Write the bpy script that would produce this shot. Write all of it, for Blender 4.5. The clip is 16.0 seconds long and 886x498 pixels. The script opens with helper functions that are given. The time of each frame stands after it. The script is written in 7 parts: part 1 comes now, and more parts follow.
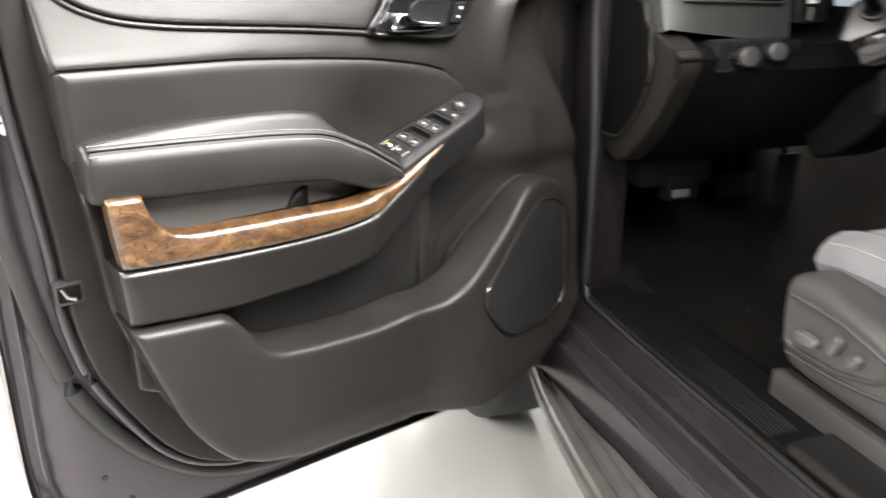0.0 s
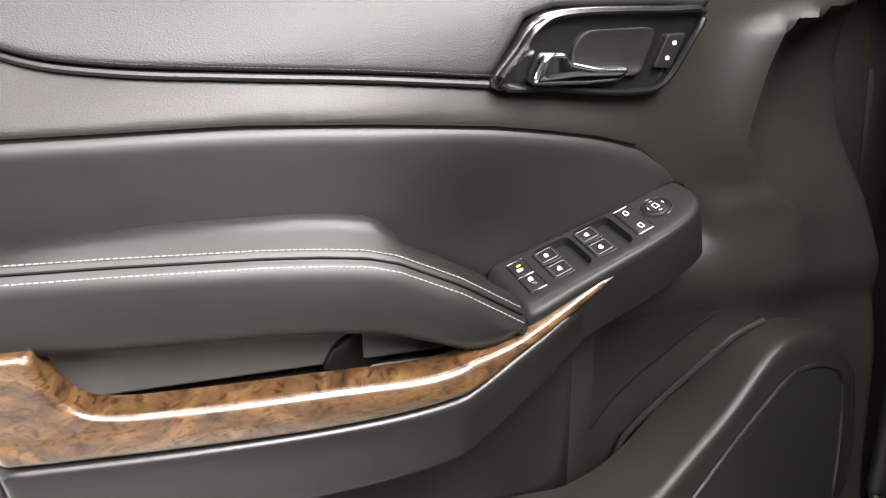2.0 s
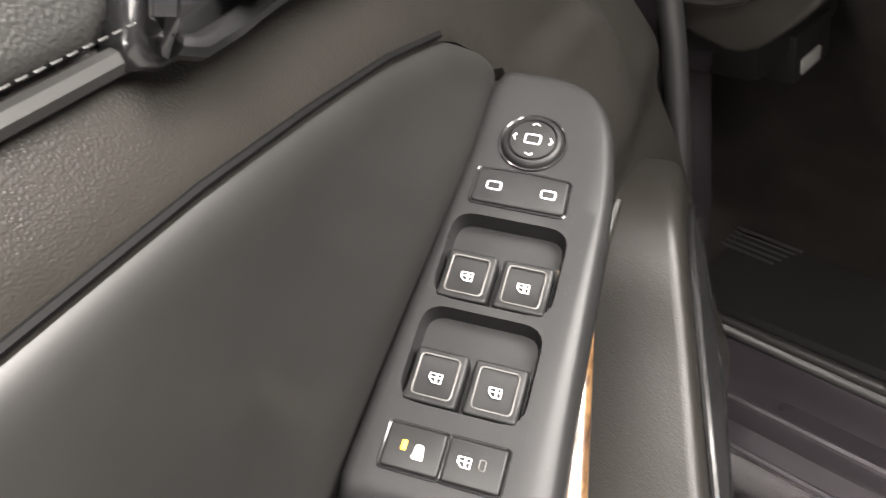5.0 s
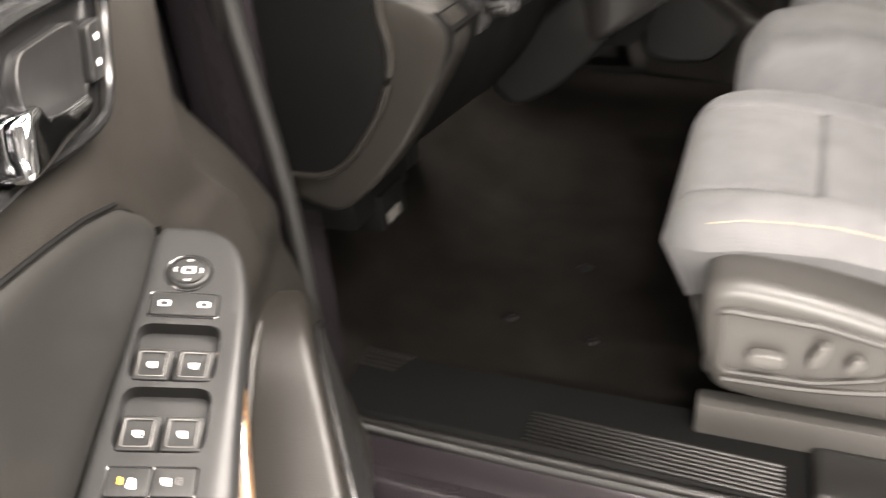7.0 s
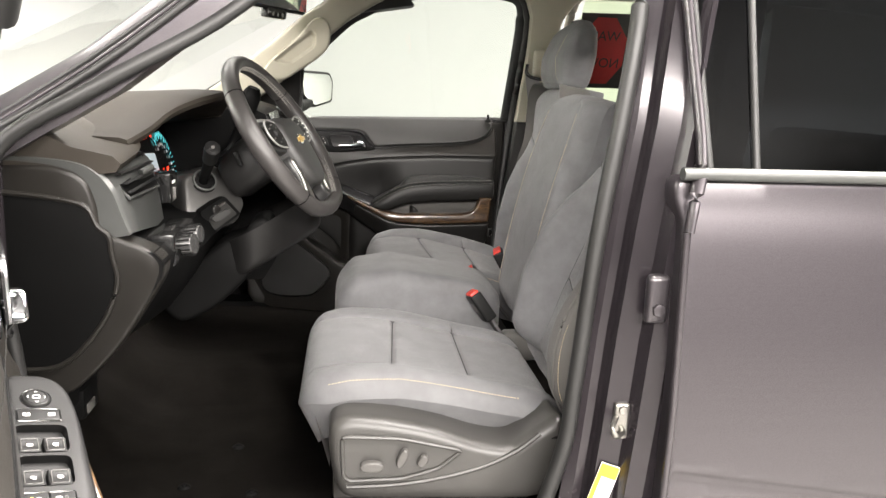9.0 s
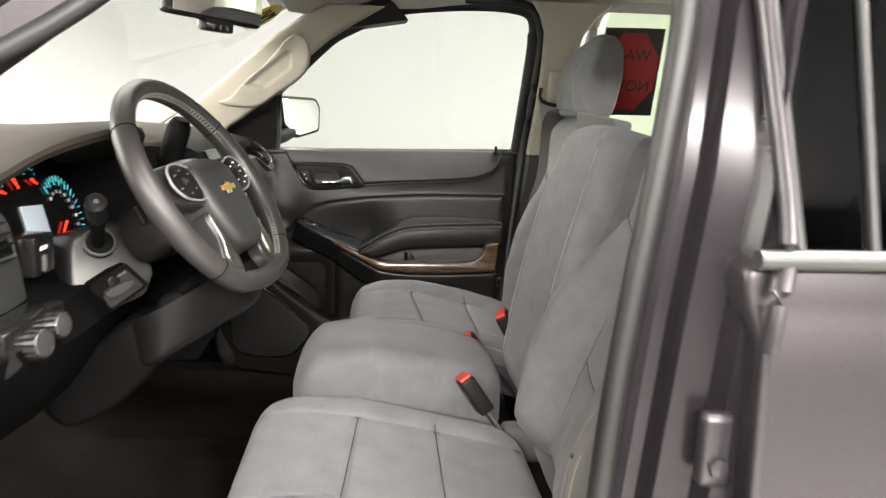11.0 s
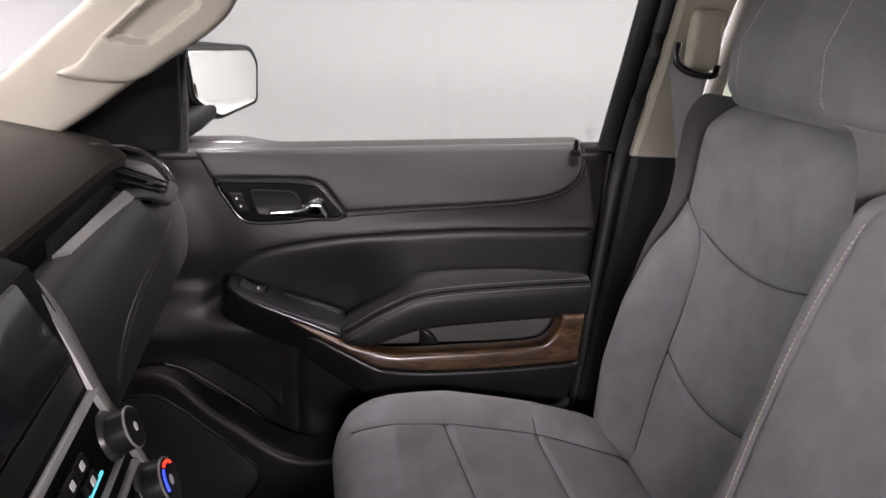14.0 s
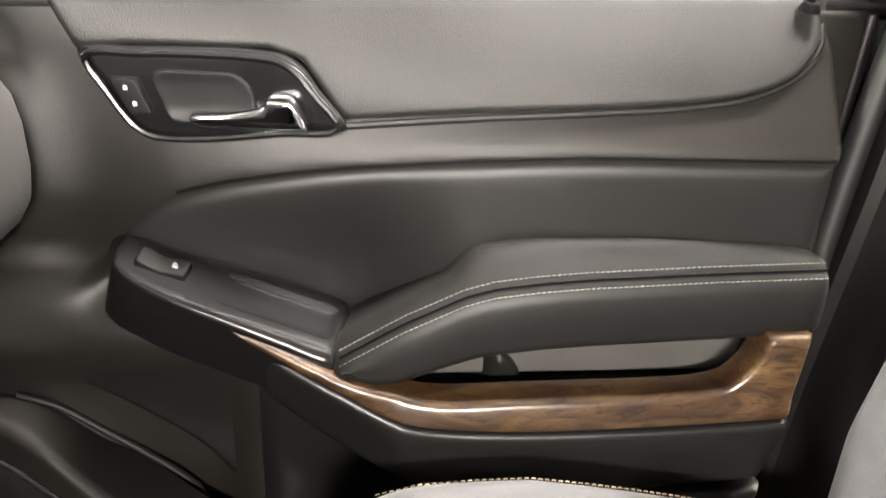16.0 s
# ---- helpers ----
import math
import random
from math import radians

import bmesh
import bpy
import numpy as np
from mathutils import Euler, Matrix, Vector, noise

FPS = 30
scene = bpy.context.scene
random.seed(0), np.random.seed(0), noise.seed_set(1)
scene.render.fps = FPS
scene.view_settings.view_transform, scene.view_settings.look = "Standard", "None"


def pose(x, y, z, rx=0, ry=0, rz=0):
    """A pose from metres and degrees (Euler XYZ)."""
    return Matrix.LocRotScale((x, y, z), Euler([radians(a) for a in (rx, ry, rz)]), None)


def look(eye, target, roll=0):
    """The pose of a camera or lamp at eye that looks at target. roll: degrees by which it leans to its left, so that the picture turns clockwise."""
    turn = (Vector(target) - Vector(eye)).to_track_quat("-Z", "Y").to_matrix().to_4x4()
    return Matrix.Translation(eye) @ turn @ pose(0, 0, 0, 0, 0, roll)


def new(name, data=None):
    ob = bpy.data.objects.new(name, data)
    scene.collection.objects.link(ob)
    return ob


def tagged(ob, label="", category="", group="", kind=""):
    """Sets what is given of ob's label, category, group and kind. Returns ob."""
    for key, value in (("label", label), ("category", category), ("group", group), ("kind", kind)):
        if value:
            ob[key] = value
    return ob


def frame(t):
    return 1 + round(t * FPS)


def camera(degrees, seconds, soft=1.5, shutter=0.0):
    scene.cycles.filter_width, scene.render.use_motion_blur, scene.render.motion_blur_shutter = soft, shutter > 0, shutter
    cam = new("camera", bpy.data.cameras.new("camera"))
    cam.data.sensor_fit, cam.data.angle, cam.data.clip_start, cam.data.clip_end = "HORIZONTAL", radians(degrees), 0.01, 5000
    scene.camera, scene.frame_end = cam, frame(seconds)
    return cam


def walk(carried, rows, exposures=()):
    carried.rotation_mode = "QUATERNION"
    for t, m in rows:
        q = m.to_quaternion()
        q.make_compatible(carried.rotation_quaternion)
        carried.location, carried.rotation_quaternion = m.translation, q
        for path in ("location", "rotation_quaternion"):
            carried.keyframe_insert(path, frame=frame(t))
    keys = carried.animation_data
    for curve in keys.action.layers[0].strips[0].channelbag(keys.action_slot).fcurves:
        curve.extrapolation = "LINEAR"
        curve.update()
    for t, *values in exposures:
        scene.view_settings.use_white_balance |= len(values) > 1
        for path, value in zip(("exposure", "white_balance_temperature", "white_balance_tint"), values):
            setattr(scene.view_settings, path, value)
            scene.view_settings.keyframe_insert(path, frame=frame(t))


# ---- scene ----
cam = camera(59.69, 16.0, soft=1.3, shutter=0.5)
PATH = [
    (0.0, pose(1.1001, -1.6960, 1.3755, 68.807, -0.186, 71.735)),
    (0.5, pose(0.9321, -1.5841, 1.3637, 69.179, -0.676, 82.498)),
    (1.0, pose(0.7665, -1.5225, 1.3657, 69.578, -0.401, 88.976)),
    (1.5, pose(0.6701, -1.4601, 1.3607, 69.996, 0.410, 92.532)),
    (2.0, pose(0.6140, -1.4209, 1.3498, 70.562, 0.992, 93.398)),
    (2.5, pose(0.5865, -1.4136, 1.3453, 70.200, 1.703, 92.373)),
    (3.0, pose(0.4994, -1.4268, 1.3574, 67.331, 3.424, 87.600)),
    (3.5, pose(0.3662, -1.4678, 1.3397, 63.627, 7.140, 76.458)),
    (3.7, pose(0.3008, -1.4843, 1.3271, 63.307, 10.020, 71.228)),
    (5.8, pose(0.0724, -1.4729, 1.3172, 47.681, 8.457, 39.645)),
    (6.0, pose(0.0781, -1.4792, 1.3211, 48.642, 8.308, 38.594)),
    (6.5, pose(0.1182, -1.4996, 1.3495, 53.578, 7.300, 32.782)),
    (7.0, pose(0.2042, -1.6085, 1.3881, 60.572, 4.202, 21.024)),
    (7.5, pose(0.2626, -1.7914, 1.4152, 66.890, 1.241, 8.107)),
    (8.0, pose(0.2293, -1.9654, 1.4478, 72.167, -0.697, -2.020)),
    (8.5, pose(0.2000, -2.0871, 1.4767, 76.217, -2.108, -6.331)),
    (8.7, pose(0.1960, -2.1167, 1.4818, 77.251, -2.472, -6.947)),
    (10.8, pose(0.3376, -1.7868, 1.4939, 80.008, -2.070, -4.967)),
    (11.0, pose(0.3415, -1.6971, 1.5019, 79.911, -2.195, -4.861)),
    (11.5, pose(0.3015, -1.4760, 1.5119, 80.211, -2.030, -4.695)),
    (12.0, pose(0.3008, -1.2811, 1.5026, 80.375, -2.153, -5.182)),
    (12.5, pose(0.3264, -1.0621, 1.5120, 79.983, -2.107, -5.972)),
    (13.0, pose(0.3098, -0.8887, 1.5046, 79.443, -1.879, -6.945)),
    (13.5, pose(0.2561, -0.6493, 1.5755, 76.572, -1.763, -9.475)),
    (14.0, pose(0.2354, -0.5330, 1.6359, 72.083, -2.542, -9.737)),
    (14.5, pose(0.2444, -0.4017, 1.6156, 70.137, -2.615, -9.606)),
    (15.0, pose(0.3039, -0.1510, 1.5032, 70.763, -2.067, -8.001)),
    (15.5, pose(0.3190, 0.0619, 1.4594, 69.472, -2.224, -6.214)),
    (16.0, pose(0.3219, 0.1306, 1.4362, 66.637, -2.528, -5.485)),
]
walk(cam, PATH, [(0.0, 0.35, 6450, 10), (0.5, 0.35, 6450, 10), (1.2, 0.15, 6450, 10), (2.0, -0.05, 6450, 12), (3.5, 0.2, 6500, 11), (6.0, 0.95, 6800, 10), (7.5, 1.15, 7000, 12), (8.5, 0.9, 6700, 10), (11.0, 0.85, 6600, 10), (12.5, 0.9, 6550, 13), (13.0, 0.85, 6500, 18), (13.5, 0.4, 6400, 25), (14.4, 0.6, 6300, 20), (15.0, 1.4, 6600, 10), (15.5, 1.7, 6700, 10), (16.0, 2.1, 6800, 10)])

LAMP = 1000.0
# ---------------------------------------------------------------- light
world = bpy.data.worlds.new("booth")
world.use_nodes = True
world.node_tree.nodes["Background"].inputs[0].default_value = (0.9, 0.95, 1.0, 1)
world.node_tree.nodes["Background"].inputs[1].default_value = 0.02
scene.world = world


def ceiling_lamp(x, y, z, sx, sy, power, color=(1.0, 0.955, 0.92), target=None):
    la = bpy.data.lights.new("ceiling_lamp", "AREA")
    la.shape, la.size, la.size_y, la.energy, la.color = "RECTANGLE", sx, sy, power, color
    ob = new("ceiling_lamp", la)
    ob.matrix_basis = look((x, y, z), target or (x, y + 0.001, 0))
    return ob


ceiling_lamp(2.4, 0.2, 3.6, 3.4, 2.0, LAMP * 1.5)
ceiling_lamp(1.9, -1.9, 3.6, 3.2, 0.3, LAMP * 0.22)
ceiling_lamp(0.4, -6.3, 3.3, 8.0, 0.6, LAMP * 0.98, target=(0.4, 0.0, 1.2))
ceiling_lamp(0.4, 1.9, 3.6, 6.0, 0.5, LAMP * 0.10, target=(0.4, 0.2, 1.0))
ceiling_lamp(-3.9, 0.0, 3.6, 0.5, 8.0, LAMP * 4.9, target=(-5.6, 0.0, 1.2))

# ---------------------------------------------------------------- helpers
PLACE = {}            # world matrix of every thing and part made so far
SPACE = [Matrix()]    # the space in which shapes are at present drawn


def thing(name, at, label="", category="", group="", kind=""):
    """An Empty at a thing's base, in world metres."""
    ob = new(name)
    at = SPACE[0] @ Vector(at)
    ob.location = at
    ob.empty_display_size = 0.05
    PLACE[ob] = Matrix.Translation(at)
    return tagged(ob, label, category, group, kind)


def mesh_ob(name, verts, faces, mat, parent=None, label="", smooth=True, sharp=38.0):
    m = SPACE[0]
    base = PLACE[parent].inverted() @ m if parent else m
    vs = [base @ Vector(v) for v in verts]
    if m.determinant() < 0:
        faces = [tuple(reversed(f)) for f in faces]
    me = bpy.data.meshes.new(name)
    me.from_pydata(vs, [], faces)
    me.update()
    if smooth:
        me.shade_smooth()
        me.set_sharp_from_angle(angle=radians(sharp))
    if mat:
        me.materials.append(mat)
    ob = new(name, me)
    if parent:
        ob.parent = parent
        PLACE[ob] = PLACE[parent]
    else:
        PLACE[ob] = Matrix()
    return tagged(ob, label)


def catmull(pts, n=6, closed=False):
    """A smooth line through control points."""
    p = [np.array(q, float) for q in pts]
    out = []
    k = len(p)
    for i in range(k if closed else k - 1):
        a, b, c, d = ((p[(i + j) % k] for j in (-1, 0, 1, 2)) if closed
                      else (p[max(i - 1, 0)], p[i], p[i + 1], p[min(i + 2, k - 1)]))
        # centripetal spacing keeps tight corners from looping
        t0, t1 = 0.0, max(np.linalg.norm(b - a), 1e-6) ** 0.5
        t2 = t1 + max(np.linalg.norm(c - b), 1e-6) ** 0.5
        t3 = t2 + max(np.linalg.norm(d - c), 1e-6) ** 0.5
        for s in range(n):
            t = t1 + (t2 - t1) * s / n
            if np.linalg.norm(b - a) < 1e-9:
                a = 2 * b - c
                t0, t1 = 0.0, np.linalg.norm(c - b) ** 0.5
                t2, t3 = t1 * 2, t1 * 2 + max(np.linalg.norm(d - c), 1e-6) ** 0.5
                t = t1 + (t2 - t1) * s / n
            if np.linalg.norm(d - c) < 1e-9:
                d = 2 * c - b
                t3 = t2 + max(np.linalg.norm(d - c), 1e-6) ** 0.5
            a1 = (t1 - t) / (t1 - t0) * a + (t - t0) / (t1 - t0) * b
            a2 = (t2 - t) / (t2 - t1) * b + (t - t1) / (t2 - t1) * c
            a3 = (t3 - t) / (t3 - t2) * c + (t - t2) / (t3 - t2) * d
            b1 = (t2 - t) / (t2 - t0) * a1 + (t - t0) / (t2 - t0) * a2
            b2 = (t3 - t) / (t3 - t1) * a2 + (t - t1) / (t3 - t1) * a3
            out.append((t2 - t) / (t2 - t1) * b1 + (t - t1) / (t2 - t1) * b2)
    if not closed:
        out.append(p[-1])
    return [tuple(float(c) for c in q) for q in out]


def resample(pts, step, closed=True):
    p = np.array(pts, float)
    if closed:
        p = np.vstack([p, p[:1]])
    out = []
    for a, b in zip(p[:-1], p[1:]):
        k = max(1, int(round(np.linalg.norm(b - a) / step)))
        for i in range(k):
            out.append(a + (b - a) * i / k)
    if not closed:
        out.append(p[-1])
    return np.array(out)


def rounded(pts, r, n=4):
    """A closed outline with its corners rounded."""
    out = []
    k = len(pts)
    for i in range(k):
        a, b, c = (np.array(pts[(i + j) % k], float) for j in (-1, 0, 1))
        u, v = a - b, c - b
        lu, lv = np.linalg.norm(u), np.linalg.norm(v)
        q = min(r, lu * 0.45, lv * 0.45)
        s, e = b + u / lu * q, b + v / lv * q
        for j in range(n + 1):
            t = j / n
            out.append(tuple((1 - t) ** 2 * s + 2 * t * (1 - t) * b + t * t * e))
    return out


def segdist(P, A, B):
    """Smallest distance of each point to a set of segments."""
    best = np.full(len(P), 9.0)
    for a, b in zip(A, B):
        d = b - a
        t = np.clip(((P - a) @ d) / max(d @ d, 1e-12), 0, 1)
        best = np.minimum(best, np.linalg.norm(P - a - t[:, None] * d, axis=1))
    return best


def inside(P, B):
    x, y = P[:, 0], P[:, 1]
    r = np.zeros(len(P), bool)
    for (x0, y0), (x1, y1) in zip(B, np.roll(B, -1, 0)):
        if y0 != y1:
            r ^= ((y0 > y) != (y1 > y)) & (x < (x1 - x0) * (y - y0) / (y1 - y0) + x0)
    return r


def sheet(outline, fn, place, r=0.006, h=None, wall=0.02, step=0.014, edge=0.008, seams=(), groove=0.003, sw=0.004, tuck=0.0):
    """A padded panel: a closed outline in (u, v), a height w = fn(u, v), edges rolled over with radius r and height h,
    sunk seams, and a wall that drops behind the edge. place(u, v, w) gives the world point. Returns verts, faces."""
    from mathutils.geometry import delaunay_2d_cdt
    h = r if h is None else h
    B = resample(outline, edge)
    area = np.sum(B[:, 0] * np.roll(B[:, 1], -1) - np.roll(B[:, 0], -1) * B[:, 1])
    if area < 0:
        B = B[::-1]
    A1, A2 = B, np.roll(B, -1, 0)
    tan = np.roll(B, -1, 0) - np.roll(B, 1, 0)
    tan /= np.maximum(np.linalg.norm(tan, axis=1, keepdims=True), 1e-9)
    nor = np.stack([-tan[:, 1], tan[:, 0]], 1)
    pts = []
    for f in (0.1, 0.32, 0.62, 1.0):
        ring = B + nor * r * f
        d = segdist(ring, A1, A2)
        pts.append(ring[inside(ring, B) & (d > r * f * 0.93)])
    lo, hi = B.min(0), B.max(0)
    gx, gy = np.meshgrid(np.arange(lo[0], hi[0], step), np.arange(lo[1], hi[1], step))
    gx = gx + (np.arange(gx.shape[0]) % 2)[:, None] * step * 0.5
    G = np.stack([gx.ravel(), gy.ravel()], 1)
    G = G[inside(G, B)]
    G = G[segdist(G, A1, A2) > r * 1.0 + step * 0.35]
    lines = []
    for s in seams:
        S = resample(s, max(0.0015, min(0.008, sw * 2.2)), closed=False)
        lines.append((S[:-1], S[1:]))
        if len(G):
            G = G[segdist(G, S[:-1], S[1:]) > sw * 2.4]
        t = np.gradient(S, axis=0)
        t /= np.maximum(np.linalg.norm(t, axis=1, keepdims=True), 1e-9)
        nn = np.stack([-t[:, 1], t[:, 0]], 1)
        for o in (-2.0, -0.9, 0.0, 0.9, 2.0):
            q = S + nn * sw * o
            pts.append(q[inside(q, B) & (segdist(q, A1, A2) > 0.004)])
    pts.append(G)
    V = np.vstack([B] + pts)
    k = len(B)
    res = delaunay_2d_cdt([Vector(p) for p in V], [(i, (i + 1) % k) for i in range(k)], [], 1, 1e-5)
    U = np.array([(p.x, p.y) for p in res[0]])
    faces = [tuple(f) for f in res[2]]
    d = segdist(U, A1, A2)
    w = np.array([fn(a, b) for a, b in U])
    q = np.clip(d / r, 0, 1)
    w = w + h * (np.sqrt(np.maximum(1 - (1 - q) ** 2, 0)) - 1)
    for a, b in lines:
        w = w - groove * np.exp(-(segdist(U, a, b) / sw) ** 2)
    back = {}
    for i, o in enumerate(res[3]):
        for j in o:
            back[j] = i
    verts = [tuple(place(a, b, c)) for (a, b), c in zip(U, w)]
    n0 = len(verts)
    ring = [back[i] for i in range(k)]
    for n, i in enumerate(ring):
        verts.append(tuple(place(U[i][0] + nor[n][0] * tuck, U[i][1] + nor[n][1] * tuck, w[i] - wall)))
    for i in range(k):
        j = (i + 1) % k
        if ring[i] != ring[j]:
            faces.append((ring[j], ring[i], n0 + i, n0 + j))
    # faces look along +w
    a, b, c = (Vector(verts[i]) for i in faces[0])
    c0 = np.mean(U[list(faces[0])], axis=0)
    up = Vector(place(c0[0], c0[1], 1.0)) - Vector(place(c0[0], c0[1], 0.0))
    if (b - a).cross(c - a).dot(up) < 0:
        faces = [tuple(reversed(f)) for f in faces]
    return verts, faces


def pad(name, outline, fn, place, mat, parent, label="", **kw):
    v, f = sheet(outline, fn, place, **kw)
    return mesh_ob(name, v, f, mat, parent, label)


def loft(sections, caps=True, closed=True, ring=False):
    """Skins rows of points with one count. closed: each row closes; ring: the last row joins the first."""
    n, m = len(sections[0]), len(sections)
    verts = [tuple(p) for s in sections for p in s]
    faces = []
    for i in range(m if ring else m - 1):
        a, b = i * n, ((i + 1) % m) * n
        for j in range(n if closed else n - 1):
            k = (j + 1) % n
            faces.append((a + j, a + k, b + k, b + j))
    if caps and not ring and closed:
        faces.append(tuple(reversed(range(n))))
        faces.append(tuple(range((m - 1) * n, m * n)))
    return verts, faces


def oriented(v, f):
    """Faces turned outwards for a closed shape."""
    vol = 0.0
    for q in f:
        a = Vector(v[q[0]])
        for i in range(1, len(q) - 1):
            vol += a.dot(Vector(v[q[i]]).cross(Vector(v[q[i + 1]])))
    return (v, f) if vol > 0 else (v, [tuple(reversed(q)) for q in f])


def tube(path, r, n=8, closed=False, flat=1.0, up=(0, 0, 1)):
    """A round bar along a line; r may be a list."""
    if np.max(r) >= 0.006:
        n = max(n, 14)
    P = [Vector(p) for p in path]
    k = len(P)
    secs = []
    for i, p in enumerate(P):
        a = P[(i - 1) % k] if closed or i > 0 else p
        b = P[(i + 1) % k] if closed or i < k - 1 else p
        t = (b - a).normalized()
        u = Vector(up)
        if abs(t.dot(u)) > 0.95:
            u = Vector((1, 0.2, 0))
        s = t.cross(u).normalized()
        w = s.cross(t).normalized()
        rr = r[i] if isinstance(r, (list, tuple)) else r
        secs.append([p + s * math.cos(q) * rr + w * math.sin(q) * rr * flat
                     for q in (2 * math.pi * j / n for j in range(n))])
    return oriented(*loft(secs, ring=closed))


def block(lo, hi, bevel=0.004, seg=2):
    """A box with rounded edges."""
    bm = bmesh.new()
    bmesh.ops.create_cube(bm, size=1)
    lo, hi = Vector(lo), Vector(hi)
    for v in bm.verts:
        v.co = Vector(((lo[i] + hi[i]) / 2 + v.co[i] * (hi[i] - lo[i]) for i in range(3)))
    if bevel > 0:
        bmesh.ops.bevel(bm, geom=list(bm.edges), offset=bevel, segments=seg, affect="EDGES", profile=0.6)
    v = [tuple(q.co) for q in bm.verts]
    bm.verts.index_update()
    f = [tuple(q.index for q in p.verts) for p in bm.faces]
    bm.free()
    return v, f


def turned(v, m):
    return [tuple(m @ Vector(p)) for p in v]


def join(*shapes):
    V, F = [], []
    for v, f in shapes:
        n = len(V)
        V += list(v)
        F += [tuple(i + n for i in q) for q in f]
    return V, F


def prism(outline, place, w0, w1, r=0.002, n=3):
    """An outline drawn up from w0 to w1 with a rounded upper rim."""
    B = np.array(outline, float)
    if np.sum(B[:, 0] * np.roll(B[:, 1], -1) - np.roll(B[:, 0], -1) * B[:, 1]) < 0:
        B = B[::-1]
    tan = np.roll(B, -1, 0) - np.roll(B, 1, 0)
    tan /= np.maximum(np.linalg.norm(tan, axis=1, keepdims=True), 1e-9)
    nor = np.stack([-tan[:, 1], tan[:, 0]], 1)
    secs = [[place(u, v, w0) for u, v in B]]
    sgn = 1 if w1 > w0 else -1
    for i in range(n + 1):
        q = i / n * math.pi / 2
        off, w = r * (1 - math.cos(q)), w1 - sgn * r * (1 - math.sin(q))
        secs.append([place(u, v, w) for u, v in B + nor * off])
    return oriented(*loft(secs))


def disc_at(c, axis, r, depth, n=20, r2=None, bevel=0.0015):
    """A short round knob: centre of its foot, its axis, radius, height."""
    a = Vector(axis).normalized()
    s = a.orthogonal().normalized()
    w = a.cross(s)
    r2 = r if r2 is None else r2
    c = Vector(c)
    prof = [(r, 0), (r2, depth - bevel), (r2 - bevel * 0.5, depth - bevel * 0.3), (r2 - bevel * 1.5, depth)]
    secs = [[c + a * h + (s * math.cos(q) + w * math.sin(q)) * rr for q in (2 * math.pi * j / n for j in range(n))] for rr, h in prof]
    return oriented(*loft(secs))


def lerp(x, xs, ys):
    return float(np.interp(x, xs, ys))


def soft(x, xs, ys, w=0.03):
    """lerp with its corners rounded over w to both sides."""
    return sum(lerp(x + w * k / 4, xs, ys) for k in range(-4, 5)) / 9


def smooth01(t):
    t = min(max(t, 0.0), 1.0)
    return t * t * (3 - 2 * t)


def dashes(path, length, gap, r, lift=0.0, up=(0, 0, 1)):
    """A row of short thread stitches along a line, as one shape."""
    P = resample(path, 0.0015, closed=False)
    s = np.concatenate([[0], np.cumsum(np.linalg.norm(np.diff(P, axis=0), axis=1))])
    shapes = []
    t = 0.0
    up = Vector(up)
    while t + length < s[-1]:
        q = [Vector([float(np.interp(u, s, P[:, i])) for i in range(3)]) for u in (t, t + length * 0.5, t + length)]
        q[0] += up * (lift * 0.1)
        q[1] += up * lift
        q[2] += up * (lift * 0.1)
        shapes.append(tube(q, r, 4))
        t += length + gap
    return join(*shapes)


# ---------------------------------------------------------------- materials
def mat_base(name):
    m = bpy.data.materials.new(name)
    m.use_nodes = True
    nt = m.node_tree
    b = nt.nodes["Principled BSDF"]
    return m, nt, b


def node(nt, kind, **props):
    n = nt.nodes.new(kind)
    for k, v in props.items():
        n.inputs[k.replace("_", " ")].default_value = v
    return n


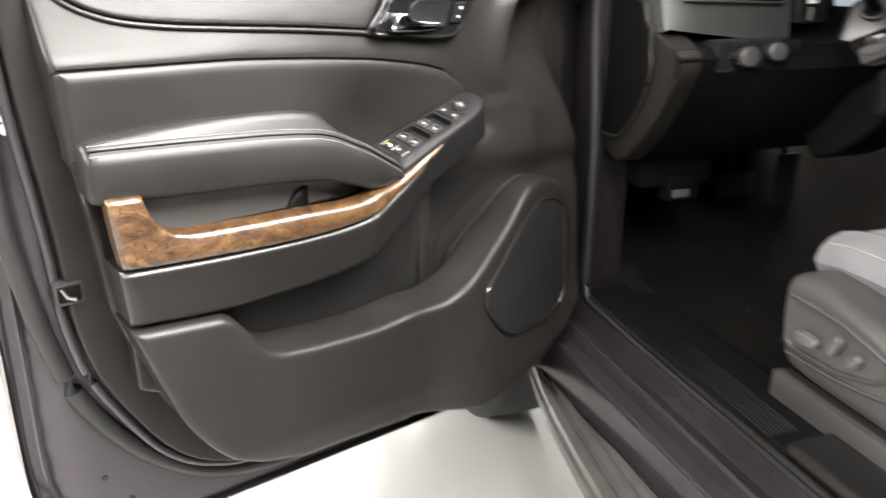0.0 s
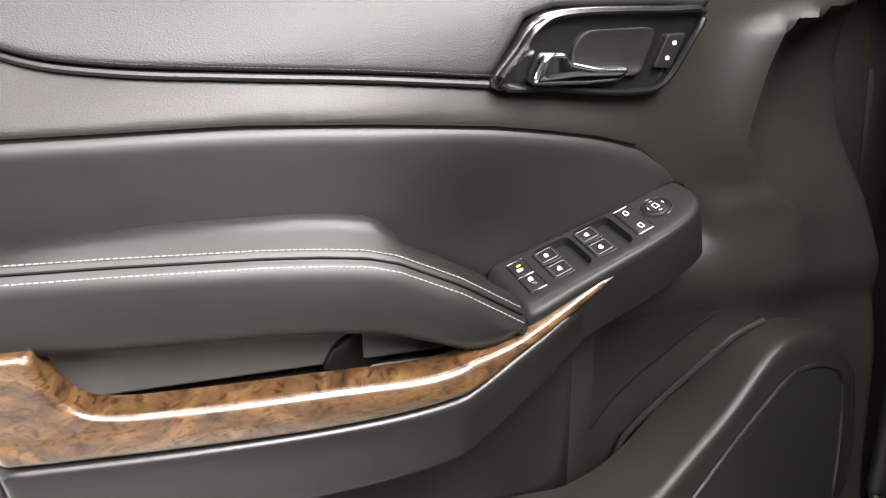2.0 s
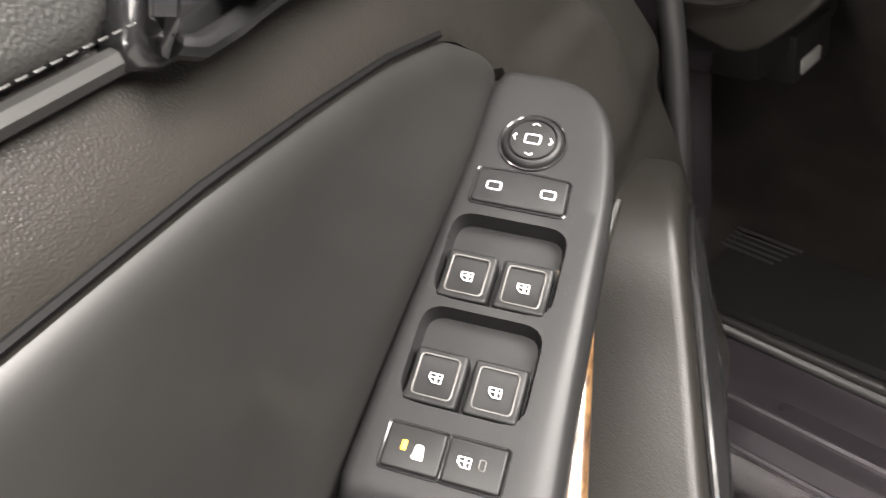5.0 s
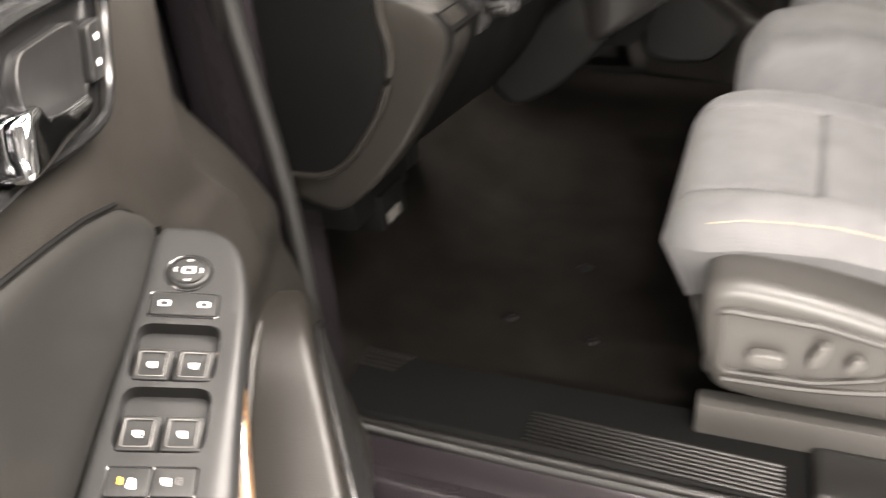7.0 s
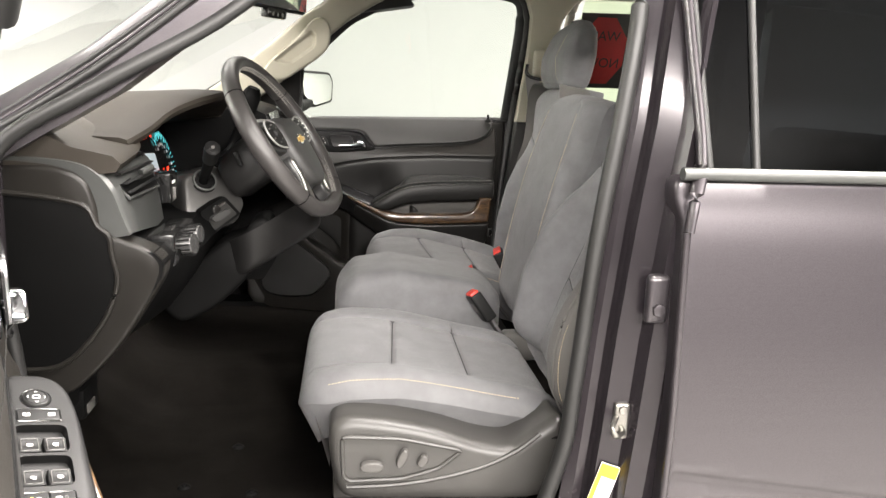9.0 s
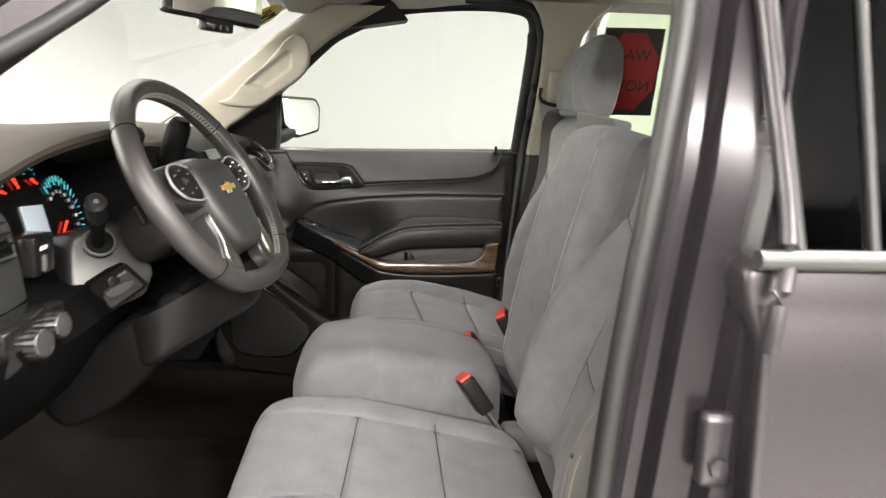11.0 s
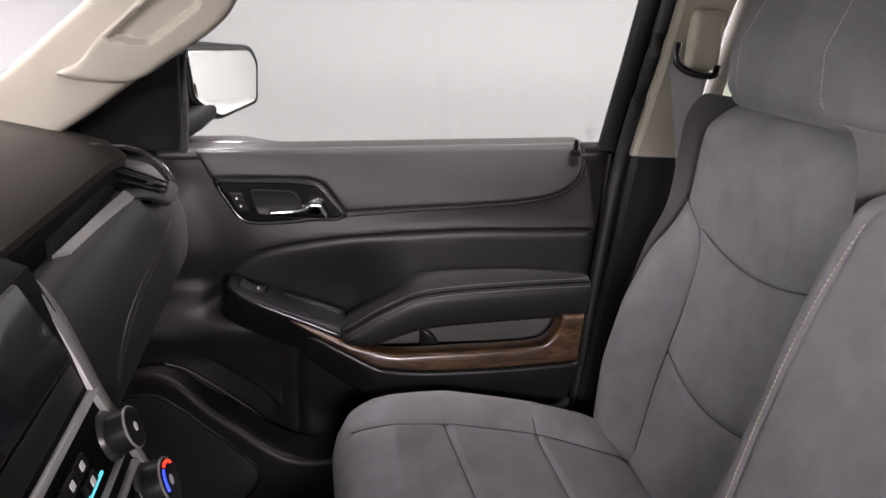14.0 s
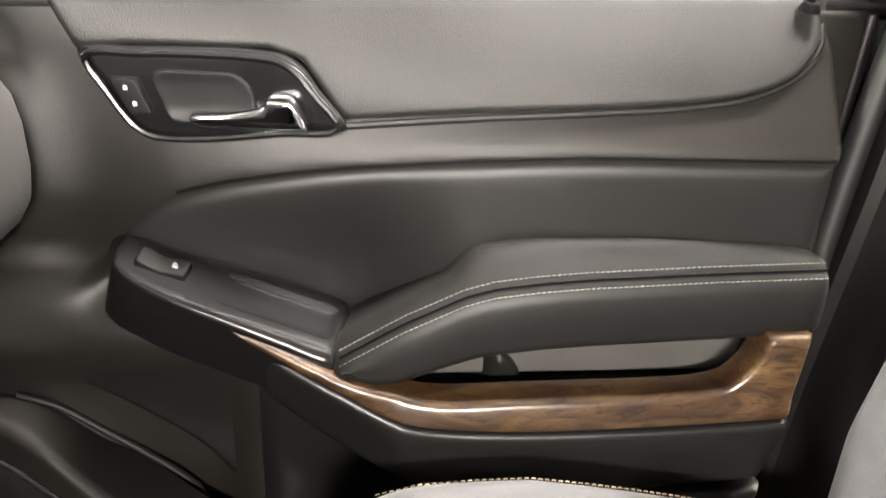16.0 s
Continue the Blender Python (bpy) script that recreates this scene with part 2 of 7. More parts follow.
def surface(name, col, rough, metal=0.0, var=0.15, vscale=6.0, grain=400.0, bump=0.15, dist=0.0004, pattern="noise", spec=0.5,
            coat=0.0, rvar=0.08, col2=None, dust=0.0, sheen=0.0):
    """A plain material: colour with slow variation, fine relief, uneven gloss."""
    m, nt, b = mat_base(name)
    L = nt.links.new
    tc = nt.nodes.new("ShaderNodeTexCoord")
    n1 = node(nt, "ShaderNodeTexNoise", Scale=vscale, Detail=5.0, Roughness=0.6)
    L(tc.outputs["Object"], n1.inputs["Vector"])
    ramp = nt.nodes.new("ShaderNodeValToRGB")
    c2 = col2 or tuple(min(1.0, c * (1 + var)) for c in col)
    ramp.color_ramp.elements[0].color = (*[c * (1 - var) for c in col], 1)
    ramp.color_ramp.elements[1].color = (*c2, 1)
    ramp.color_ramp.elements[0].position, ramp.color_ramp.elements[1].position = 0.3, 0.7
    L(n1.outputs["Fac"], ramp.inputs["Fac"])
    out = ramp.outputs["Color"]
    if dust > 0:
        n3 = node(nt, "ShaderNodeTexNoise", Scale=900.0, Detail=2.0)
        L(tc.outputs["Object"], n3.inputs["Vector"])
        r3 = nt.nodes.new("ShaderNodeValToRGB")
        r3.color_ramp.elements[0].position, r3.color_ramp.elements[1].position = 0.70, 0.78
        L(n3.outputs["Fac"], r3.inputs["Fac"])
        mx = nt.nodes.new("ShaderNodeMix")
        mx.data_type = "RGBA"
        sc = node(nt, "ShaderNodeMath")
        sc.operation = "MULTIPLY"
        sc.inputs[1].default_value = dust
        L(r3.outputs["Color"], sc.inputs[0])
        L(sc.outputs[0], mx.inputs["Factor"])
        L(out, mx.inputs["A"])
        mx.inputs["B"].default_value = (0.35, 0.33, 0.3, 1)
        out = mx.outputs["Result"]
    L(out, b.inputs["Base Color"])
    b.inputs["Metallic"].default_value = metal
    b.inputs["Specular IOR Level"].default_value = spec
    b.inputs["Coat Weight"].default_value = coat
    b.inputs["Coat Roughness"].default_value = 0.05
    if sheen:
        b.inputs["Sheen Weight"].default_value = sheen
        b.inputs["Sheen Roughness"].default_value = 0.4
    mr = node(nt, "ShaderNodeMapRange", To_Min=max(0.02, rough - rvar), To_Max=min(1.0, rough + rvar))
    L(n1.outputs["Fac"], mr.inputs["Value"])
    L(mr.outputs["Result"], b.inputs["Roughness"])
    if bump > 0:
        if pattern == "voronoi":
            g = node(nt, "ShaderNodeTexVoronoi", Scale=grain)
            g.feature = "SMOOTH_F1"
            src = g.outputs["Distance"]
        elif pattern == "weave":
            wv = node(nt, "ShaderNodeTexVoronoi", Scale=grain, Randomness=0.35)
            src = wv.outputs["Distance"]
            g = wv
        else:
            g = node(nt, "ShaderNodeTexNoise", Scale=grain, Detail=3.0)
            src = g.outputs["Fac"]
        L(tc.outputs["Object"], g.inputs["Vector"])
        bp = node(nt, "ShaderNodeBump", Strength=bump, Distance=dist)
        L(src, bp.inputs["Height"])
        L(bp.outputs["Normal"], b.inputs["Normal"])
    return m


def wood_material():
    """Dark burl under a thick clear coat."""
    m, nt, b = mat_base("burl_wood")
    L = nt.links.new
    tc = nt.nodes.new("ShaderNodeTexCoord")
    mp = nt.nodes.new("ShaderNodeMapping")
    mp.inputs["Scale"].default_value = (0.55, 1.0, 1.9)
    L(tc.outputs["Object"], mp.inputs["Vector"])
    n1 = node(nt, "ShaderNodeTexNoise", Scale=16.0, Detail=8.0, Roughness=0.68, Distortion=1.6)
    L(mp.outputs["Vector"], n1.inputs["Vector"])
    ramp = nt.nodes.new("ShaderNodeValToRGB")
    e = ramp.color_ramp.elements
    e[0].position, e[0].color = 0.30, (0.012, 0.006, 0.003, 1)
    e[1].position, e[1].color = 0.74, (0.155, 0.090, 0.036, 1)
    for p, c in ((0.42, (0.040, 0.020, 0.009, 1)), (0.52, (0.066, 0.035, 0.0145, 1)), (0.62, (0.104, 0.058, 0.023, 1))):
        q = e.new(p)
        q.color = c
    L(n1.outputs["Fac"], ramp.inputs["Fac"])
    v = node(nt, "ShaderNodeTexNoise", Scale=60.0, Detail=4.0, Distortion=2.5)
    L(mp.outputs["Vector"], v.inputs["Vector"])
    r2 = nt.nodes.new("ShaderNodeValToRGB")
    r2.color_ramp.elements[0].position, r2.color_ramp.elements[1].position = 0.36, 0.46
    r2.color_ramp.elements[0].color = (0.25, 0.2, 0.18, 1)
    L(v.outputs["Fac"], r2.inputs["Fac"])
    mx = nt.nodes.new("ShaderNodeMix")
    mx.data_type, mx.blend_type = "RGBA", "MULTIPLY"
    mx.inputs["Factor"].default_value = 0.8
    L(ramp.outputs["Color"], mx.inputs["A"])
    L(r2.outputs["Color"], mx.inputs["B"])
    L(mx.outputs["Result"], b.inputs["Base Color"])
    b.inputs["Roughness"].default_value = 0.32
    b.inputs["Coat Weight"].default_value = 0.9
    b.inputs["Coat Roughness"].default_value = 0.17
    return m


def plain(name, col, rough=0.5, metal=0.0, emit=0.0):
    m, nt, b = mat_base(name)
    b.inputs["Base Color"].default_value = (*col, 1)
    b.inputs["Roughness"].default_value = rough
    b.inputs["Metallic"].default_value = metal
    if emit:
        b.inputs["Emission Color"].default_value = (*col, 1)
        b.inputs["Emission Strength"].default_value = emit
    return m


def thin_glass(name, tint, gloss=0.06):
    """A single pane: clear with its own tint, and a mirror share on top."""
    m = bpy.data.materials.new(name)
    m.use_nodes = True
    nt = m.node_tree
    nt.nodes.clear()
    t = nt.nodes.new("ShaderNodeBsdfTransparent")
    t.inputs["Color"].default_value = (*tint, 1)
    g = nt.nodes.new("ShaderNodeBsdfGlossy")
    g.inputs["Roughness"].default_value = 0.01
    mx = nt.nodes.new("ShaderNodeMixShader")
    fr = nt.nodes.new("ShaderNodeFresnel")
    fr.inputs["IOR"].default_value = 1.0 + gloss * 8
    o = nt.nodes.new("ShaderNodeOutputMaterial")
    nt.links.new(fr.outputs[0], mx.inputs[0])
    nt.links.new(t.outputs[0], mx.inputs[1])
    nt.links.new(g.outputs[0], mx.inputs[2])
    nt.links.new(mx.outputs[0], o.inputs["Surface"])
    return m


def paint_material():
    """Dark violet-grey metallic paint with flake and clear coat."""
    m, nt, b = mat_base("metallic_paint")
    L = nt.links.new
    tc = nt.nodes.new("ShaderNodeTexCoord")
    v = node(nt, "ShaderNodeTexVoronoi", Scale=1800.0)
    L(tc.outputs["Object"], v.inputs["Vector"])
    ramp = nt.nodes.new("ShaderNodeValToRGB")
    ramp.color_ramp.elements[0].color = (0.029, 0.0255, 0.0285, 1)
    ramp.color_ramp.elements[1].color = (0.064, 0.057, 0.063, 1)
    L(v.outputs["Color"], ramp.inputs["Fac"])
    L(ramp.outputs["Color"], b.inputs["Base Color"])
    b.inputs["Metallic"].default_value = 0.65
    b.inputs["Roughness"].default_value = 0.38
    b.inputs["Coat Weight"].default_value = 0.45
    b.inputs["Coat Roughness"].default_value = 0.16
    return m


M_GRAIN = surface("grained_plastic", (0.0125, 0.0115, 0.0102), 0.36, grain=1200, bump=0.55, dist=0.00030, spec=0.23, pattern="voronoi", vscale=5, dust=0.0)
M_PLAST = surface("dark_plastic", (0.0075, 0.0071, 0.0067), 0.34, spec=0.4, grain=900, bump=0.12, dist=0.0002, vscale=4)
M_LEATH = surface("black_leatherette", (0.012, 0.0117, 0.011), 0.46, spec=0.33, grain=900, bump=0.75, dist=0.00040, pattern="voronoi", vscale=7, var=0.2)
M_SMOOTH = surface("smooth_leatherette", (0.0095, 0.0092, 0.0087), 0.44, spec=0.34, grain=700, bump=0.10, dist=0.0002, vscale=6, var=0.2)
M_COVER = surface("dash_skin", (0.026, 0.0253, 0.0243), 0.46, spec=0.4, grain=1200, bump=0.25, dist=0.0002, vscale=6, var=0.12)
M_DULL = surface("dull_black_plastic", (0.0038, 0.0038, 0.0038), 0.55, spec=0.06, grain=800, bump=0.15, dist=0.0002)
M_GLOSSB = surface("gloss_black_plastic", (0.010, 0.010, 0.010), 0.14, grain=50, bump=0.0, rvar=0.03)
M_SWITCH = surface("switch_plastic", (0.009, 0.009, 0.009), 0.42, spec=0.16, grain=1500, bump=0.06, dist=0.0001, dust=0.08)
M_PIANO = surface("satin_piano_black", (0.006, 0.006, 0.0062), 0.20, spec=0.45, grain=900, bump=0.02, dist=0.0001, rvar=0.05)
M_GREYP = surface("grey_plastic", (0.075, 0.072, 0.068), 0.42, grain=900, bump=0.15, dist=0.0002, vscale=5)
M_SEATP = surface("seat_side_plastic", (0.042, 0.0405, 0.038), 0.40, grain=900, bump=0.15, dist=0.0002, vscale=5)
M_SILVER = surface("satin_silver", (0.060, 0.062, 0.060), 0.40, metal=0.35, grain=900, bump=0.03, dist=0.0001)
M_CHROME = plain("chrome", (0.72, 0.73, 0.75), 0.07, 1.0)
M_STEEL = surface("zinc_steel", (0.30, 0.29, 0.27), 0.38, metal=1.0, grain=200, bump=0.1, dist=0.0002)
M_WOOD = wood_material()
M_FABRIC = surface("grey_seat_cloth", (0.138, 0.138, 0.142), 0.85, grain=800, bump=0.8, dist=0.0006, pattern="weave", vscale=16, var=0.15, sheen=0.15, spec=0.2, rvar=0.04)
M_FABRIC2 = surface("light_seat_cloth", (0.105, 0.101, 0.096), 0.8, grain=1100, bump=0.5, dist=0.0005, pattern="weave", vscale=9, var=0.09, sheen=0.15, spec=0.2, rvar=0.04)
M_CARPET = surface("dark_carpet", (0.0070, 0.0063, 0.0056), 0.95, grain=700, bump=1.0, dist=0.003, vscale=14, var=0.35, spec=0.02)
# the body paint again, with the door opening's shade put into its colour
M_PAINT_SHADE = surface("shaded_body_paint", (0.021, 0.0178, 0.0205), 0.24, metal=0.3, spec=0.4, grain=300, bump=0.03, dist=0.0002, coat=0.12)
M_RUBBER = surface("rubber_seal", (0.010, 0.010, 0.0098), 0.50, grain=300, bump=0.08, dist=0.0003)
M_BEIGE = surface("shale_trim", (0.33, 0.312, 0.252), 0.6, grain=800, bump=0.25, dist=0.0003, vscale=4, var=0.06)
M_LINER = surface("headliner_cloth", (0.42, 0.41, 0.38), 0.9, grain=900, bump=0.4, dist=0.0004, vscale=5, var=0.05, spec=0.1)
M_PAINT = paint_material()
M_THREAD = surface("pale_thread", (0.22, 0.212, 0.195), 0.8, grain=2000, bump=0.2, dist=0.0001, var=0.2, vscale=60)
M_WHITE = plain("white_print", (0.75, 0.75, 0.72), 0.5)
M_YELLOW = plain("yellow_paint", (0.75, 0.52, 0.02), 0.5)
M_AMBER = plain("amber_indicator", (1.0, 0.62, 0.02), 0.4, emit=1.2)
M_RED = surface("red_plastic", (0.55, 0.035, 0.022), 0.4, grain=500, bump=0.05)
M_GOLD = surface("gold_badge", (0.62, 0.40, 0.10), 0.32, metal=0.55, grain=500, bump=0.05)
M_GLASS = thin_glass("window_glass", (0.86, 0.90, 0.86), 0.05)
M_SCREENG = thin_glass("windshield_glass", (0.93, 0.95, 0.93), 0.008)
M_TINT = thin_glass("dark_tinted_glass", (0.030, 0.036, 0.045), 0.06)
M_MIRROR = plain("mirror_silver", (0.85, 0.86, 0.85), 0.02, 1.0)
M_SEAM = surface("dark_seam", (0.03, 0.03, 0.031), 0.9, grain=900, bump=0.1)
M_GRILLE = surface("speaker_mesh", (0.009, 0.009, 0.009), 0.42, grain=1300, bump=0.7, dist=0.0005, pattern="weave")
M_BELT = surface("belt_webbing", (0.20, 0.185, 0.195), 0.8, grain=1200, bump=0.5, dist=0.0004, pattern="weave")
M_BELT2 = surface("dark_webbing", (0.045, 0.042, 0.044), 0.7, grain=1200, bump=0.5, dist=0.0004, pattern="weave")
M_GLASSG = thin_glass("green_tinted_glass", (0.78, 0.88, 0.66), 0.05)
M_BLACKP = plain("black_print", (0.015, 0.013, 0.013), 0.6)
M_SIGNRED = surface("red_card", (0.30, 0.010, 0.010), 0.6, grain=300, bump=0.05)
M_DIALS = plain("cyan_lit_marks", (0.10, 0.62, 0.66), 0.5, emit=0.8)
M_NEEDLE = plain("red_lit_needle", (0.9, 0.03, 0.01), 0.5, emit=2.0)
M_SCREEN = plain("lit_display", (0.45, 0.52, 0.56), 0.3, emit=0.35)
M_BLUE = plain("blue_lit_mark", (0.03, 0.06, 0.9), 0.4, emit=1.5)
M_BLUE2 = plain("blue_print", (0.10, 0.06, 0.30), 0.6)
M_CLEAR = surface("clear_knob", (0.10, 0.10, 0.10), 0.2, metal=0.7, grain=300, bump=0.1)
M_FLOOR = surface("grey_epoxy_floor", (0.34, 0.335, 0.32), 0.22, grain=30, bump=0.03, dist=0.002, vscale=1.2, var=0.05, rvar=0.06)
M_WALLD = surface("dark_workshop_wall", (0.07, 0.07, 0.072), 0.8, grain=120, bump=0.05, dist=0.001, vscale=0.6, var=0.2)
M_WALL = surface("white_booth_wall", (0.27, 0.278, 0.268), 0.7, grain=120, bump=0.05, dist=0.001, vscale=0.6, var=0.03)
# white wall copy, its weaker lighting on the east side put into the colour
M_WALL_DIM = surface("dimmed_white_booth_wall", (0.125, 0.130, 0.126), 0.7, grain=120, bump=0.05, dist=0.001, vscale=0.6, var=0.03)
M_BOARD = surface("worn_step_plastic", (0.055, 0.054, 0.050), 0.24, spec=0.7, grain=300, bump=0.12, dist=0.0004, vscale=9, var=0.18)
M_SPOKE = surface("dark_silver_spoke", (0.035, 0.035, 0.035), 0.30, metal=0.3, grain=900, bump=0.04, dist=0.0001)
M_SATIN = surface("satin_bright_trim", (0.30, 0.297, 0.288), 0.40, metal=0.35, grain=900, bump=0.03, dist=0.0001)
M_RIM = surface("wheel_leather", (0.026, 0.0242, 0.0235), 0.42, grain=420, bump=0.25, dist=0.0003, pattern="voronoi", vscale=12, var=0.12)
M_HUB = surface("hub_plastic", (0.026, 0.026, 0.0255), 0.48, grain=900, bump=0.2, dist=0.0002, vscale=8)
M_POCKET = surface("pocket_plastic", (0.075, 0.071, 0.066), 0.45, grain=900, bump=0.2, dist=0.0002, vscale=8)
M_SCREEND = plain("dark_screen", (0.012, 0.015, 0.020), 0.10)
M_PEWTER = surface("satin_pewter_plastic", (0.045, 0.044, 0.0425), 0.34, metal=0.6, spec=0.4, grain=900, bump=0.05, dist=0.0001, vscale=5)
M_COL = surface("column_plastic", (0.0075, 0.0073, 0.0072), 0.42, spec=0.20, grain=900, bump=0.15, dist=0.0002, vscale=5)
M_DTOP = surface("dash_top_plastic", (0.024, 0.0205, 0.0165), 0.58, spec=0.16, grain=520, bump=0.5, dist=0.0004, pattern="voronoi", vscale=4)
M_CEIL = surface("dark_ceiling", (0.06, 0.06, 0.06), 0.8, grain=60, bump=0.05, vscale=0.5)


# ---------------------------------------------------------------- front doors
HINGE = Vector((-0.3162, -0.8366, 0.0))
DRIVER_DOOR = Matrix.Translation(HINGE) @ Matrix.Rotation(radians(-71.06), 4, "Z") @ Matrix.Translation(-HINGE) @ Matrix.Diagonal((1, -1, 1, 1))

RIDGE_X = (-0.25, 0.05, 0.102, 0.110, 0.142, 0.196, 0.250, 0.305, 0.416, 0.530, 0.648, 0.786)
RIDGE_Z = (1.05, 1.10, 1.155, 1.165, 1.190, 1.205, 1.215, 1.2235, 1.234, 1.242, 1.244, 1.247)


def ridge_y(x):
    return lerp(x, (-0.25, 0.0, 0.10, 0.30, 0.50, 0.78), (0.862, 0.852, 0.840, 0.820, 0.803, 0.782))


def ridge_z(x):
    return lerp(x, RIDGE_X, RIDGE_Z)


def upper_y(x, z):
    zr, yr = ridge_z(x), ridge_y(x)
    t = min(max((z - zr) / (1.372 - zr), 0), 1.1)
    return yr + (0.868 - yr) * t ** 1.0


def front_y(z):
    return lerp(z, (0.55, 0.69, 0.78, 0.90, 1.14, 1.37), (0.735, 0.742, 0.768, 0.792, 0.846, 0.868))


def crest_x(z):
    return lerp(z, (1.091, 1.115, 1.144, 1.179, 1.204, 1.254, 1.29, 1.312), (-0.059, -0.031, -0.003, 0.014, 0.010, -0.005, -0.024, -0.096))


def base_y(x, z):
    zr = ridge_z(x)
    up = upper_y(x, max(z, zr)) + (0.026 + 0.03 * smooth01((zr - z) / 0.2)) * smooth01((zr - 0.007 - z) / 0.016)
    low = 0.815
    main = up if z > 1.10 else low + (up - low) * smooth01((z - 1.04) / 0.06)
    k = smooth01((x - 0.0) / 0.14) if z < 1.12 else smooth01((x + 0.05) / 0.14)
    band = math.exp(-((z - 1.225) / 0.16) ** 2)
    xc = crest_x(z)
    bump = band * (0.014 * math.exp(-((x - xc) / 0.045) ** 2) - 0.092 * (1.0 - math.exp(-max(0.0, xc - x) / 0.065)))
    sink = 0.022 * smooth01((1.03 - z) / 0.06) * smooth01((0.22 - x) / 0.06)
    return front_y(z) * (1 - k) + main * k - bump + sink


def mid_y(x, z):
    zr, yr = ridge_z(x), ridge_y(x)
    t = smooth01((zr - z) / 0.13)
    return yr - 0.004 + t * lerp(x, (0.1, 0.22, 0.33, 0.42, 0.78), (-0.006, 0.008, 0.018, -0.004, -0.002))


def bolster_y(x, z):
    top = lerp(x, (0.18, 0.25, 0.36, 0.75), (1.09, 1.05, 0.998, 0.998))
    y = lerp(x, (0.08, 0.18, 0.28, 0.36, 0.75), (0.835, 0.775, 0.743, 0.722, 0.718))
    return y + 0.016 * smooth01((top - z) / 0.1)


def wood_y(x, z):
    return lerp(x, (0.18, 0.25, 0.30, 0.36, 0.5, 0.76), (0.762, 0.745, 0.733, 0.722, 0.720, 0.720))


def lower_y(x, z):
    sp = 0.7145 - 0.255 * (x - 0.15) + 0.12 * (z - 0.80)
    rear = lerp(z, (0.58, 0.66, 0.82, 0.92), (0.752, 0.728, 0.716, 0.726))
    k = smooth01((x - 0.12) / 0.16)
    return sp * (1 - k) + rear * k


def ST(x):
    return lerp(x, (0.300, 0.360, 0.415, 0.442, 0.48, 0.527, 0.643, 0.751), (1.058, 1.097, 1.124, 1.132, 1.137, 1.141, 1.147, 1.151))


def PS(x):
    return lerp(x, (0.300, 0.362, 0.405, 0.419, 0.431, 0.477, 0.597, 0.722, 0.774), (1.068, 1.106, 1.130, 1.150, 1.158, 1.166, 1.169, 1.162, 1.156))


def AB(x):
    return lerp(x, (0.300, 0.330, 0.355, 0.390, 0.430, 0.480, 0.535, 0.656, 0.749), (1.036, 1.029, 1.031, 1.045, 1.059, 1.066, 1.070, 1.076, 1.081))


SW_C = Vector((0.2169, 0.7965, 1.1004))
SW_A, SW_B, SW_N = Vector((0.940, -0.080, -0.333)), Vector((-0.157, -0.965, -0.212)), Vector((0.304, -0.251, 0.919))


def on_switch(a, c, w):
    """A point on the switch panel: along it to the rear, across it inwards, and up from it."""
    return SW_C + SW_A * a + SW_B * c + SW_N * w


def in_door(u, v, w):
    """A point of the door trim: along, up, and w metres of depth towards the cabin (w = -y)."""
    return (u, -w, v)


def rect(a0, a1, c0, c1, r=0.002, n=3):
    return rounded([(a0, c0), (a1, c0), (a1, c1), (a0, c1)], r, n)


def window_icon(a, c, s, w):
    """The pictogram of a car window, drawn in thin raised strokes."""
    pts = [(-0.5, 0.45), (-0.5, -0.1), (-0.15, -0.5), (0.5, -0.5), (0.5, 0.45)]
    path = [on_switch(a - p[1] * s * 0.8, c + p[0] * s, w) for p in pts]
    bar = [on_switch(a - 0.05 * s, c - 0.5 * s, w), on_switch(a - 0.05 * s, c + 0.5 * s, w)]
    arrow = [on_switch(a - 0.3 * s, c + 0.1 * s, w), on_switch(a + 0.3 * s, c + 0.1 * s, w)]
    return join(tube(path + path[:1], 0.00024, 5), tube(bar, 0.00024, 5), tube(arrow, 0.0004, 5))


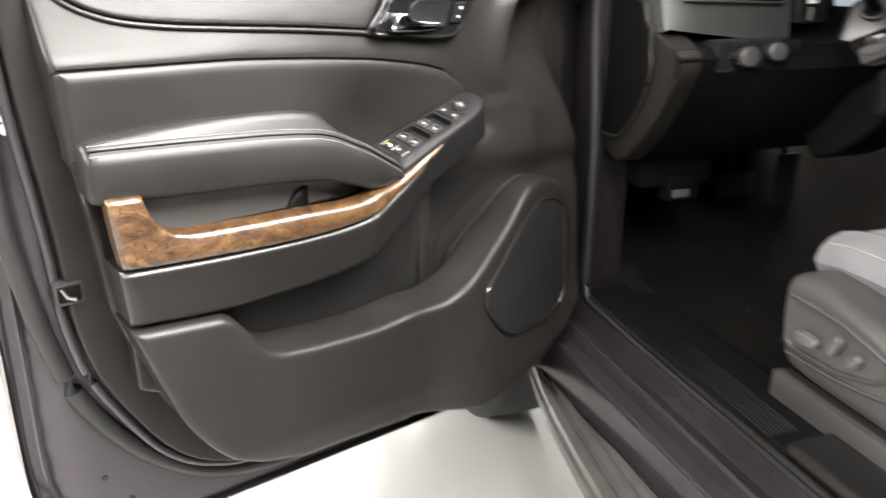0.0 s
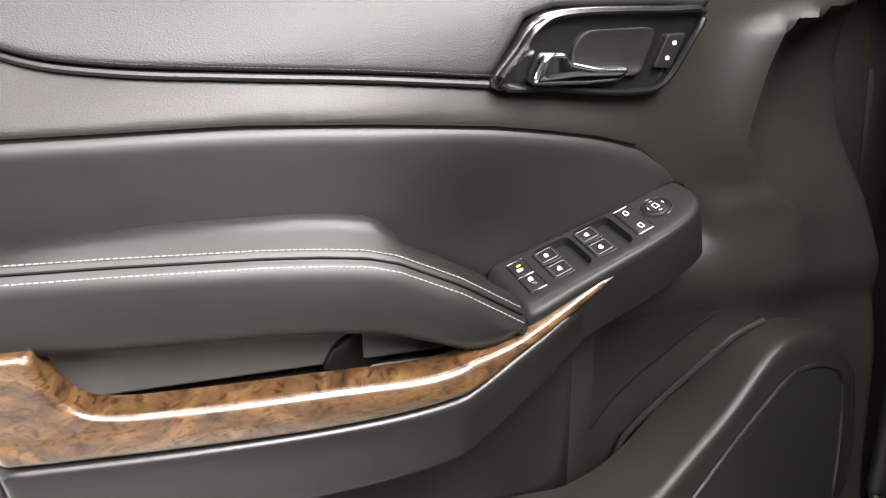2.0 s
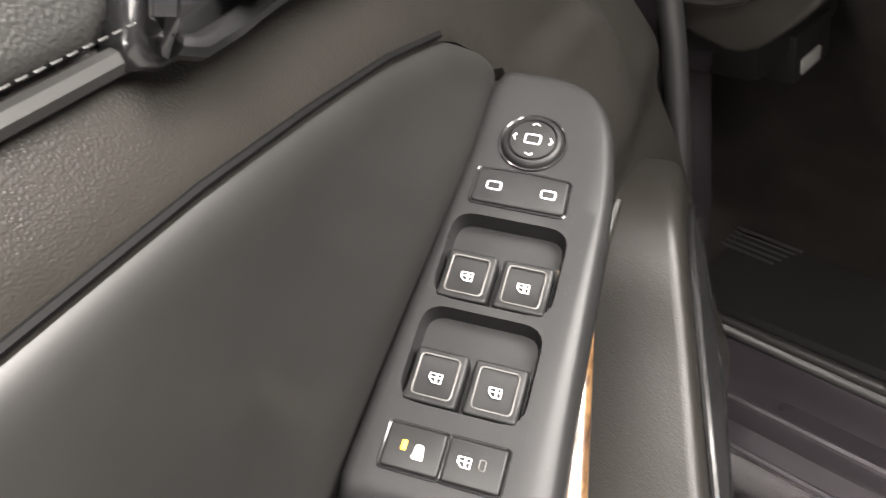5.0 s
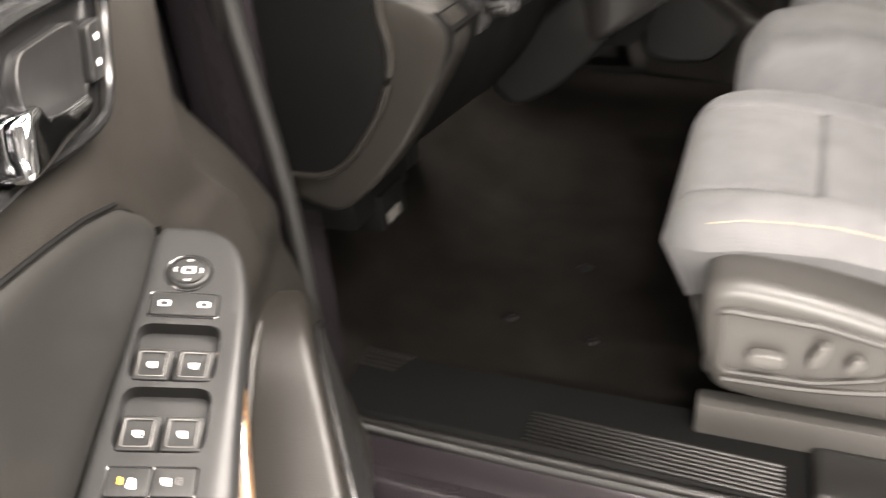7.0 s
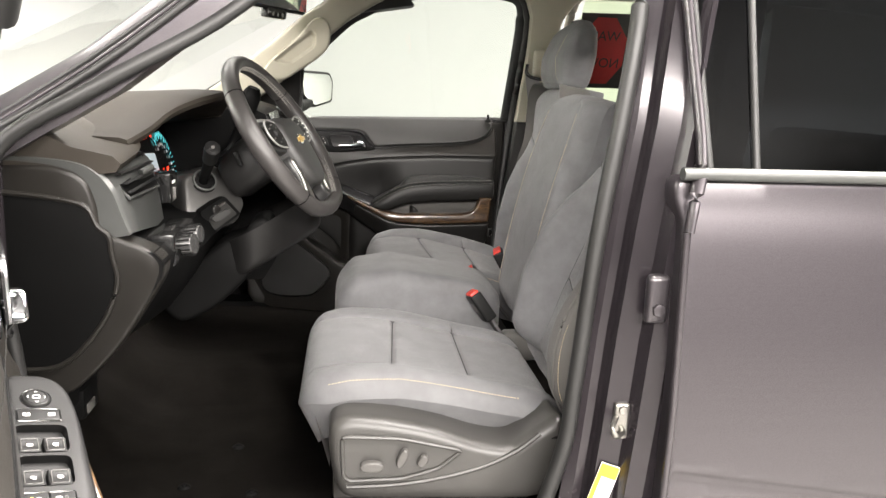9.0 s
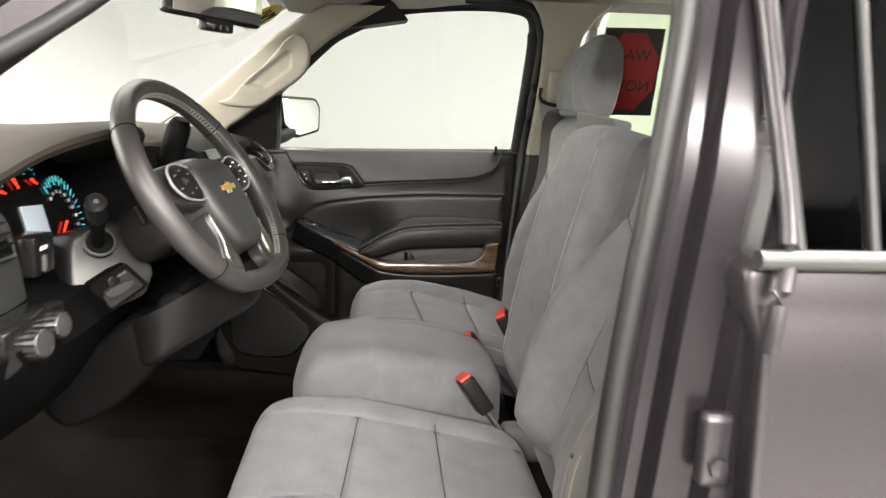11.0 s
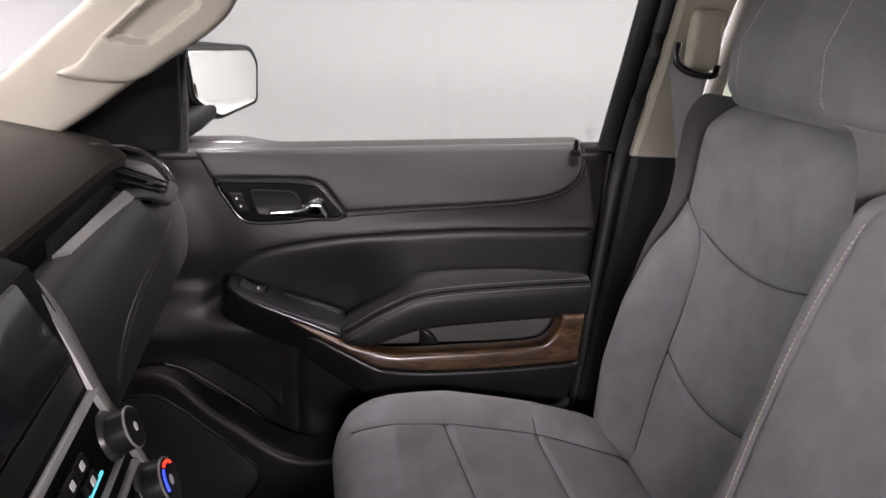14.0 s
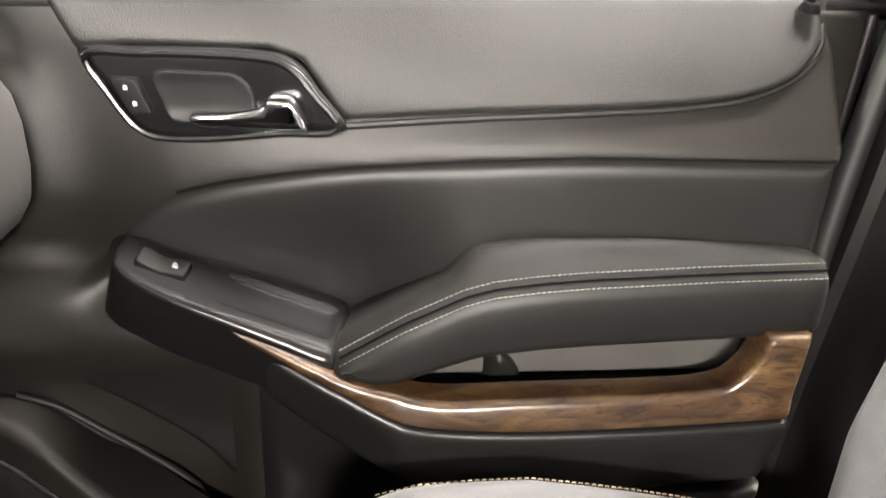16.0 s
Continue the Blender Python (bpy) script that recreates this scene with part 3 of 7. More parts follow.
def build_switches(door, driver):
    out = [(-0.124, -0.026), (-0.127, -0.008), (-0.126, 0.008), (-0.119, 0.022), (-0.104, 0.032), (-0.080, 0.038), (-0.050, 0.042),
           (-0.010, 0.044), (0.040, 0.046), (0.085, 0.048), (0.097, 0.046), (0.101, 0.036), (0.103, -0.018), (0.100, -0.030), (0.090, -0.037),
           (0.055, -0.037), (-0.017, -0.033), (-0.070, -0.030)]
    pits = [rect(-0.040, 0.003, -0.026, 0.026, 0.010, 5), rect(0.007, 0.050, -0.026, 0.026, 0.010, 5)] if driver else [rect(-0.107, -0.058, -0.0135, 0.0135, 0.006, 5), rect(-0.030, 0.088, -0.022, 0.026, 0.012, 5)]
    deep = (0.009, 0.009) if driver else (0.008, 0.004)
    arr = [np.array(p) for p in pits]

    def fn(a, c):
        w = -0.010 * smooth01((a - 0.086) / 0.02) - 0.004 * smooth01((c - 0.036) / 0.012)
        for B, dp in zip(arr, deep):
            q = np.array([[a, c]])
            if B[:, 0].min() - 0.002 < a < B[:, 0].max() + 0.002 and B[:, 1].min() - 0.002 < c < B[:, 1].max() + 0.002:
                d = float(segdist(q, B, np.roll(B, -1, 0))[0])
                if inside(q, B)[0]:
                    w -= dp * smooth01(d / (0.0016 if dp > 0.005 else 0.006))
        return w
    seams = [list(p) + [p[0]] for p in pits]
    panel = pad("switch_panel", catmull(out, 4, True), fn, on_switch, M_SWITCH if driver else M_PIANO, door, "dark satin switch panel", r=0.006, wall=0.055, step=0.006, edge=0.004, seams=seams, groove=0.0, sw=0.0008)
    if not driver:
        v, f = sheet(rect(-0.1055, -0.0595, -0.0115, 0.0115, 0.004), lambda a, c: 0.0005 + 0.0045 * abs((a + 0.0825) / 0.023), on_switch, r=0.002, wall=0.012, step=0.004, edge=0.003)
        sw = mesh_ob("window_switch", v, f, M_SWITCH, panel)
        mesh_ob("icon", *window_icon(-0.072, 0.0, 0.006, 0.0034), M_WHITE, sw)
        return
    for a0 in (-0.021, 0.026):
        for c0, c1 in ((-0.0235, -0.0012), (0.0012, 0.0235)):
            v2, f = sheet(rect(a0, a0 + 0.0235, c0, c1, 0.002), lambda a, c: 0.0018 * ((a - a0 - 0.012) / 0.012) ** 2 - 0.0018 * (1 - (a - a0) / 0.0235), on_switch, r=0.0016, wall=0.012, step=0.004, edge=0.003)
            sw = mesh_ob("window_switch", v2, f, M_SWITCH, panel)
            mesh_ob("switch_face", *tube([on_switch(*q, 0.0006) for q in rect(a0 + 0.003, a0 + 0.0205, c0 + 0.003, c1 - 0.003, 0.002)], 0.0004, 4, closed=True), M_GREYP, sw)
            mesh_ob("icon", *window_icon(a0 + 0.0125, (c0 + c1) / 2, 0.0050, 0.0005), M_WHITE, sw)
    for i, (c0, c1) in enumerate(((-0.0238, -0.0006), (0.0006, 0.0236))):
        v, f = prism(rect(0.0595, 0.0768, c0, c1, 0.0015), on_switch, -0.003, 0.0012, 0.0009)
        bt = mesh_ob("lock_button", v, f, M_SWITCH, panel)
        if i == 0:
            mesh_ob("indicator", *prism(rect(0.0655, 0.0695, -0.0172, -0.0152, 0.0004), on_switch, 0.001, 0.0016, 0.0002), M_AMBER, bt, "lit amber indicator")
            mesh_ob("icon", *prism(rounded([(0.066, -0.0115), (0.066, -0.0085), (0.072, -0.0075), (0.072, -0.0125)], 0.001), on_switch, 0.001, 0.0015, 0.0002), M_WHITE, bt)
        else:
            mesh_ob("icon", *window_icon(0.068, 0.008, 0.005, 0.0014), M_WHITE, bt)
            mesh_ob("indicator", *tube([on_switch(*q, 0.0013) for q in rect(0.0655, 0.0695, 0.0138, 0.0162, 0.0006)], 0.00025, 4, closed=True), M_GREYP, bt)
        mesh_ob("button_gap", *tube([on_switch(*q, 0.0004) for q in rect(0.0588, 0.0775, c0 - 0.0007, c1 + 0.0007, 0.0018)], 0.0006, 4, closed=True), M_GLOSSB, bt)
    v, f = prism(rounded([(-0.064, -0.0215), (-0.065, 0.0), (-0.064, 0.0205), (-0.0465, 0.0212), (-0.0465, -0.0212)], 0.002), on_switch, -0.002, 0.0014, 0.001)
    sel = mesh_ob("mirror_selector", v, f, M_SWITCH, panel)
    mesh_ob("button_gap", *tube([on_switch(*q, 0.0004) for q in rounded([(-0.0648, -0.0223), (-0.0658, 0.0), (-0.0648, 0.0213), (-0.0457, 0.022), (-0.0457, -0.022)], 0.002)], 0.0006, 4, closed=True), M_GLOSSB, sel)
    for c in (-0.0125, 0.0125):
        pts = rect(-0.0575, -0.0535, c - 0.0032, c + 0.0032, 0.001)
        mesh_ob("icon", *tube([on_switch(*q, 0.0015) for q in pts], 0.00035, 5, closed=True), M_WHITE, sel)
    c = on_switch(-0.083, -0.001, -0.001)
    knob = mesh_ob("mirror_knob", *disc_at(c, SW_N, 0.0150, 0.004, 32, 0.0142), M_SWITCH, panel)
    ring = [on_switch(-0.083 + 0.0156 * math.cos(q), -0.001 + 0.0156 * math.sin(q), 0.0004) for q in np.linspace(0, 2 * math.pi, 33)[:-1]]
    mesh_ob("knob_gap", *tube(ring, 0.0007, 5, closed=True), M_GLOSSB, knob)
    ring = [on_switch(-0.083 + 0.0112 * math.cos(q), -0.001 + 0.0112 * math.sin(q), 0.0031) for q in np.linspace(0, 2 * math.pi, 33)[:-1]]
    mesh_ob("knob_rim", *tube(ring, 0.0006, 5, closed=True), M_DULL, knob)
    shapes = [tube([on_switch(-0.083 + q[0], -0.001 + q[1], 0.0033) for q in rect(-0.0025, 0.0025, -0.0035, 0.0035, 0.0008)], 0.00035, 5, closed=True)]
    for k in range(4):
        q = k * math.pi / 2
        shapes.append(tube([on_switch(-0.083 + 0.0082 * math.cos(q + o) * (1.12 if o == 0 else 1), -0.001 + 0.0082 * math.sin(q + o) * (1.12 if o == 0 else 1), 0.0033) for o in (-0.22, 0, 0.22)], 0.0003, 5))
    mesh_ob("icon", *join(*shapes), M_WHITE, knob)


def build_handle(door):
    out = [(0.074, 1.316), (0.121, 1.3195), (0.18, 1.321), (0.225, 1.3205), (0.255, 1.3165), (0.271, 1.306), (0.284, 1.289), (0.309, 1.254),
           (0.249, 1.2465), (0.194, 1.239), (0.150, 1.2365), (0.128, 1.239), (0.112, 1.250), (0.091, 1.282)]
    C = catmull(out, 4, True)

    def hy(x):
        return lerp(x, (0.07, 0.31), (0.842, 0.816))
    bez = pad("handle_bezel", C, lambda x, z: -hy(x) - 0.002, in_door, M_PIANO, door, "glossy black handle bezel", r=0.004, wall=0.05, step=0.012, edge=0.006)
    rim = [(u, hy(u) - 0.004, v) for u, v in catmull([(0.5 * (p[0] - 0.19) * 1.86 + 0.19, (p[1] - 1.28) * 0.90 + 1.28) for p in out], 4, True)]
    mesh_ob("bezel_rim", *tube(rim, 0.0035, 8, closed=True), M_PIANO, bez)
    inner = catmull([(0.100, 1.303), (0.16, 1.3065), (0.232, 1.3055), (0.252, 1.299), (0.263, 1.285), (0.277, 1.2605), (0.221, 1.2545), (0.166, 1.2475), (0.138, 1.246), (0.122, 1.257)], 4, True)
    pad("handle_plate", inner, lambda x, z: -hy(x) - 0.0005 - 0.002, in_door, M_SWITCH, bez, "satin black inner plate", r=0.001, wall=0.01, step=0.014, edge=0.007)

    def cup(x, z):
        d = ((x - 0.187) / 0.045) ** 4 + ((z - 1.281) / 0.024) ** 4
        return -hy(x) + 0.0045 - 0.004 * max(0.0, 1 - d)
    pad("finger_cup", rounded([(0.136, 1.301), (0.212, 1.3005), (0.226, 1.288), (0.229, 1.262), (0.152, 1.255)], 0.012, 5), cup, in_door, M_COL, bez, "recessed finger cup", r=0.0015, wall=0.02, step=0.005, edge=0.004)
    lev = rounded([(0.262, 1.2845), (0.241, 1.2840), (0.235, 1.2757), (0.208, 1.2695), (0.173, 1.2668), (0.1695, 1.2625), (0.178, 1.2525), (0.218, 1.2515), (0.275, 1.2560), (0.272, 1.2670)], 0.006, 4)
    pad("door_handle", lev, lambda x, z: -hy(x) + 0.016 + 0.006 * smooth01((x - 0.20) / 0.07) - 0.004 * smooth01((1.262 - z) / 0.012), in_door, M_CHROME, bez, "chromed pull lever", r=0.005, wall=0.014, step=0.005, edge=0.004)
    lock = pad("lock_switch", rounded([(0.101, 1.294), (0.123, 1.2935), (0.137, 1.262), (0.117, 1.261)], 0.003), lambda x, z: -hy(x) + 0.004, in_door, M_SWITCH, bez, r=0.0015, wall=0.006, step=0.008, edge=0.004)
    for k, (x, z) in enumerate(((0.115, 1.2855), (0.122, 1.2715))):
        mesh_ob("icon", *prism(rect(x - 0.0018, x + 0.0018, z - 0.0022, z + 0.0014, 0.0006), in_door, -hy(x) + 0.004, -hy(x) + 0.0047, 0.0002), M_WHITE, lock)


def front_door(driver):
    SPACE[0] = DRIVER_DOOR if driver else Matrix()
    if driver:
        door = thing("car_door", (-0.3162, 0.8366, 0.5), "open front car door, black padded trim panel with burl wood inlay", "car door", "front doors")
    else:
        door = thing("car_door", (-0.3162, 0.8366, 0.5), "closed front car door, black padded trim panel with burl wood inlay", "car door", "front doors")
    # painted shell
    out = [(-0.30, 0.50), (0.05, 0.468), (0.60, 0.478), (0.80, 0.490), (0.866, 0.530), (0.876, 0.62), (0.872, 0.80), (0.864, 1.05), (0.850, 1.30), (0.846, 1.372), (0.45, 1.368),
           (0.0, 1.360), (-0.24, 1.352), (-0.31, 1.28), (-0.325, 1.0), (-0.32, 0.70)]

    def skin(x, z):
        return 0.985 + 0.035 * math.sin((z - 0.5) / 0.9 * math.pi) - 0.03 * smooth01((z - 1.2) / 0.2)
    B = rounded(out, 0.05, 5)
    pad("outer_skin", B, skin, lambda u, v, w: (u, w, v), M_PAINT, door, "dark violet-grey metallic paint", r=0.02, wall=0.08, step=0.08, edge=0.03)
    pad("inner_frame", B, lambda x, z: -0.893 - 0.07 * smooth01((0.2 - x) / 0.1) - 0.028 * smooth01((x - 0.828) / 0.008), in_door, M_PAINT, door, "painted inner frame", r=0.012, wall=0.06, step=0.03, edge=0.02)
    hem = [(0.851, 1.36), (0.858, 1.05), (0.864, 0.80), (0.866, 0.62), (0.852, 0.545), (0.80, 0.503), (0.60, 0.490), (0.05, 0.480), (-0.28, 0.51)]
    mesh_ob("hem_flange", *tube([(u, 0.922, v) for u, v in catmull(hem, 5)], 0.0055, 6), M_PAINT_SHADE, door, "dark folded hem")
    mesh_ob("hem_flange", *tube([(u - 0.018, 0.904, v + 0.010 * smooth01((0.7 - v) / 0.2)) for u, v in catmull(hem[:5], 5)], 0.004, 6), M_PAINT, door)
    # black liner between the trim and the seal
    lin = [(0.806, 1.37), (0.800, 1.20), (0.790, 1.07), (0.784, 0.98), (0.782, 0.90), (0.765, 0.806), (0.735, 0.735), (0.702, 0.674), (0.675, 0.634), (0.639, 0.599), (0.600, 0.577), (0.554, 0.561), (0.42, 0.548), (0.15, 0.545), (-0.10, 0.56), (-0.20, 0.62), (-0.245, 0.75), (-0.25, 1.0), (-0.22, 1.34)]
    pad("frame_liner", catmull(lin[:13], 3) + lin[13:], lambda x, z: -0.852 - 0.09 * smooth01((0.2 - x) / 0.1), in_door, M_GRAIN, door, "black grained liner", r=0.006, wall=0.05, step=0.04, edge=0.014)
    step2 = [(u + 0.0, 0.868, v) for u, v in catmull([(a + 0.010, b - 0.004) for a, b in lin[:15]], 4)]
    mesh_ob("frame_step", *tube(step2, 0.007, 8), M_PAINT, door, "painted frame step")
    seal = [(u, 0.884, v) for u, v in catmull([(0.842, 1.36), (0.842, 1.16), (0.840, 1.041), (0.831, 0.958), (0.818, 0.869), (0.785, 0.747), (0.718, 0.638), (0.636, 0.563), (0.548, 0.529), (0.42, 0.515), (0.15, 0.512), (-0.10, 0.52), (-0.26, 0.58), (-0.29, 0.75), (-0.29, 1.0), (-0.27, 1.34)], 5)]
    mesh_ob("weather_strip", *tube(seal, 0.014, 10), M_RUBBER, door, "black rubber seal")
    for u, v in ((0.800, 0.565), (0.772, 0.600), (0.738, 0.545), (0.826, 1.02), (0.822, 0.905)):
        mesh_ob("plug", *disc_at((u, 0.895, v), (0, -1, 0), 0.005, 0.005, 12), M_PAINT_SHADE, door)
    # trim base
    base = [(0.772, 1.382), (0.4, 1.372), (0.04, 1.362), (-0.10, 1.358), (-0.17, 1.32), (-0.19, 1.1), (-0.19, 0.93), (-0.16, 0.70), (-0.12, 0.645), (-0.03, 0.603), (0.169, 0.588), (0.299, 0.588),
            (0.505, 0.600), (0.575, 0.622), (0.627, 0.658), (0.681, 0.736), (0.714, 0.825), (0.738, 0.912), (0.745, 1.0), (0.752, 1.09), (0.762, 1.165), (0.770, 1.25)]
    trim = pad("trim_panel", base, lambda x, z: -base_y(x, z), in_door, M_GRAIN, door, "grained black plastic", r=0.010, wall=0.075, step=0.011, edge=0.012, seams=[[(x, ridge_z(x) - 0.012) for x in np.arange(0.10, 0.762, 0.012)], [(crest_x(z), z) for z in np.arange(1.10, 1.30, 0.01)]], groove=0.0, sw=0.004)
    # leather upper with its piping
    pipe = [(0.306, 1.2605), (0.418, 1.271), (0.534, 1.2795), (0.624, 1.287), (0.685, 1.2975), (0.725, 1.315), (0.751, 1.342), (0.7585, 1.380)]
    up = [(0.045, 1.363), (0.30, 1.369), (0.7585, 1.380)] + catmull(pipe, 4)[::-1][1:] + [(0.283, 1.291), (0.268, 1.312), (0.24, 1.320), (0.12, 1.319), (0.071, 1.315)]
    pad("upper_cushion", up, lambda x, z: -upper_y(x, z) + 0.010 + 0.006 * math.sin(min(max((z - 1.265) / 0.105, 0), 1) * math.pi), in_door, M_LEATH, trim, "grained black leatherette upper", r=0.008, wall=0.03, step=0.012, edge=0.008)
    for k, (dz, rr) in enumerate(((-0.0045, 0.0036),)):
        P = [(u + 0.0035 * smooth01((v - 1.29) / 0.05), upper_y(u, v) - 0.006, v + dz) for u, v in catmull(pipe, 6)]
        mesh_ob("piping", *tube(P, rr, 8), M_SMOOTH, trim)
    P = [(u, upper_y(u, v) - 0.0165, v + 0.0045) for u, v in catmull(pipe[:-1], 6)]
    mesh_ob("seam_stitching", *dashes(P, 0.0028, 0.0016, 0.0004, 0.0003, (0, -1, 0)), M_SMOOTH, trim)
    belt = [(-0.02, 0.874, 1.353), (0.2, 0.874, 1.359), (0.5, 0.876, 1.367), (0.80, 0.876, 1.376), (0.905, 0.866, 1.374)]
    mesh_ob("belt_strip", *tube(catmull(belt, 6), 0.011, 8), M_RUBBER, door, "black rubber belt moulding")
    mesh_ob("lock_knob", *tube([(0.738, 0.846, 1.368), (0.738, 0.846, 1.392), (0.738, 0.846, 1.396)], [0.0045, 0.0045, 0.003], 10), M_DULL, door)
    mesh_ob("lock_collar", *disc_at((0.738, 0.846, 1.370), (0, -0.3, 1), 0.011, 0.008, 16, 0.008), M_DULL, door)
    # padded insert under the ridge
    ins = catmull([(0.0905, 1.141), (0.097, 1.152), (0.108, 1.163), (0.124, 1.174), (0.148, 1.187), (0.196, 1.201), (0.250, 1.211), (0.305, 1.2195), (0.416, 1.230), (0.530, 1.238), (0.648, 1.2405), (0.766, 1.2425)], 4)
    ins += [(0.7655, 1.235), (0.763, 1.125)]
    ins += catmull([(0.735, 1.128), (0.66, 1.136), (0.597, 1.144), (0.477, 1.141), (0.440, 1.134), (0.424, 1.122), (0.410, 1.104), (0.366, 1.082), (0.315, 1.056)], 4)
    ins += [(0.300, 1.050), (0.20, 1.090), (0.105, 1.128)]
    pad("insert_cushion", ins, lambda x, z: -mid_y(x, z), in_door, M_SMOOTH, trim, "smooth black leatherette insert", r=0.018, h=0.014, wall=0.04, step=0.011, edge=0.007)
    mesh_ob("insert_gap", *tube([(x, ridge_y(x) - 0.0005, ridge_z(x) - 0.0045) for x in np.arange(0.150, 0.766, 0.012)], 0.0016, 6), M_DULL, trim)
    # armrest
    secs = []
    xs = [0.2965, 0.299] + [0.304 + 0.010 * i for i in range(14)] + [0.46, 0.49, 0.53, 0.57, 0.61, 0.65, 0.69, 0.72, 0.738, 0.748, 0.754, 0.757]
    for i, x in enumerate(xs):
        st, ps, ab = ST(x), PS(x), AB(x)
        yb = mid_y(x, ps) + 0.012
        fy = lerp(x, (0.30, 0.36, 0.45, 0.76), (0.006, 0.001, 0.0, 0.0))
        sec = [(yb, ps - 0.010), (0.784 + fy, ps - 0.005), (0.776 + fy, ps - 0.0015), (0.767 + fy, ps * 0.75 + st * 0.25 + 0.001), (0.756 + fy, ps * 0.4 + st * 0.6 + 0.005),
               (0.7475 + fy, st + 0.0048), (0.7435 + fy, st + 0.0022), (0.7425 + fy, st - 0.0010), (0.7385 + fy, st - 0.0035), (0.7345 + fy, st - 0.009), (0.7320 + fy, st - 0.018),
               (0.7312 + fy, (st + ab) / 2), (0.7325 + fy, ab + 0.014), (0.7365 + fy, ab + 0.005), (0.744 + fy, ab + 0.0008), (0.755 + fy, ab), (0.80, ab + 0.006)]
        k = {0.757: 0.80, 0.754: 0.92, 0.748: 0.975, 0.2965: 0.75, 0.299: 0.92}.get(x, 1.0)
        cy, cz = 0.775, (st + ab) / 2
        secs.append([(x, cy + (y - cy) * k, cz + (z - cz) * k) for y, z in sec])
    arm = mesh_ob("armrest", *oriented(*loft(secs)), M_SMOOTH, door, "padded leatherette armrest", sharp=60)
    for dy, dz in ((0.7462, 0.0048), (0.7365, -0.0068)):
        P = [(x, dy - 0.0002 + lerp(x, (0.30, 0.36, 0.45), (0.006, 0.001, 0.0)), ST(x) + dz) for x in np.arange(0.302, 0.7545, 0.004)]
        mesh_ob("stitching", *dashes(P, 0.0034, 0.0016, 0.00046, 0.0005, (0, -0.7, 0.7)), M_THREAD, arm, "pale contrast stitching")
    P = [(x, 0.7412 + lerp(x, (0.30, 0.36, 0.45), (0.006, 0.001, 0.0)), ST(x) - 0.0005) for x in np.arange(0.302, 0.7545, 0.006)]
    mesh_ob("armrest_seam", *tube(P, 0.0013, 5), M_DULL, arm)
    # wood inlay
    wt = catmull([(0.187, 1.0955), (0.250, 1.066), (0.304, 1.0425), (0.332, 1.034), (0.352, 1.031), (0.372, 1.0265), (0.400, 1.0235), (0.477, 1.0255), (0.597, 1.028), (0.648, 1.031), (0.672, 1.0375), (0.688, 1.054), (0.697, 1.075), (0.701, 1.090)], 4)
    wb = catmull([(0.743, 1.0915), (0.7405, 1.05), (0.736, 1.0)], 2) + catmull([(0.700, 0.9965), (0.599, 0.9905), (0.478, 0.988), (0.405, 0.992), (0.361, 1.001), (0.304, 1.027), (0.250, 1.053), (0.196, 1.083), (0.188, 1.090)], 4)
    pad("wood_inlay", wt + wb, lambda x, z: -wood_y(x, z) + 0.004 * math.sin(smooth01((z - 0.988) / 0.04) * math.pi), in_door, M_WOOD, door, "glossy burl wood inlay", r=0.007, wall=0.028, step=0.010, edge=0.006)
    pad("pull_pocket", rounded([(0.35, 1.015), (0.705, 1.015), (0.715, 1.10), (0.36, 1.095)], 0.02), lambda x, z: -0.786, in_door, M_POCKET, door, "grey pull pocket lining", r=0.004, wall=0.01, step=0.05, edge=0.02)
    cupo = catmull([(0.480, 1.010), (0.474, 1.030), (0.458, 1.044), (0.425, 1.052), (0.385, 1.055), (0.365, 1.030), (0.38, 1.010)], 4, True)
    pad("pull_cup", cupo, lambda x, z: -0.778 - 0.03 * smooth01(((0.46 - x) / 0.05)), in_door, M_PLAST, door, r=0.006, wall=0.04, step=0.008, edge=0.006)
    # bolster below the wood
    bo = catmull([(0.741, 0.998), (0.700, 0.9950), (0.599, 0.989), (0.478, 0.9865), (0.405, 0.9905), (0.361, 0.9995), (0.304, 1.0255), (0.250, 1.0515), (0.195, 1.082), (0.160, 1.102), (0.120, 1.122), (0.098, 1.137)], 4)
    bo += [(0.088, 1.128), (0.088, 1.110)] + catmull([(0.11, 1.088), (0.20, 1.025), (0.27, 0.975), (0.321, 0.944), (0.363, 0.923), (0.429, 0.910), (0.523, 0.904), (0.609, 0.902), (0.733, 0.913)], 4)
    pad("lower_bolster", bo, lambda x, z: -bolster_y(x, z), in_door, M_PLAST, door, "soft dark bolster under the wood", r=0.010, wall=0.06, step=0.012, edge=0.008)
    # pocket wall and lower panel
    bw = [(0.72, 0.78), (0.72, 1.0), (0.36, 1.0), (0.25, 1.04), (0.10, 1.10), (0.03, 1.07), (-0.03, 1.02)] + catmull([(-0.01, 0.998), (0.015, 0.994), (0.046, 0.980), (0.096, 0.947), (0.145, 0.910), (0.178, 0.870), (0.191, 0.835), (0.193, 0.78)], 4) + [(0.3, 0.72), (0.6, 0.72)]
    pad("pocket_wall", bw, lambda x, z: -lerp(z, (0.8, 0.95, 1.02, 1.10), (0.806, 0.806, 0.806, 0.832)) - 0.022 * smooth01((0.24 - x) / 0.05), in_door, M_PLAST, door, r=0.006, wall=0.03, step=0.014, edge=0.008)
    arch = catmull([(0.166, 0.760), (0.163, 0.780), (0.157, 0.814), (0.147, 0.847), (0.135, 0.862), (0.094, 0.898), (0.053, 0.930), (0.011, 0.960), (-0.024, 0.973)], 5)
    mesh_ob("pocket_lip", *tube([(u, 0.825, v) for u, v in arch], 0.004, 8), M_GRAIN, door)
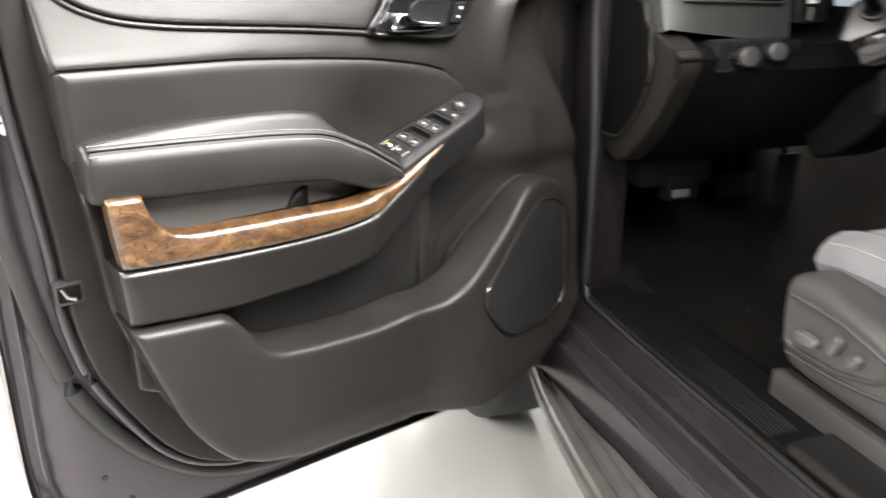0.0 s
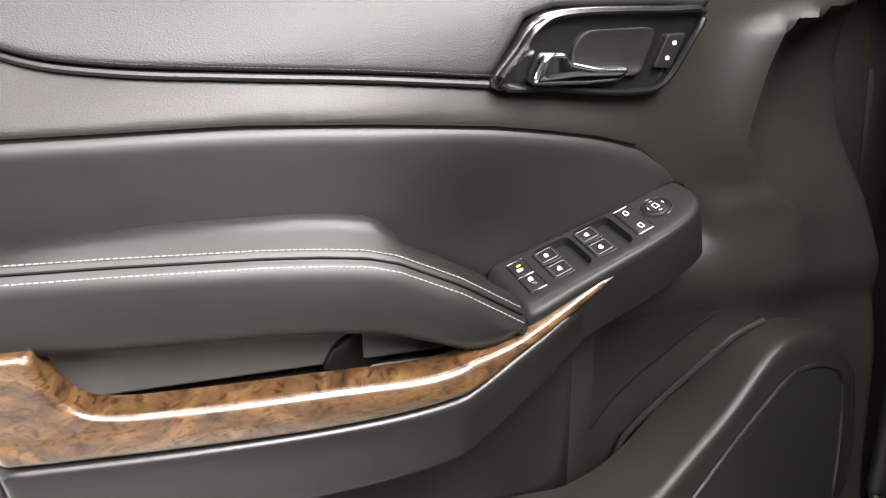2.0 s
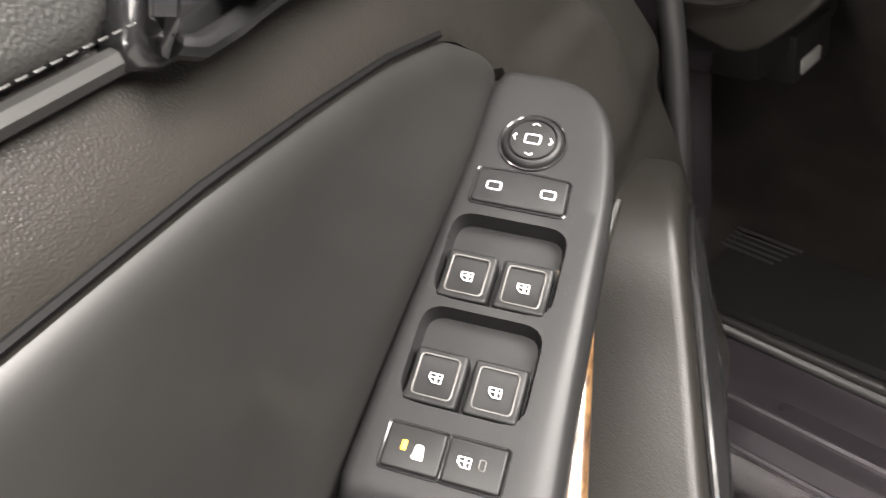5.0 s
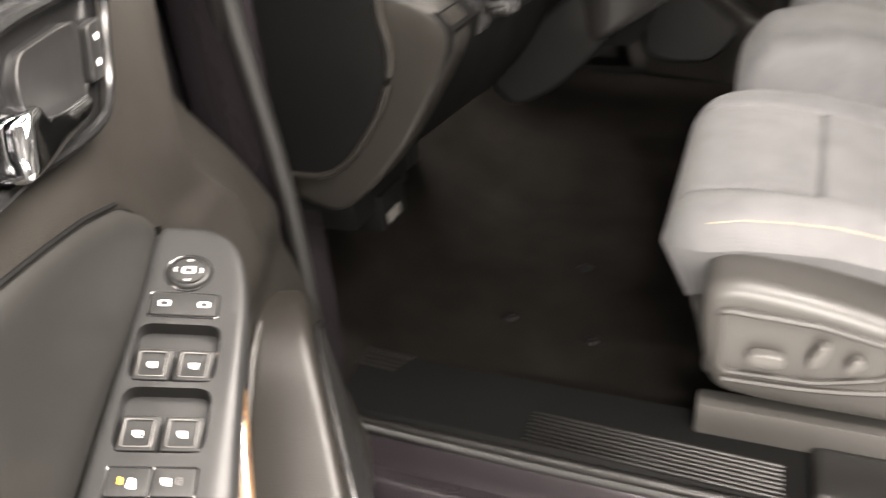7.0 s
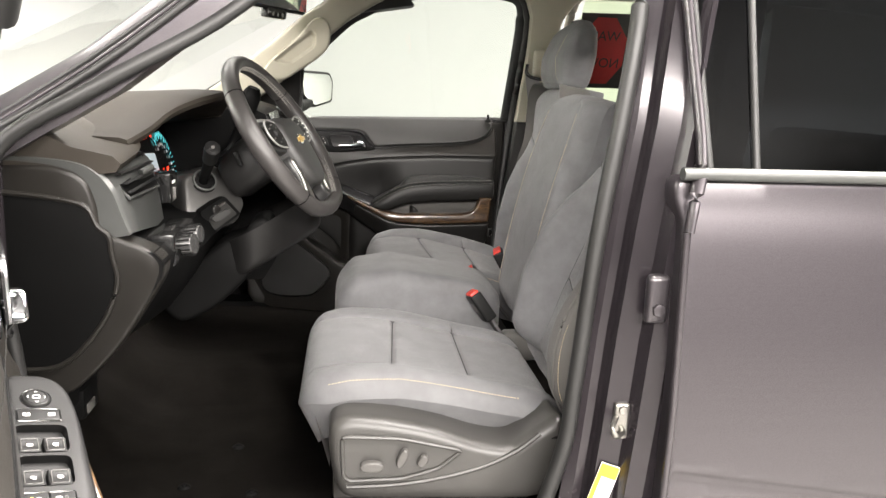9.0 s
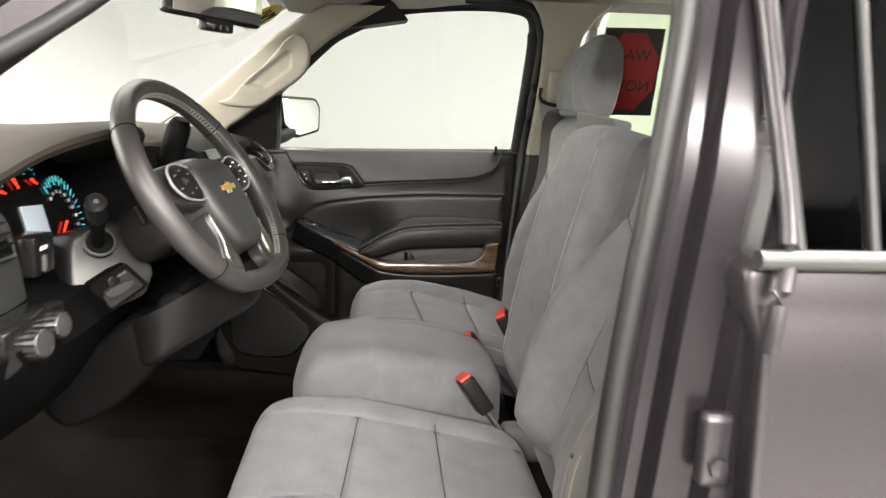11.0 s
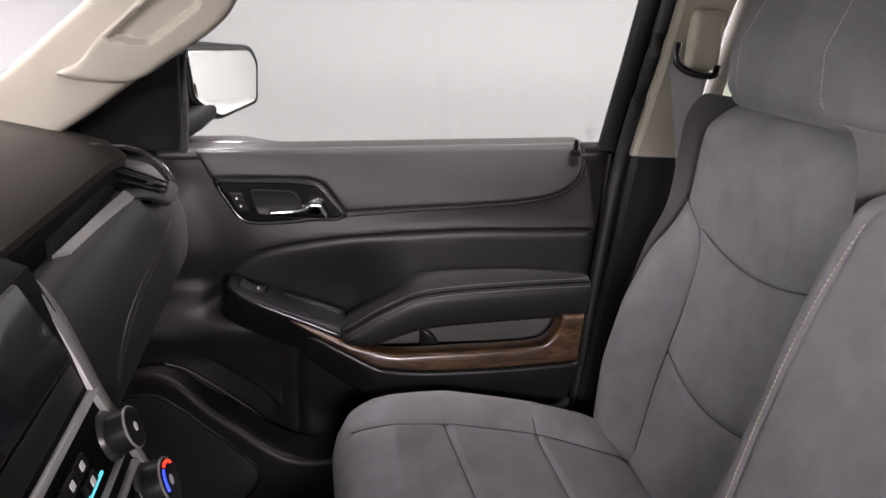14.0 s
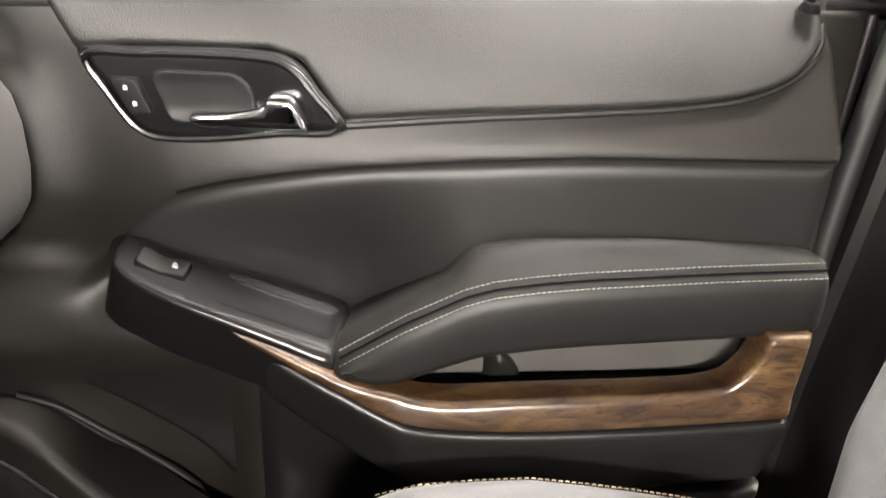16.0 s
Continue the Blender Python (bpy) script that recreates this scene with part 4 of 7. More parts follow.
    lo = [(0.735, 0.908), (0.615, 0.898)] + catmull([(0.600, 0.890), (0.582, 0.868), (0.560, 0.836), (0.540, 0.822), (0.515, 0.8165), (0.449, 0.811), (0.364, 0.809), (0.300, 0.816), (0.262, 0.817), (0.235, 0.820), (0.209, 0.829), (0.162, 0.850),
                   (0.113, 0.880), (0.062, 0.912), (0.010, 0.954), (-0.017, 0.968), (-0.05, 0.972), (-0.11, 0.955)], 4)
    lo += [(-0.150, 0.90), (-0.155, 0.8), (-0.142, 0.70), (-0.112, 0.640), (-0.02, 0.607), (0.169, 0.591), (0.299, 0.592), (0.501, 0.605)] + catmull([(0.571, 0.627), (0.624, 0.663), (0.678, 0.739), (0.711, 0.827)], 4)
    pad("lower_panel", lo, lambda x, z: -lower_y(x, z), in_door, M_GRAIN, door, "grained black lower panel with map pocket", r=0.012, wall=0.075, step=0.013, edge=0.008)
    gr = catmull([(0.147, 0.800), (0.140, 0.816), (0.111, 0.839), (0.060, 0.877), (0.006, 0.913), (-0.025, 0.930), (-0.047, 0.933), (-0.083, 0.926), (-0.108, 0.911), (-0.115, 0.888), (-0.117, 0.833),
                  (-0.113, 0.782), (-0.105, 0.731), (-0.088, 0.711), (-0.037, 0.700), (0.024, 0.702), (0.078, 0.711), (0.101, 0.726), (0.130, 0.760), (0.145, 0.784)], 3, True)
    spk = pad("speaker_grille", gr, lambda x, z: -lower_y(x, z) + 0.004, in_door, M_GRILLE, door, "black speaker grille", r=0.004, wall=0.02, step=0.014, edge=0.008)
    mesh_ob("grille_frame", *tube([(u, lower_y(u, v) - 0.003, v) for u, v in gr], 0.0034, 8, closed=True), M_GLOSSB, spk, "thin glossy frame")
    build_handle(door)
    build_switches(door, driver)
    # latch on the rear edge
    latch = mesh_ob("latch", *block((0.762, 0.846, 0.920), (0.800, 0.872, 0.952), 0.003), M_SPOKE, door, "dark metal door latch")
    mesh_ob("latch_slot", *block((0.766, 0.8435, 0.925), (0.796, 0.862, 0.948), 0.003), M_DULL, latch)
    mesh_ob("latch_claw", *tube([(0.790, 0.845, 0.946), (0.784, 0.843, 0.932), (0.774, 0.843, 0.928)], 0.0028, 8), M_STEEL, latch)
    if driver:
        lab = mesh_ob("paper_label", *prism(rounded([(0.812, 1.150), (0.824, 1.158), (0.826, 1.182), (0.818, 1.196), (0.810, 1.180)], 0.003), in_door, -0.893, -0.8915, 0.0003), M_WHITE, door, "small white paper label")
        mesh_ob("print_mark", *prism(rect(0.8135, 0.8225, 1.166, 1.169, 0.0005), in_door, -0.8915, -0.8910, 0.0001), M_BLUE2, lab)
    # side window, its frame and the sail panel
    WY = lambda z: 0.878 - 0.30 * (z - 1.37)
    top = FRAME_TOP
    path = [(x, WY(z) - 0.004, z) for x, z in catmull(top, 5)]
    mesh_ob("window_frame", *tube(path, 0.020, 8, flat=1.3), M_RUBBER, door, "black window frame")
    mesh_ob("window_post", *tube([(0.024, 0.872, 1.36), (0.030, 0.86, 1.45), (0.036, WY(1.535), 1.545)], 0.009, 8), M_RUBBER, door)
    sail = [(-0.23, 1.355), (0.022, 1.358), (0.034, 1.545), (-0.02, 1.520)]
    pad("sail_panel", rounded(sail, 0.012), lambda x, z: -WY(z) + 0.012, in_door, M_PLAST, door, "black triangular sail panel", r=0.006, wall=0.03, step=0.03, edge=0.015)
    gl = [(0.028, 1.36), (0.80, 1.385)] + [(x, z) for x, z in catmull(top, 5)[::-1] if z > 1.45 and x > 0.03]
    v, f = sheet(gl, lambda x, z: WY(z) + 0.003, lambda u, v_, w: (u, w, v_), r=0.002, wall=0.0, step=0.2, edge=0.05)
    pane = mesh_ob("pane", v, f, M_GLASS, door, "clear side window")
    pane.visible_shadow = False
    for k in range(6):
        z = 1.392 + 0.0050 * k
        mesh_ob("etched_mark", *block((0.758 + 0.004 * (k % 2), WY(z) - 0.001, z), (0.786 - 0.005 * (k % 3), WY(z) + 0.0005, z + 0.0011), 0.0002, 1), M_THREAD, pane)
    SPACE[0] = Matrix()
    return door

# ---------------------------------------------------------------- booth
def slab(name, lo, hi, mat, label):
    v, f = block(lo, hi, 0.0)
    ob = mesh_ob(name, v, f, mat, None, label, smooth=False)
    return tagged(ob, label, kind="structure")


slab("ground", (-6, -7, -0.1), (8, 5, 0), M_FLOOR, "grey glossy epoxy floor")
slab("wall_east", (-6, 4.6, 0), (8, 4.8, 4), M_WALL_DIM, "plain white booth wall")
slab("wall_west", (-6, -7, 0), (8, -6.8, 4), M_WALLD, "dark grey workshop wall")
slab("wall_north", (-5.2, -7, 0), (-5, 5, 4), M_WALL, "plain white booth wall")
slab("wall_south_west", (7.5, -7, 0), (7.7, 0.8, 4), M_WALLD, "dark grey workshop wall")
slab("wall_south_east", (7.5, 0.8, 0), (7.7, 5, 4), M_WALL, "plain white booth wall")
slab("ceiling", (-6, -7, 4.0), (8, 5, 4.1), M_CEIL, "dark grey workshop ceiling")
FRAME_TOP = [(0.02, 1.55), (0.11, 1.635), (0.20, 1.717), (0.257, 1.749), (0.368, 1.800), (0.497, 1.823), (0.738, 1.832), (0.812, 1.812), (0.831, 1.75), (0.828, 1.60), (0.816, 1.386)]
front_door(True)
front_door(False)


# ---------------------------------------------------------------- seats
def build_seat(driver):
    side = -1 if driver else 1
    cy = -0.465 if driver else 0.425
    x0 = 0.115 if driver else 0.275            # foremost point of the cushion
    name = "driver" if driver else "passenger"
    seat = thing("car_seat", (x0 + 0.3, cy, 0.66), "grey cloth front seat with tan stitching, " + ("behind the steering wheel" if driver else "beside the closed door"), "car seat", "front seats")
    W = 0.27
    # cushion, outboard is +v
    P = lambda u, v, w: (x0 + u, cy + side * v, w)
    out = rounded([(0.0, -W + 0.05), (0.0, W - 0.05), (0.05, W), (0.50, W - 0.005), (0.54, W - 0.06), (0.54, -W + 0.06), (0.50, -W + 0.005), (0.05, -W)], 0.05, 5)

    def top(u, v):
        z = lerp(u, (0, 0.03, 0.10, 0.20, 0.36, 0.54), (0.912, 0.930, 0.938, 0.930, 0.895, 0.860) if driver else (0.930, 0.955, 0.966, 0.960, 0.924, 0.870))
        b = smooth01((abs(v) - 0.15) / 0.07) * (1.0 if v > 0 else 0.35)
        z += b * lerp(u, (0, 0.15, 0.45, 0.54), (0.006, 0.022, 0.034, 0.02))
        return z + 0.003 * math.sin(u * 17) * math.cos(v * 9)
    ins = 0.165
    seams = [catmull([(0.03, -ins + 0.0), (0.18, -ins), (0.36, -ins - 0.004), (0.52, -ins + 0.01)], 6), catmull([(0.03, ins), (0.18, ins), (0.36, ins + 0.004), (0.52, ins - 0.01)], 6),
             [(0.205, -ins), (0.185, ins)], [(0.355, -ins - 0.03), (0.350, ins + 0.03)]]
    cush = pad("cushion", out, top, P, M_FABRIC, seat, "grey woven cloth cushion", r=0.050, h=0.05, wall=0.085, step=0.016, edge=0.012, seams=seams, groove=0.008, sw=0.005, tuck=0.04)
    for s_ in seams:
        mesh_ob("seam", *tube([P(u, v, top(u, v) - 0.0068) for u, v in resample(s_, 0.012, closed=False)], 0.0012, 5), M_SEAM, cush)
    # piped seam round the cushion's brow, with tan thread
    for s_ in (-1, 1):
        Q = [P(u, s_ * (W - 0.013), top(u, s_ * (W - 0.013)) - 0.0155) for u in np.arange(0.06, 0.44, 0.01)]
        if (s_ > 0) == driver or not driver:
            mesh_ob("stitching", *dashes(Q, 0.004, 0.0025, 0.0008, 0.0006), M_TAN, cush, "tan contrast stitching")
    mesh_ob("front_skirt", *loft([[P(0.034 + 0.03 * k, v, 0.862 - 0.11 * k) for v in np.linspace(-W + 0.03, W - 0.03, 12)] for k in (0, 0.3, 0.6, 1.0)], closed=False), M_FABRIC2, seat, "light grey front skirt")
    P0 = lambda u, v, w: (u, cy + side * w, v)
    # back
    bx, bz = (0.712, 0.865) if driver else (0.818, 0.870)
    lean = radians(18.0) if driver else radians(9.0)
    up = Vector((math.sin(lean), 0, math.cos(lean)))
    fwd = Vector((-math.cos(lean), 0, math.sin(lean)))
    H = 0.615 if driver else 0.645
    PB = lambda u, v, w: tuple(Vector((bx, cy, bz)) + up * v + fwd * w + Vector((0, side * u, 0)))
    half = [(0.235, 0.0), (0.262, 0.10), (0.274, 0.25), (0.262, 0.37), (0.228, 0.455), (0.213, H - 0.09), (0.205, H - 0.04), (0.175, H - 0.006), (0.13, H)]
    outb = catmull([(-a, b) for a, b in half] + half[::-1], 5, True)

    def face(u, v):
        b = smooth01((abs(u) - 0.145) / 0.07)
        b *= 1.0 - 0.25 * smooth01((abs(u) - 0.235) / 0.04)
        w = lerp(v, (0, 0.15, 0.27, 0.40, 0.48, 0.56, 0.65), (0.020, 0.018, 0.010, 0.014, 0.030, 0.042, 0.044))
        w += b * lerp(v, (0, 0.14, 0.27, 0.36, 0.43, 0.48), (0.070, 0.092, 0.092, 0.060, 0.022, 0.0)) * (1.0 if driver else 0.72)
        return w + 0.008 * math.cos(u * 7) - 0.02 * smooth01((v - H + 0.06) / 0.06)
    sb = []
    for s_ in (-1, 1):
        sb.append(catmull([(s_ * 0.150, 0.02), (s_ * 0.152, 0.14), (s_ * 0.152, 0.26), (s_ * 0.146, 0.37), (s_ * 0.158, 0.43), (s_ * 0.215, 0.475)], 6))
    dv = 0.0 if driver else 0.035
    sb.append(catmull([(-0.149, 0.398 + dv), (-0.07, 0.380 + dv), (0.0, 0.374 + dv), (0.07, 0.380 + dv), (0.149, 0.398 + dv)], 6))
    sb.append(catmull([(-0.152, 0.180 + dv), (-0.08, 0.160 + dv), (0.0, 0.152 + dv), (0.08, 0.160 + dv), (0.152, 0.180 + dv)], 6))
    back = pad("backrest", outb, face, PB, M_FABRIC, seat, "grey woven cloth backrest", r=0.035, h=0.04, wall=0.06, step=0.014, edge=0.012, seams=sb, groove=0.007, sw=0.005)
    for s_ in sb:
        mesh_ob("seam", *tube([PB(u, v, face(u, v) - 0.006) for u, v in resample(s_, 0.012, closed=False)], 0.0012, 5), M_SEAM, back)
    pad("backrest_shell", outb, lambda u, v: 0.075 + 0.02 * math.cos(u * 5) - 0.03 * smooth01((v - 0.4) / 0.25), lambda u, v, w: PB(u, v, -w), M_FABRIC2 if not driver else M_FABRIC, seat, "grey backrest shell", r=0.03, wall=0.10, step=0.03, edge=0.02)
    for s_ in ((1,) if driver else (-1,)):
        edge = catmull([(s_ * 0.245, 0.03), (s_ * 0.270, 0.12), (s_ * 0.276, 0.25), (s_ * 0.268, 0.36), (s_ * 0.234, 0.47)], 8)
        Q = [PB(u, v, face(u * 0.9, v) - 0.045) for u, v in edge]
        mesh_ob("stitching", *dashes(Q, 0.004, 0.0025, 0.0008, 0.0), M_TAN, back, "tan contrast stitching")
    # headrest
    hb = Vector((bx, cy, bz)) + up * (H - 0.006) + fwd * (0.041 if driver else 0.028)
    secs = []
    for k in range(13):
        t = k / 12
        hw = lerp(t, (0, 0.08, 0.3, 0.7, 0.9, 1), (0.150, 0.164, 0.168, 0.152, 0.128, 0.090))
        d0 = lerp(t, (0, 0.1, 0.4, 0.8, 1), (0.022, 0.040, 0.052, 0.030, -0.012))
        d1 = lerp(t, (0, 0.1, 0.5, 0.85, 1), (-0.055, -0.070, -0.075, -0.065, -0.042))
        z = 0.215 * (t ** 0.95)
        ring = []
        for j in range(28):
            q = 2 * math.pi * j / 28
            c, s = math.cos(q), math.sin(q)
            e = 0.55
            ring.append(tuple(hb + up * z + fwd * ((d0 + d1) / 2 + (d0 - d1) / 2 * abs(c) ** e * (1 if c > 0 else -1)) + Vector((0, hw * abs(s) ** e * (1 if s > 0 else -1), 0))))
        secs.append(ring)
    base = [tuple(hb + up * -0.004 + (Vector(p) - hb) * 0.86) for p in secs[0]]
    cap = [tuple((Vector(p) - (hb + up * 0.215)) * 0.6 + hb + up * 0.219) for p in secs[-1]]
    hr = mesh_ob("headrest", *oriented(*loft([base] + secs + [cap])), M_FABRIC, seat, "grey cloth headrest", sharp=70)
    for s_ in (-1, 1):
        Q = [tuple(hb + up * (0.01 + 0.185 * t) + fwd * lerp(t, (0, 0.1, 0.4, 0.8, 1), (0.026, 0.0415, 0.0535, 0.0335, 0.004)) + Vector((0, s_ * (0.100 - 0.012 * t), 0))) for t in np.linspace(0, 1, 24)]
        mesh_ob("stitching", *dashes(Q, 0.0035, 0.0022, 0.0006, 0.0003), M_TAN, hr)
    if driver:
        mesh_ob("cushion_flap", *block((0.615, -0.222, 0.79), (0.715, -0.172, 0.868), 0.018, 3), M_FABRIC2, seat, "light grey cushion flap")
        sp = catmull([(0.700, 1.205), (0.661, 1.140), (0.630, 1.085), (0.610, 1.02), (0.606, 0.96), (0.612, 0.915), (0.632, 0.872)], 5)
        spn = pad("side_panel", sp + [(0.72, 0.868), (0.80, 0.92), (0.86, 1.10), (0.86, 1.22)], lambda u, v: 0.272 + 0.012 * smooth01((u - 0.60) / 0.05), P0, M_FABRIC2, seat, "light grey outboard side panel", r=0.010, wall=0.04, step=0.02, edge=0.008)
        mesh_ob("stitching", *dashes([P0(a + 0.008, b, 0.2775) for a, b in sp], 0.004, 0.0025, 0.0008, 0.0), M_TAN, spn, "pale contrast stitching")
        mesh_ob("piping", *tube([P0(a, b, 0.268) for a, b in sp], 0.0035, 6), M_FABRIC2, spn)
    # plastic side shield and riser
    SY = 0.335 if driver else 0.30
    PS_ = lambda u, v, w: (u, cy + side * (SY + w), v)
    dx = 0.0 if driver else 0.14
    bz_out = catmull([(0.190, 0.770), (0.178, 0.845), (0.182, 0.880), (0.205, 0.895), (0.279, 0.891), (0.378, 0.870), (0.460, 0.842), (0.515, 0.836), (0.541, 0.852), (0.575, 0.874), (0.606, 0.890), (0.624, 0.865), (0.626, 0.820), (0.612, 0.765), (0.590, 0.730), (0.384, 0.725), (0.225, 0.731), (0.203, 0.742)], 4, True)
    shield = pad("side_shield", [(a + dx, b) for a, b in bz_out], lambda u, v: 0.0 + 0.006 * math.sin((v - 0.72) / 0.18 * math.pi), PS_, M_SEATP, seat, "grey plastic side shield", r=0.022, wall=0.07, step=0.018, edge=0.008)
    ctl = rounded([(0.203, 0.860), (0.215, 0.862), (0.312, 0.857), (0.424, 0.832), (0.381, 0.797), (0.315, 0.778), (0.216, 0.775), (0.206, 0.785)], 0.010)
    plate = pad("control_plate", [(a + dx, b) for a, b in ctl], lambda u, v: 0.0055, PS_, M_SEATP, shield, "recessed switch plate", r=0.002, wall=0.01, step=0.03, edge=0.01)
    mesh_ob("plate_rim", *tube([PS_(a + dx, b, 0.0062) for a, b in ctl], 0.0045, 8, closed=True), M_SEATP, plate)
    mesh_ob("shield_crease", *tube([PS_(a + dx, b, 0.004) for a, b in catmull([(0.212, 0.762), (0.315, 0.766), (0.400, 0.780), (0.470, 0.800), (0.530, 0.830), (0.570, 0.862)], 6)], 0.005, 8), M_SEATP, shield)
    mesh_ob("seat_switch", *turned_prism(0.257 + dx, 0.807, 0.021, 0.010, 0.0, PS_, 0.008, 0.022), M_GREYP, plate)
    mesh_ob("seat_switch", *turned_prism(0.312 + dx, 0.823, 0.018, 0.008, 1.2, PS_, 0.008, 0.022), M_GREYP, plate)
    mesh_ob("seat_switch", *turned_prism(0.350 + dx, 0.816, 0.012, 0.008, 1.0, PS_, 0.008, 0.020), M_GREYP, plate)
    pk = rounded([(0.537, 0.790), (0.544, 0.820), (0.598, 0.858), (0.617, 0.856), (0.617, 0.825)], 0.006)
    pad("shield_recess", [(a + dx, b) for a, b in pk], lambda u, v: 0.0045, PS_, M_DULL, shield, r=0.002, wall=0.004, step=0.03, edge=0.008)
    mesh_ob("seat_riser", *block((0.185 + dx, cy - 0.20, 0.655), (0.560 + dx, cy + 0.20, 0.76), 0.01), M_GREYP, seat, "grey seat riser")
    lo, hi = sorted((cy + side * (SY - 0.03), cy + side * (SY + 0.005)))
    mesh_ob("riser_cover", *block((0.187 + dx, lo, 0.655), (0.521 + dx, hi, 0.715), 0.006), M_SEATP, seat, "grey track cover")
    lo, hi = sorted((cy + side * (SY - 0.04), cy + side * (SY - 0.004)))
    mesh_ob("riser_cover", *block((0.521 + dx, lo, 0.655), (0.60 + dx, hi, 0.706), 0.006), M_GREYP, seat)
    return seat


def turned_prism(a, b, ra, rb, turn, place, w0, w1):
    pts = []
    for j in range(20):
        q = 2 * math.pi * j / 20
        x, y = ra * abs(math.cos(q)) ** 0.8 * (1 if math.cos(q) > 0 else -1), rb * abs(math.sin(q)) ** 0.8 * (1 if math.sin(q) > 0 else -1)
        pts.append((a + x * math.cos(turn) - y * math.sin(turn), b + x * math.sin(turn) + y * math.cos(turn)))
    return prism(pts, place, w0, w1, 0.003)


M_TAN = surface("tan_thread", (0.45, 0.36, 0.24), 0.8, grain=2000, bump=0.2, dist=0.0001, var=0.2, vscale=60)
build_seat(True)
build_seat(False)


def centre_seat():
    seat = thing("car_seat", (0.45, -0.03, 0.66), "narrow grey cloth centre seat with upright backrest", "car seat", "front seats")
    P = lambda u, v, w: (0.178 + u, -0.02 + v, w)
    out = rounded([(0.0, -0.11), (0.0, 0.11), (0.04, 0.150), (0.43, 0.150), (0.45, 0.12), (0.45, -0.09), (0.42, -0.135), (0.04, -0.150)], 0.03, 4)
    pad("cushion", out, lambda u, v: lerp(u, (0, 0.05, 0.15, 0.35, 0.5), (0.965, 1.005, 1.022, 0.99, 0.945)) - 0.010 * (v / 0.15) ** 2, P, M_FABRIC, seat, "grey woven cloth cushion", r=0.045, h=0.04, wall=0.16, step=0.016, edge=0.012)
    lean = radians(13.0)
    up, fwd = Vector((math.sin(lean), 0, math.cos(lean))), Vector((-math.cos(lean), 0, math.sin(lean)))
    B = Vector((0.715, 0.022, 0.88))
    PB = lambda u, v, w: tuple(B + up * v + fwd * w + Vector((0, u, 0)))
    outb = catmull([(-0.165, 0.0), (-0.168, 0.3), (-0.165, 0.52), (-0.150, 0.590), (-0.09, 0.618), (0.09, 0.618), (0.150, 0.590), (0.165, 0.52), (0.168, 0.3), (0.165, 0.0)], 5, True)
    sb = [catmull([(-0.118, 0.0), (-0.120, 0.3), (-0.116, 0.5), (-0.105, 0.58), (-0.07, 0.60)], 6), catmull([(0.118, 0.0), (0.120, 0.3), (0.116, 0.5), (0.105, 0.58), (0.07, 0.60)], 6)]
    fn = lambda u, v: 0.040 + 0.018 * math.sin(min(v / 0.62, 1) * math.pi) + 0.08 * u - 0.15 * u * u
    back = pad("backrest", outb, fn, PB, M_FABRIC, seat, "grey woven cloth backrest", r=0.045, h=0.06, wall=0.06, step=0.016, edge=0.012, seams=sb, groove=0.004, sw=0.004)
    for s_ in (-1, 1):
        Q = [PB(s_ * (0.124 if v < 0.4 else 0.124 - 0.018 * ((v - 0.4) / 0.17) ** 2), v, fn(s_ * 0.122, v) + 0.0006) for v in np.arange(0.02, 0.565, 0.008)]
        mesh_ob("stitching", *dashes(Q, 0.004, 0.0025, 0.0007, 0.0003), M_TAN, back, "tan contrast stitching")
    sh = mesh_ob("backrest_shell", *block((0, 0, 0), (0.09, 0.32, 0.60), 0.03, 3), M_DULL, seat, "black plastic back shell")
    for v in sh.data.vertices:
        p = v.co + PLACE[seat].translation
        q = B + up * (p.z + 0.0) - fwd * (p.x + 0.035) + Vector((0, p.y - 0.16, 0))
        v.co = q - PLACE[seat].translation
    mesh_ob("seat_base", *block((0.22, -0.14, 0.655), (0.66, 0.10, 0.84), 0.02), M_DULL, seat, "black plastic base")
    return seat


centre_seat()


def buckle(at, lean, label):
    b = thing("seat_belt_buckle", at, label, "belt buckle", "belt buckles")
    m = Matrix.Translation(at) @ Euler((radians(lean[0]), radians(lean[1]), radians(lean[2]))).to_matrix().to_4x4()
    v, f = block((-0.016, -0.029, -0.085), (0.016, 0.029, -0.003), 0.007, 3)
    hs = mesh_ob("housing", turned(v, m), f, M_SWITCH, b, "black plastic housing")
    v, f = block((-0.0165, -0.016, -0.052), (-0.0155, 0.016, -0.026), 0.0004, 1)
    mesh_ob("housing_mark", turned(v, m), f, M_GREYP, hs)
    v, f = block((-0.012, -0.025, -0.012), (0.012, 0.025, 0.0025), 0.003)
    mesh_ob("release_button", turned(v, m), f, M_RED, b, "red release button")
    v, f = block((-0.004, -0.020, -0.20), (0.004, 0.020, -0.08), 0.003)
    mesh_ob("strap", turned(v, m), f, M_BELT2, b, "dark webbing strap")


buckle((0.528, -0.212, 0.975), (-14, -34, 14), "black seat belt buckle with red button, beside the grey centre seat")
buckle((0.580, 0.159, 0.948), (8, -40, -10), "black seat belt buckle with red button, between grey cushions")
buckle((0.667, 0.184, 1.005), (5, -30, -12), "black seat belt buckle with red button, by the backrest")


# ---------------------------------------------------------------- car body
body = thing("car_body", (0.3, 0, 0.5), "dark violet-grey car body seen through its open front door", "car", kind="structure")


def strip(name, profile, x0, x1, mat, label="", n=8, parent=None, curve=None):
    """A profile in (y, z) drawn along the car from x0 to x1."""
    secs = []
    for x in np.linspace(x0, x1, n):
        secs.append([(x, y, z + (curve(x) if curve else 0.0)) for y, z in profile])
    return mesh_ob(name, *oriented(*loft(secs)), mat, parent or body, label)


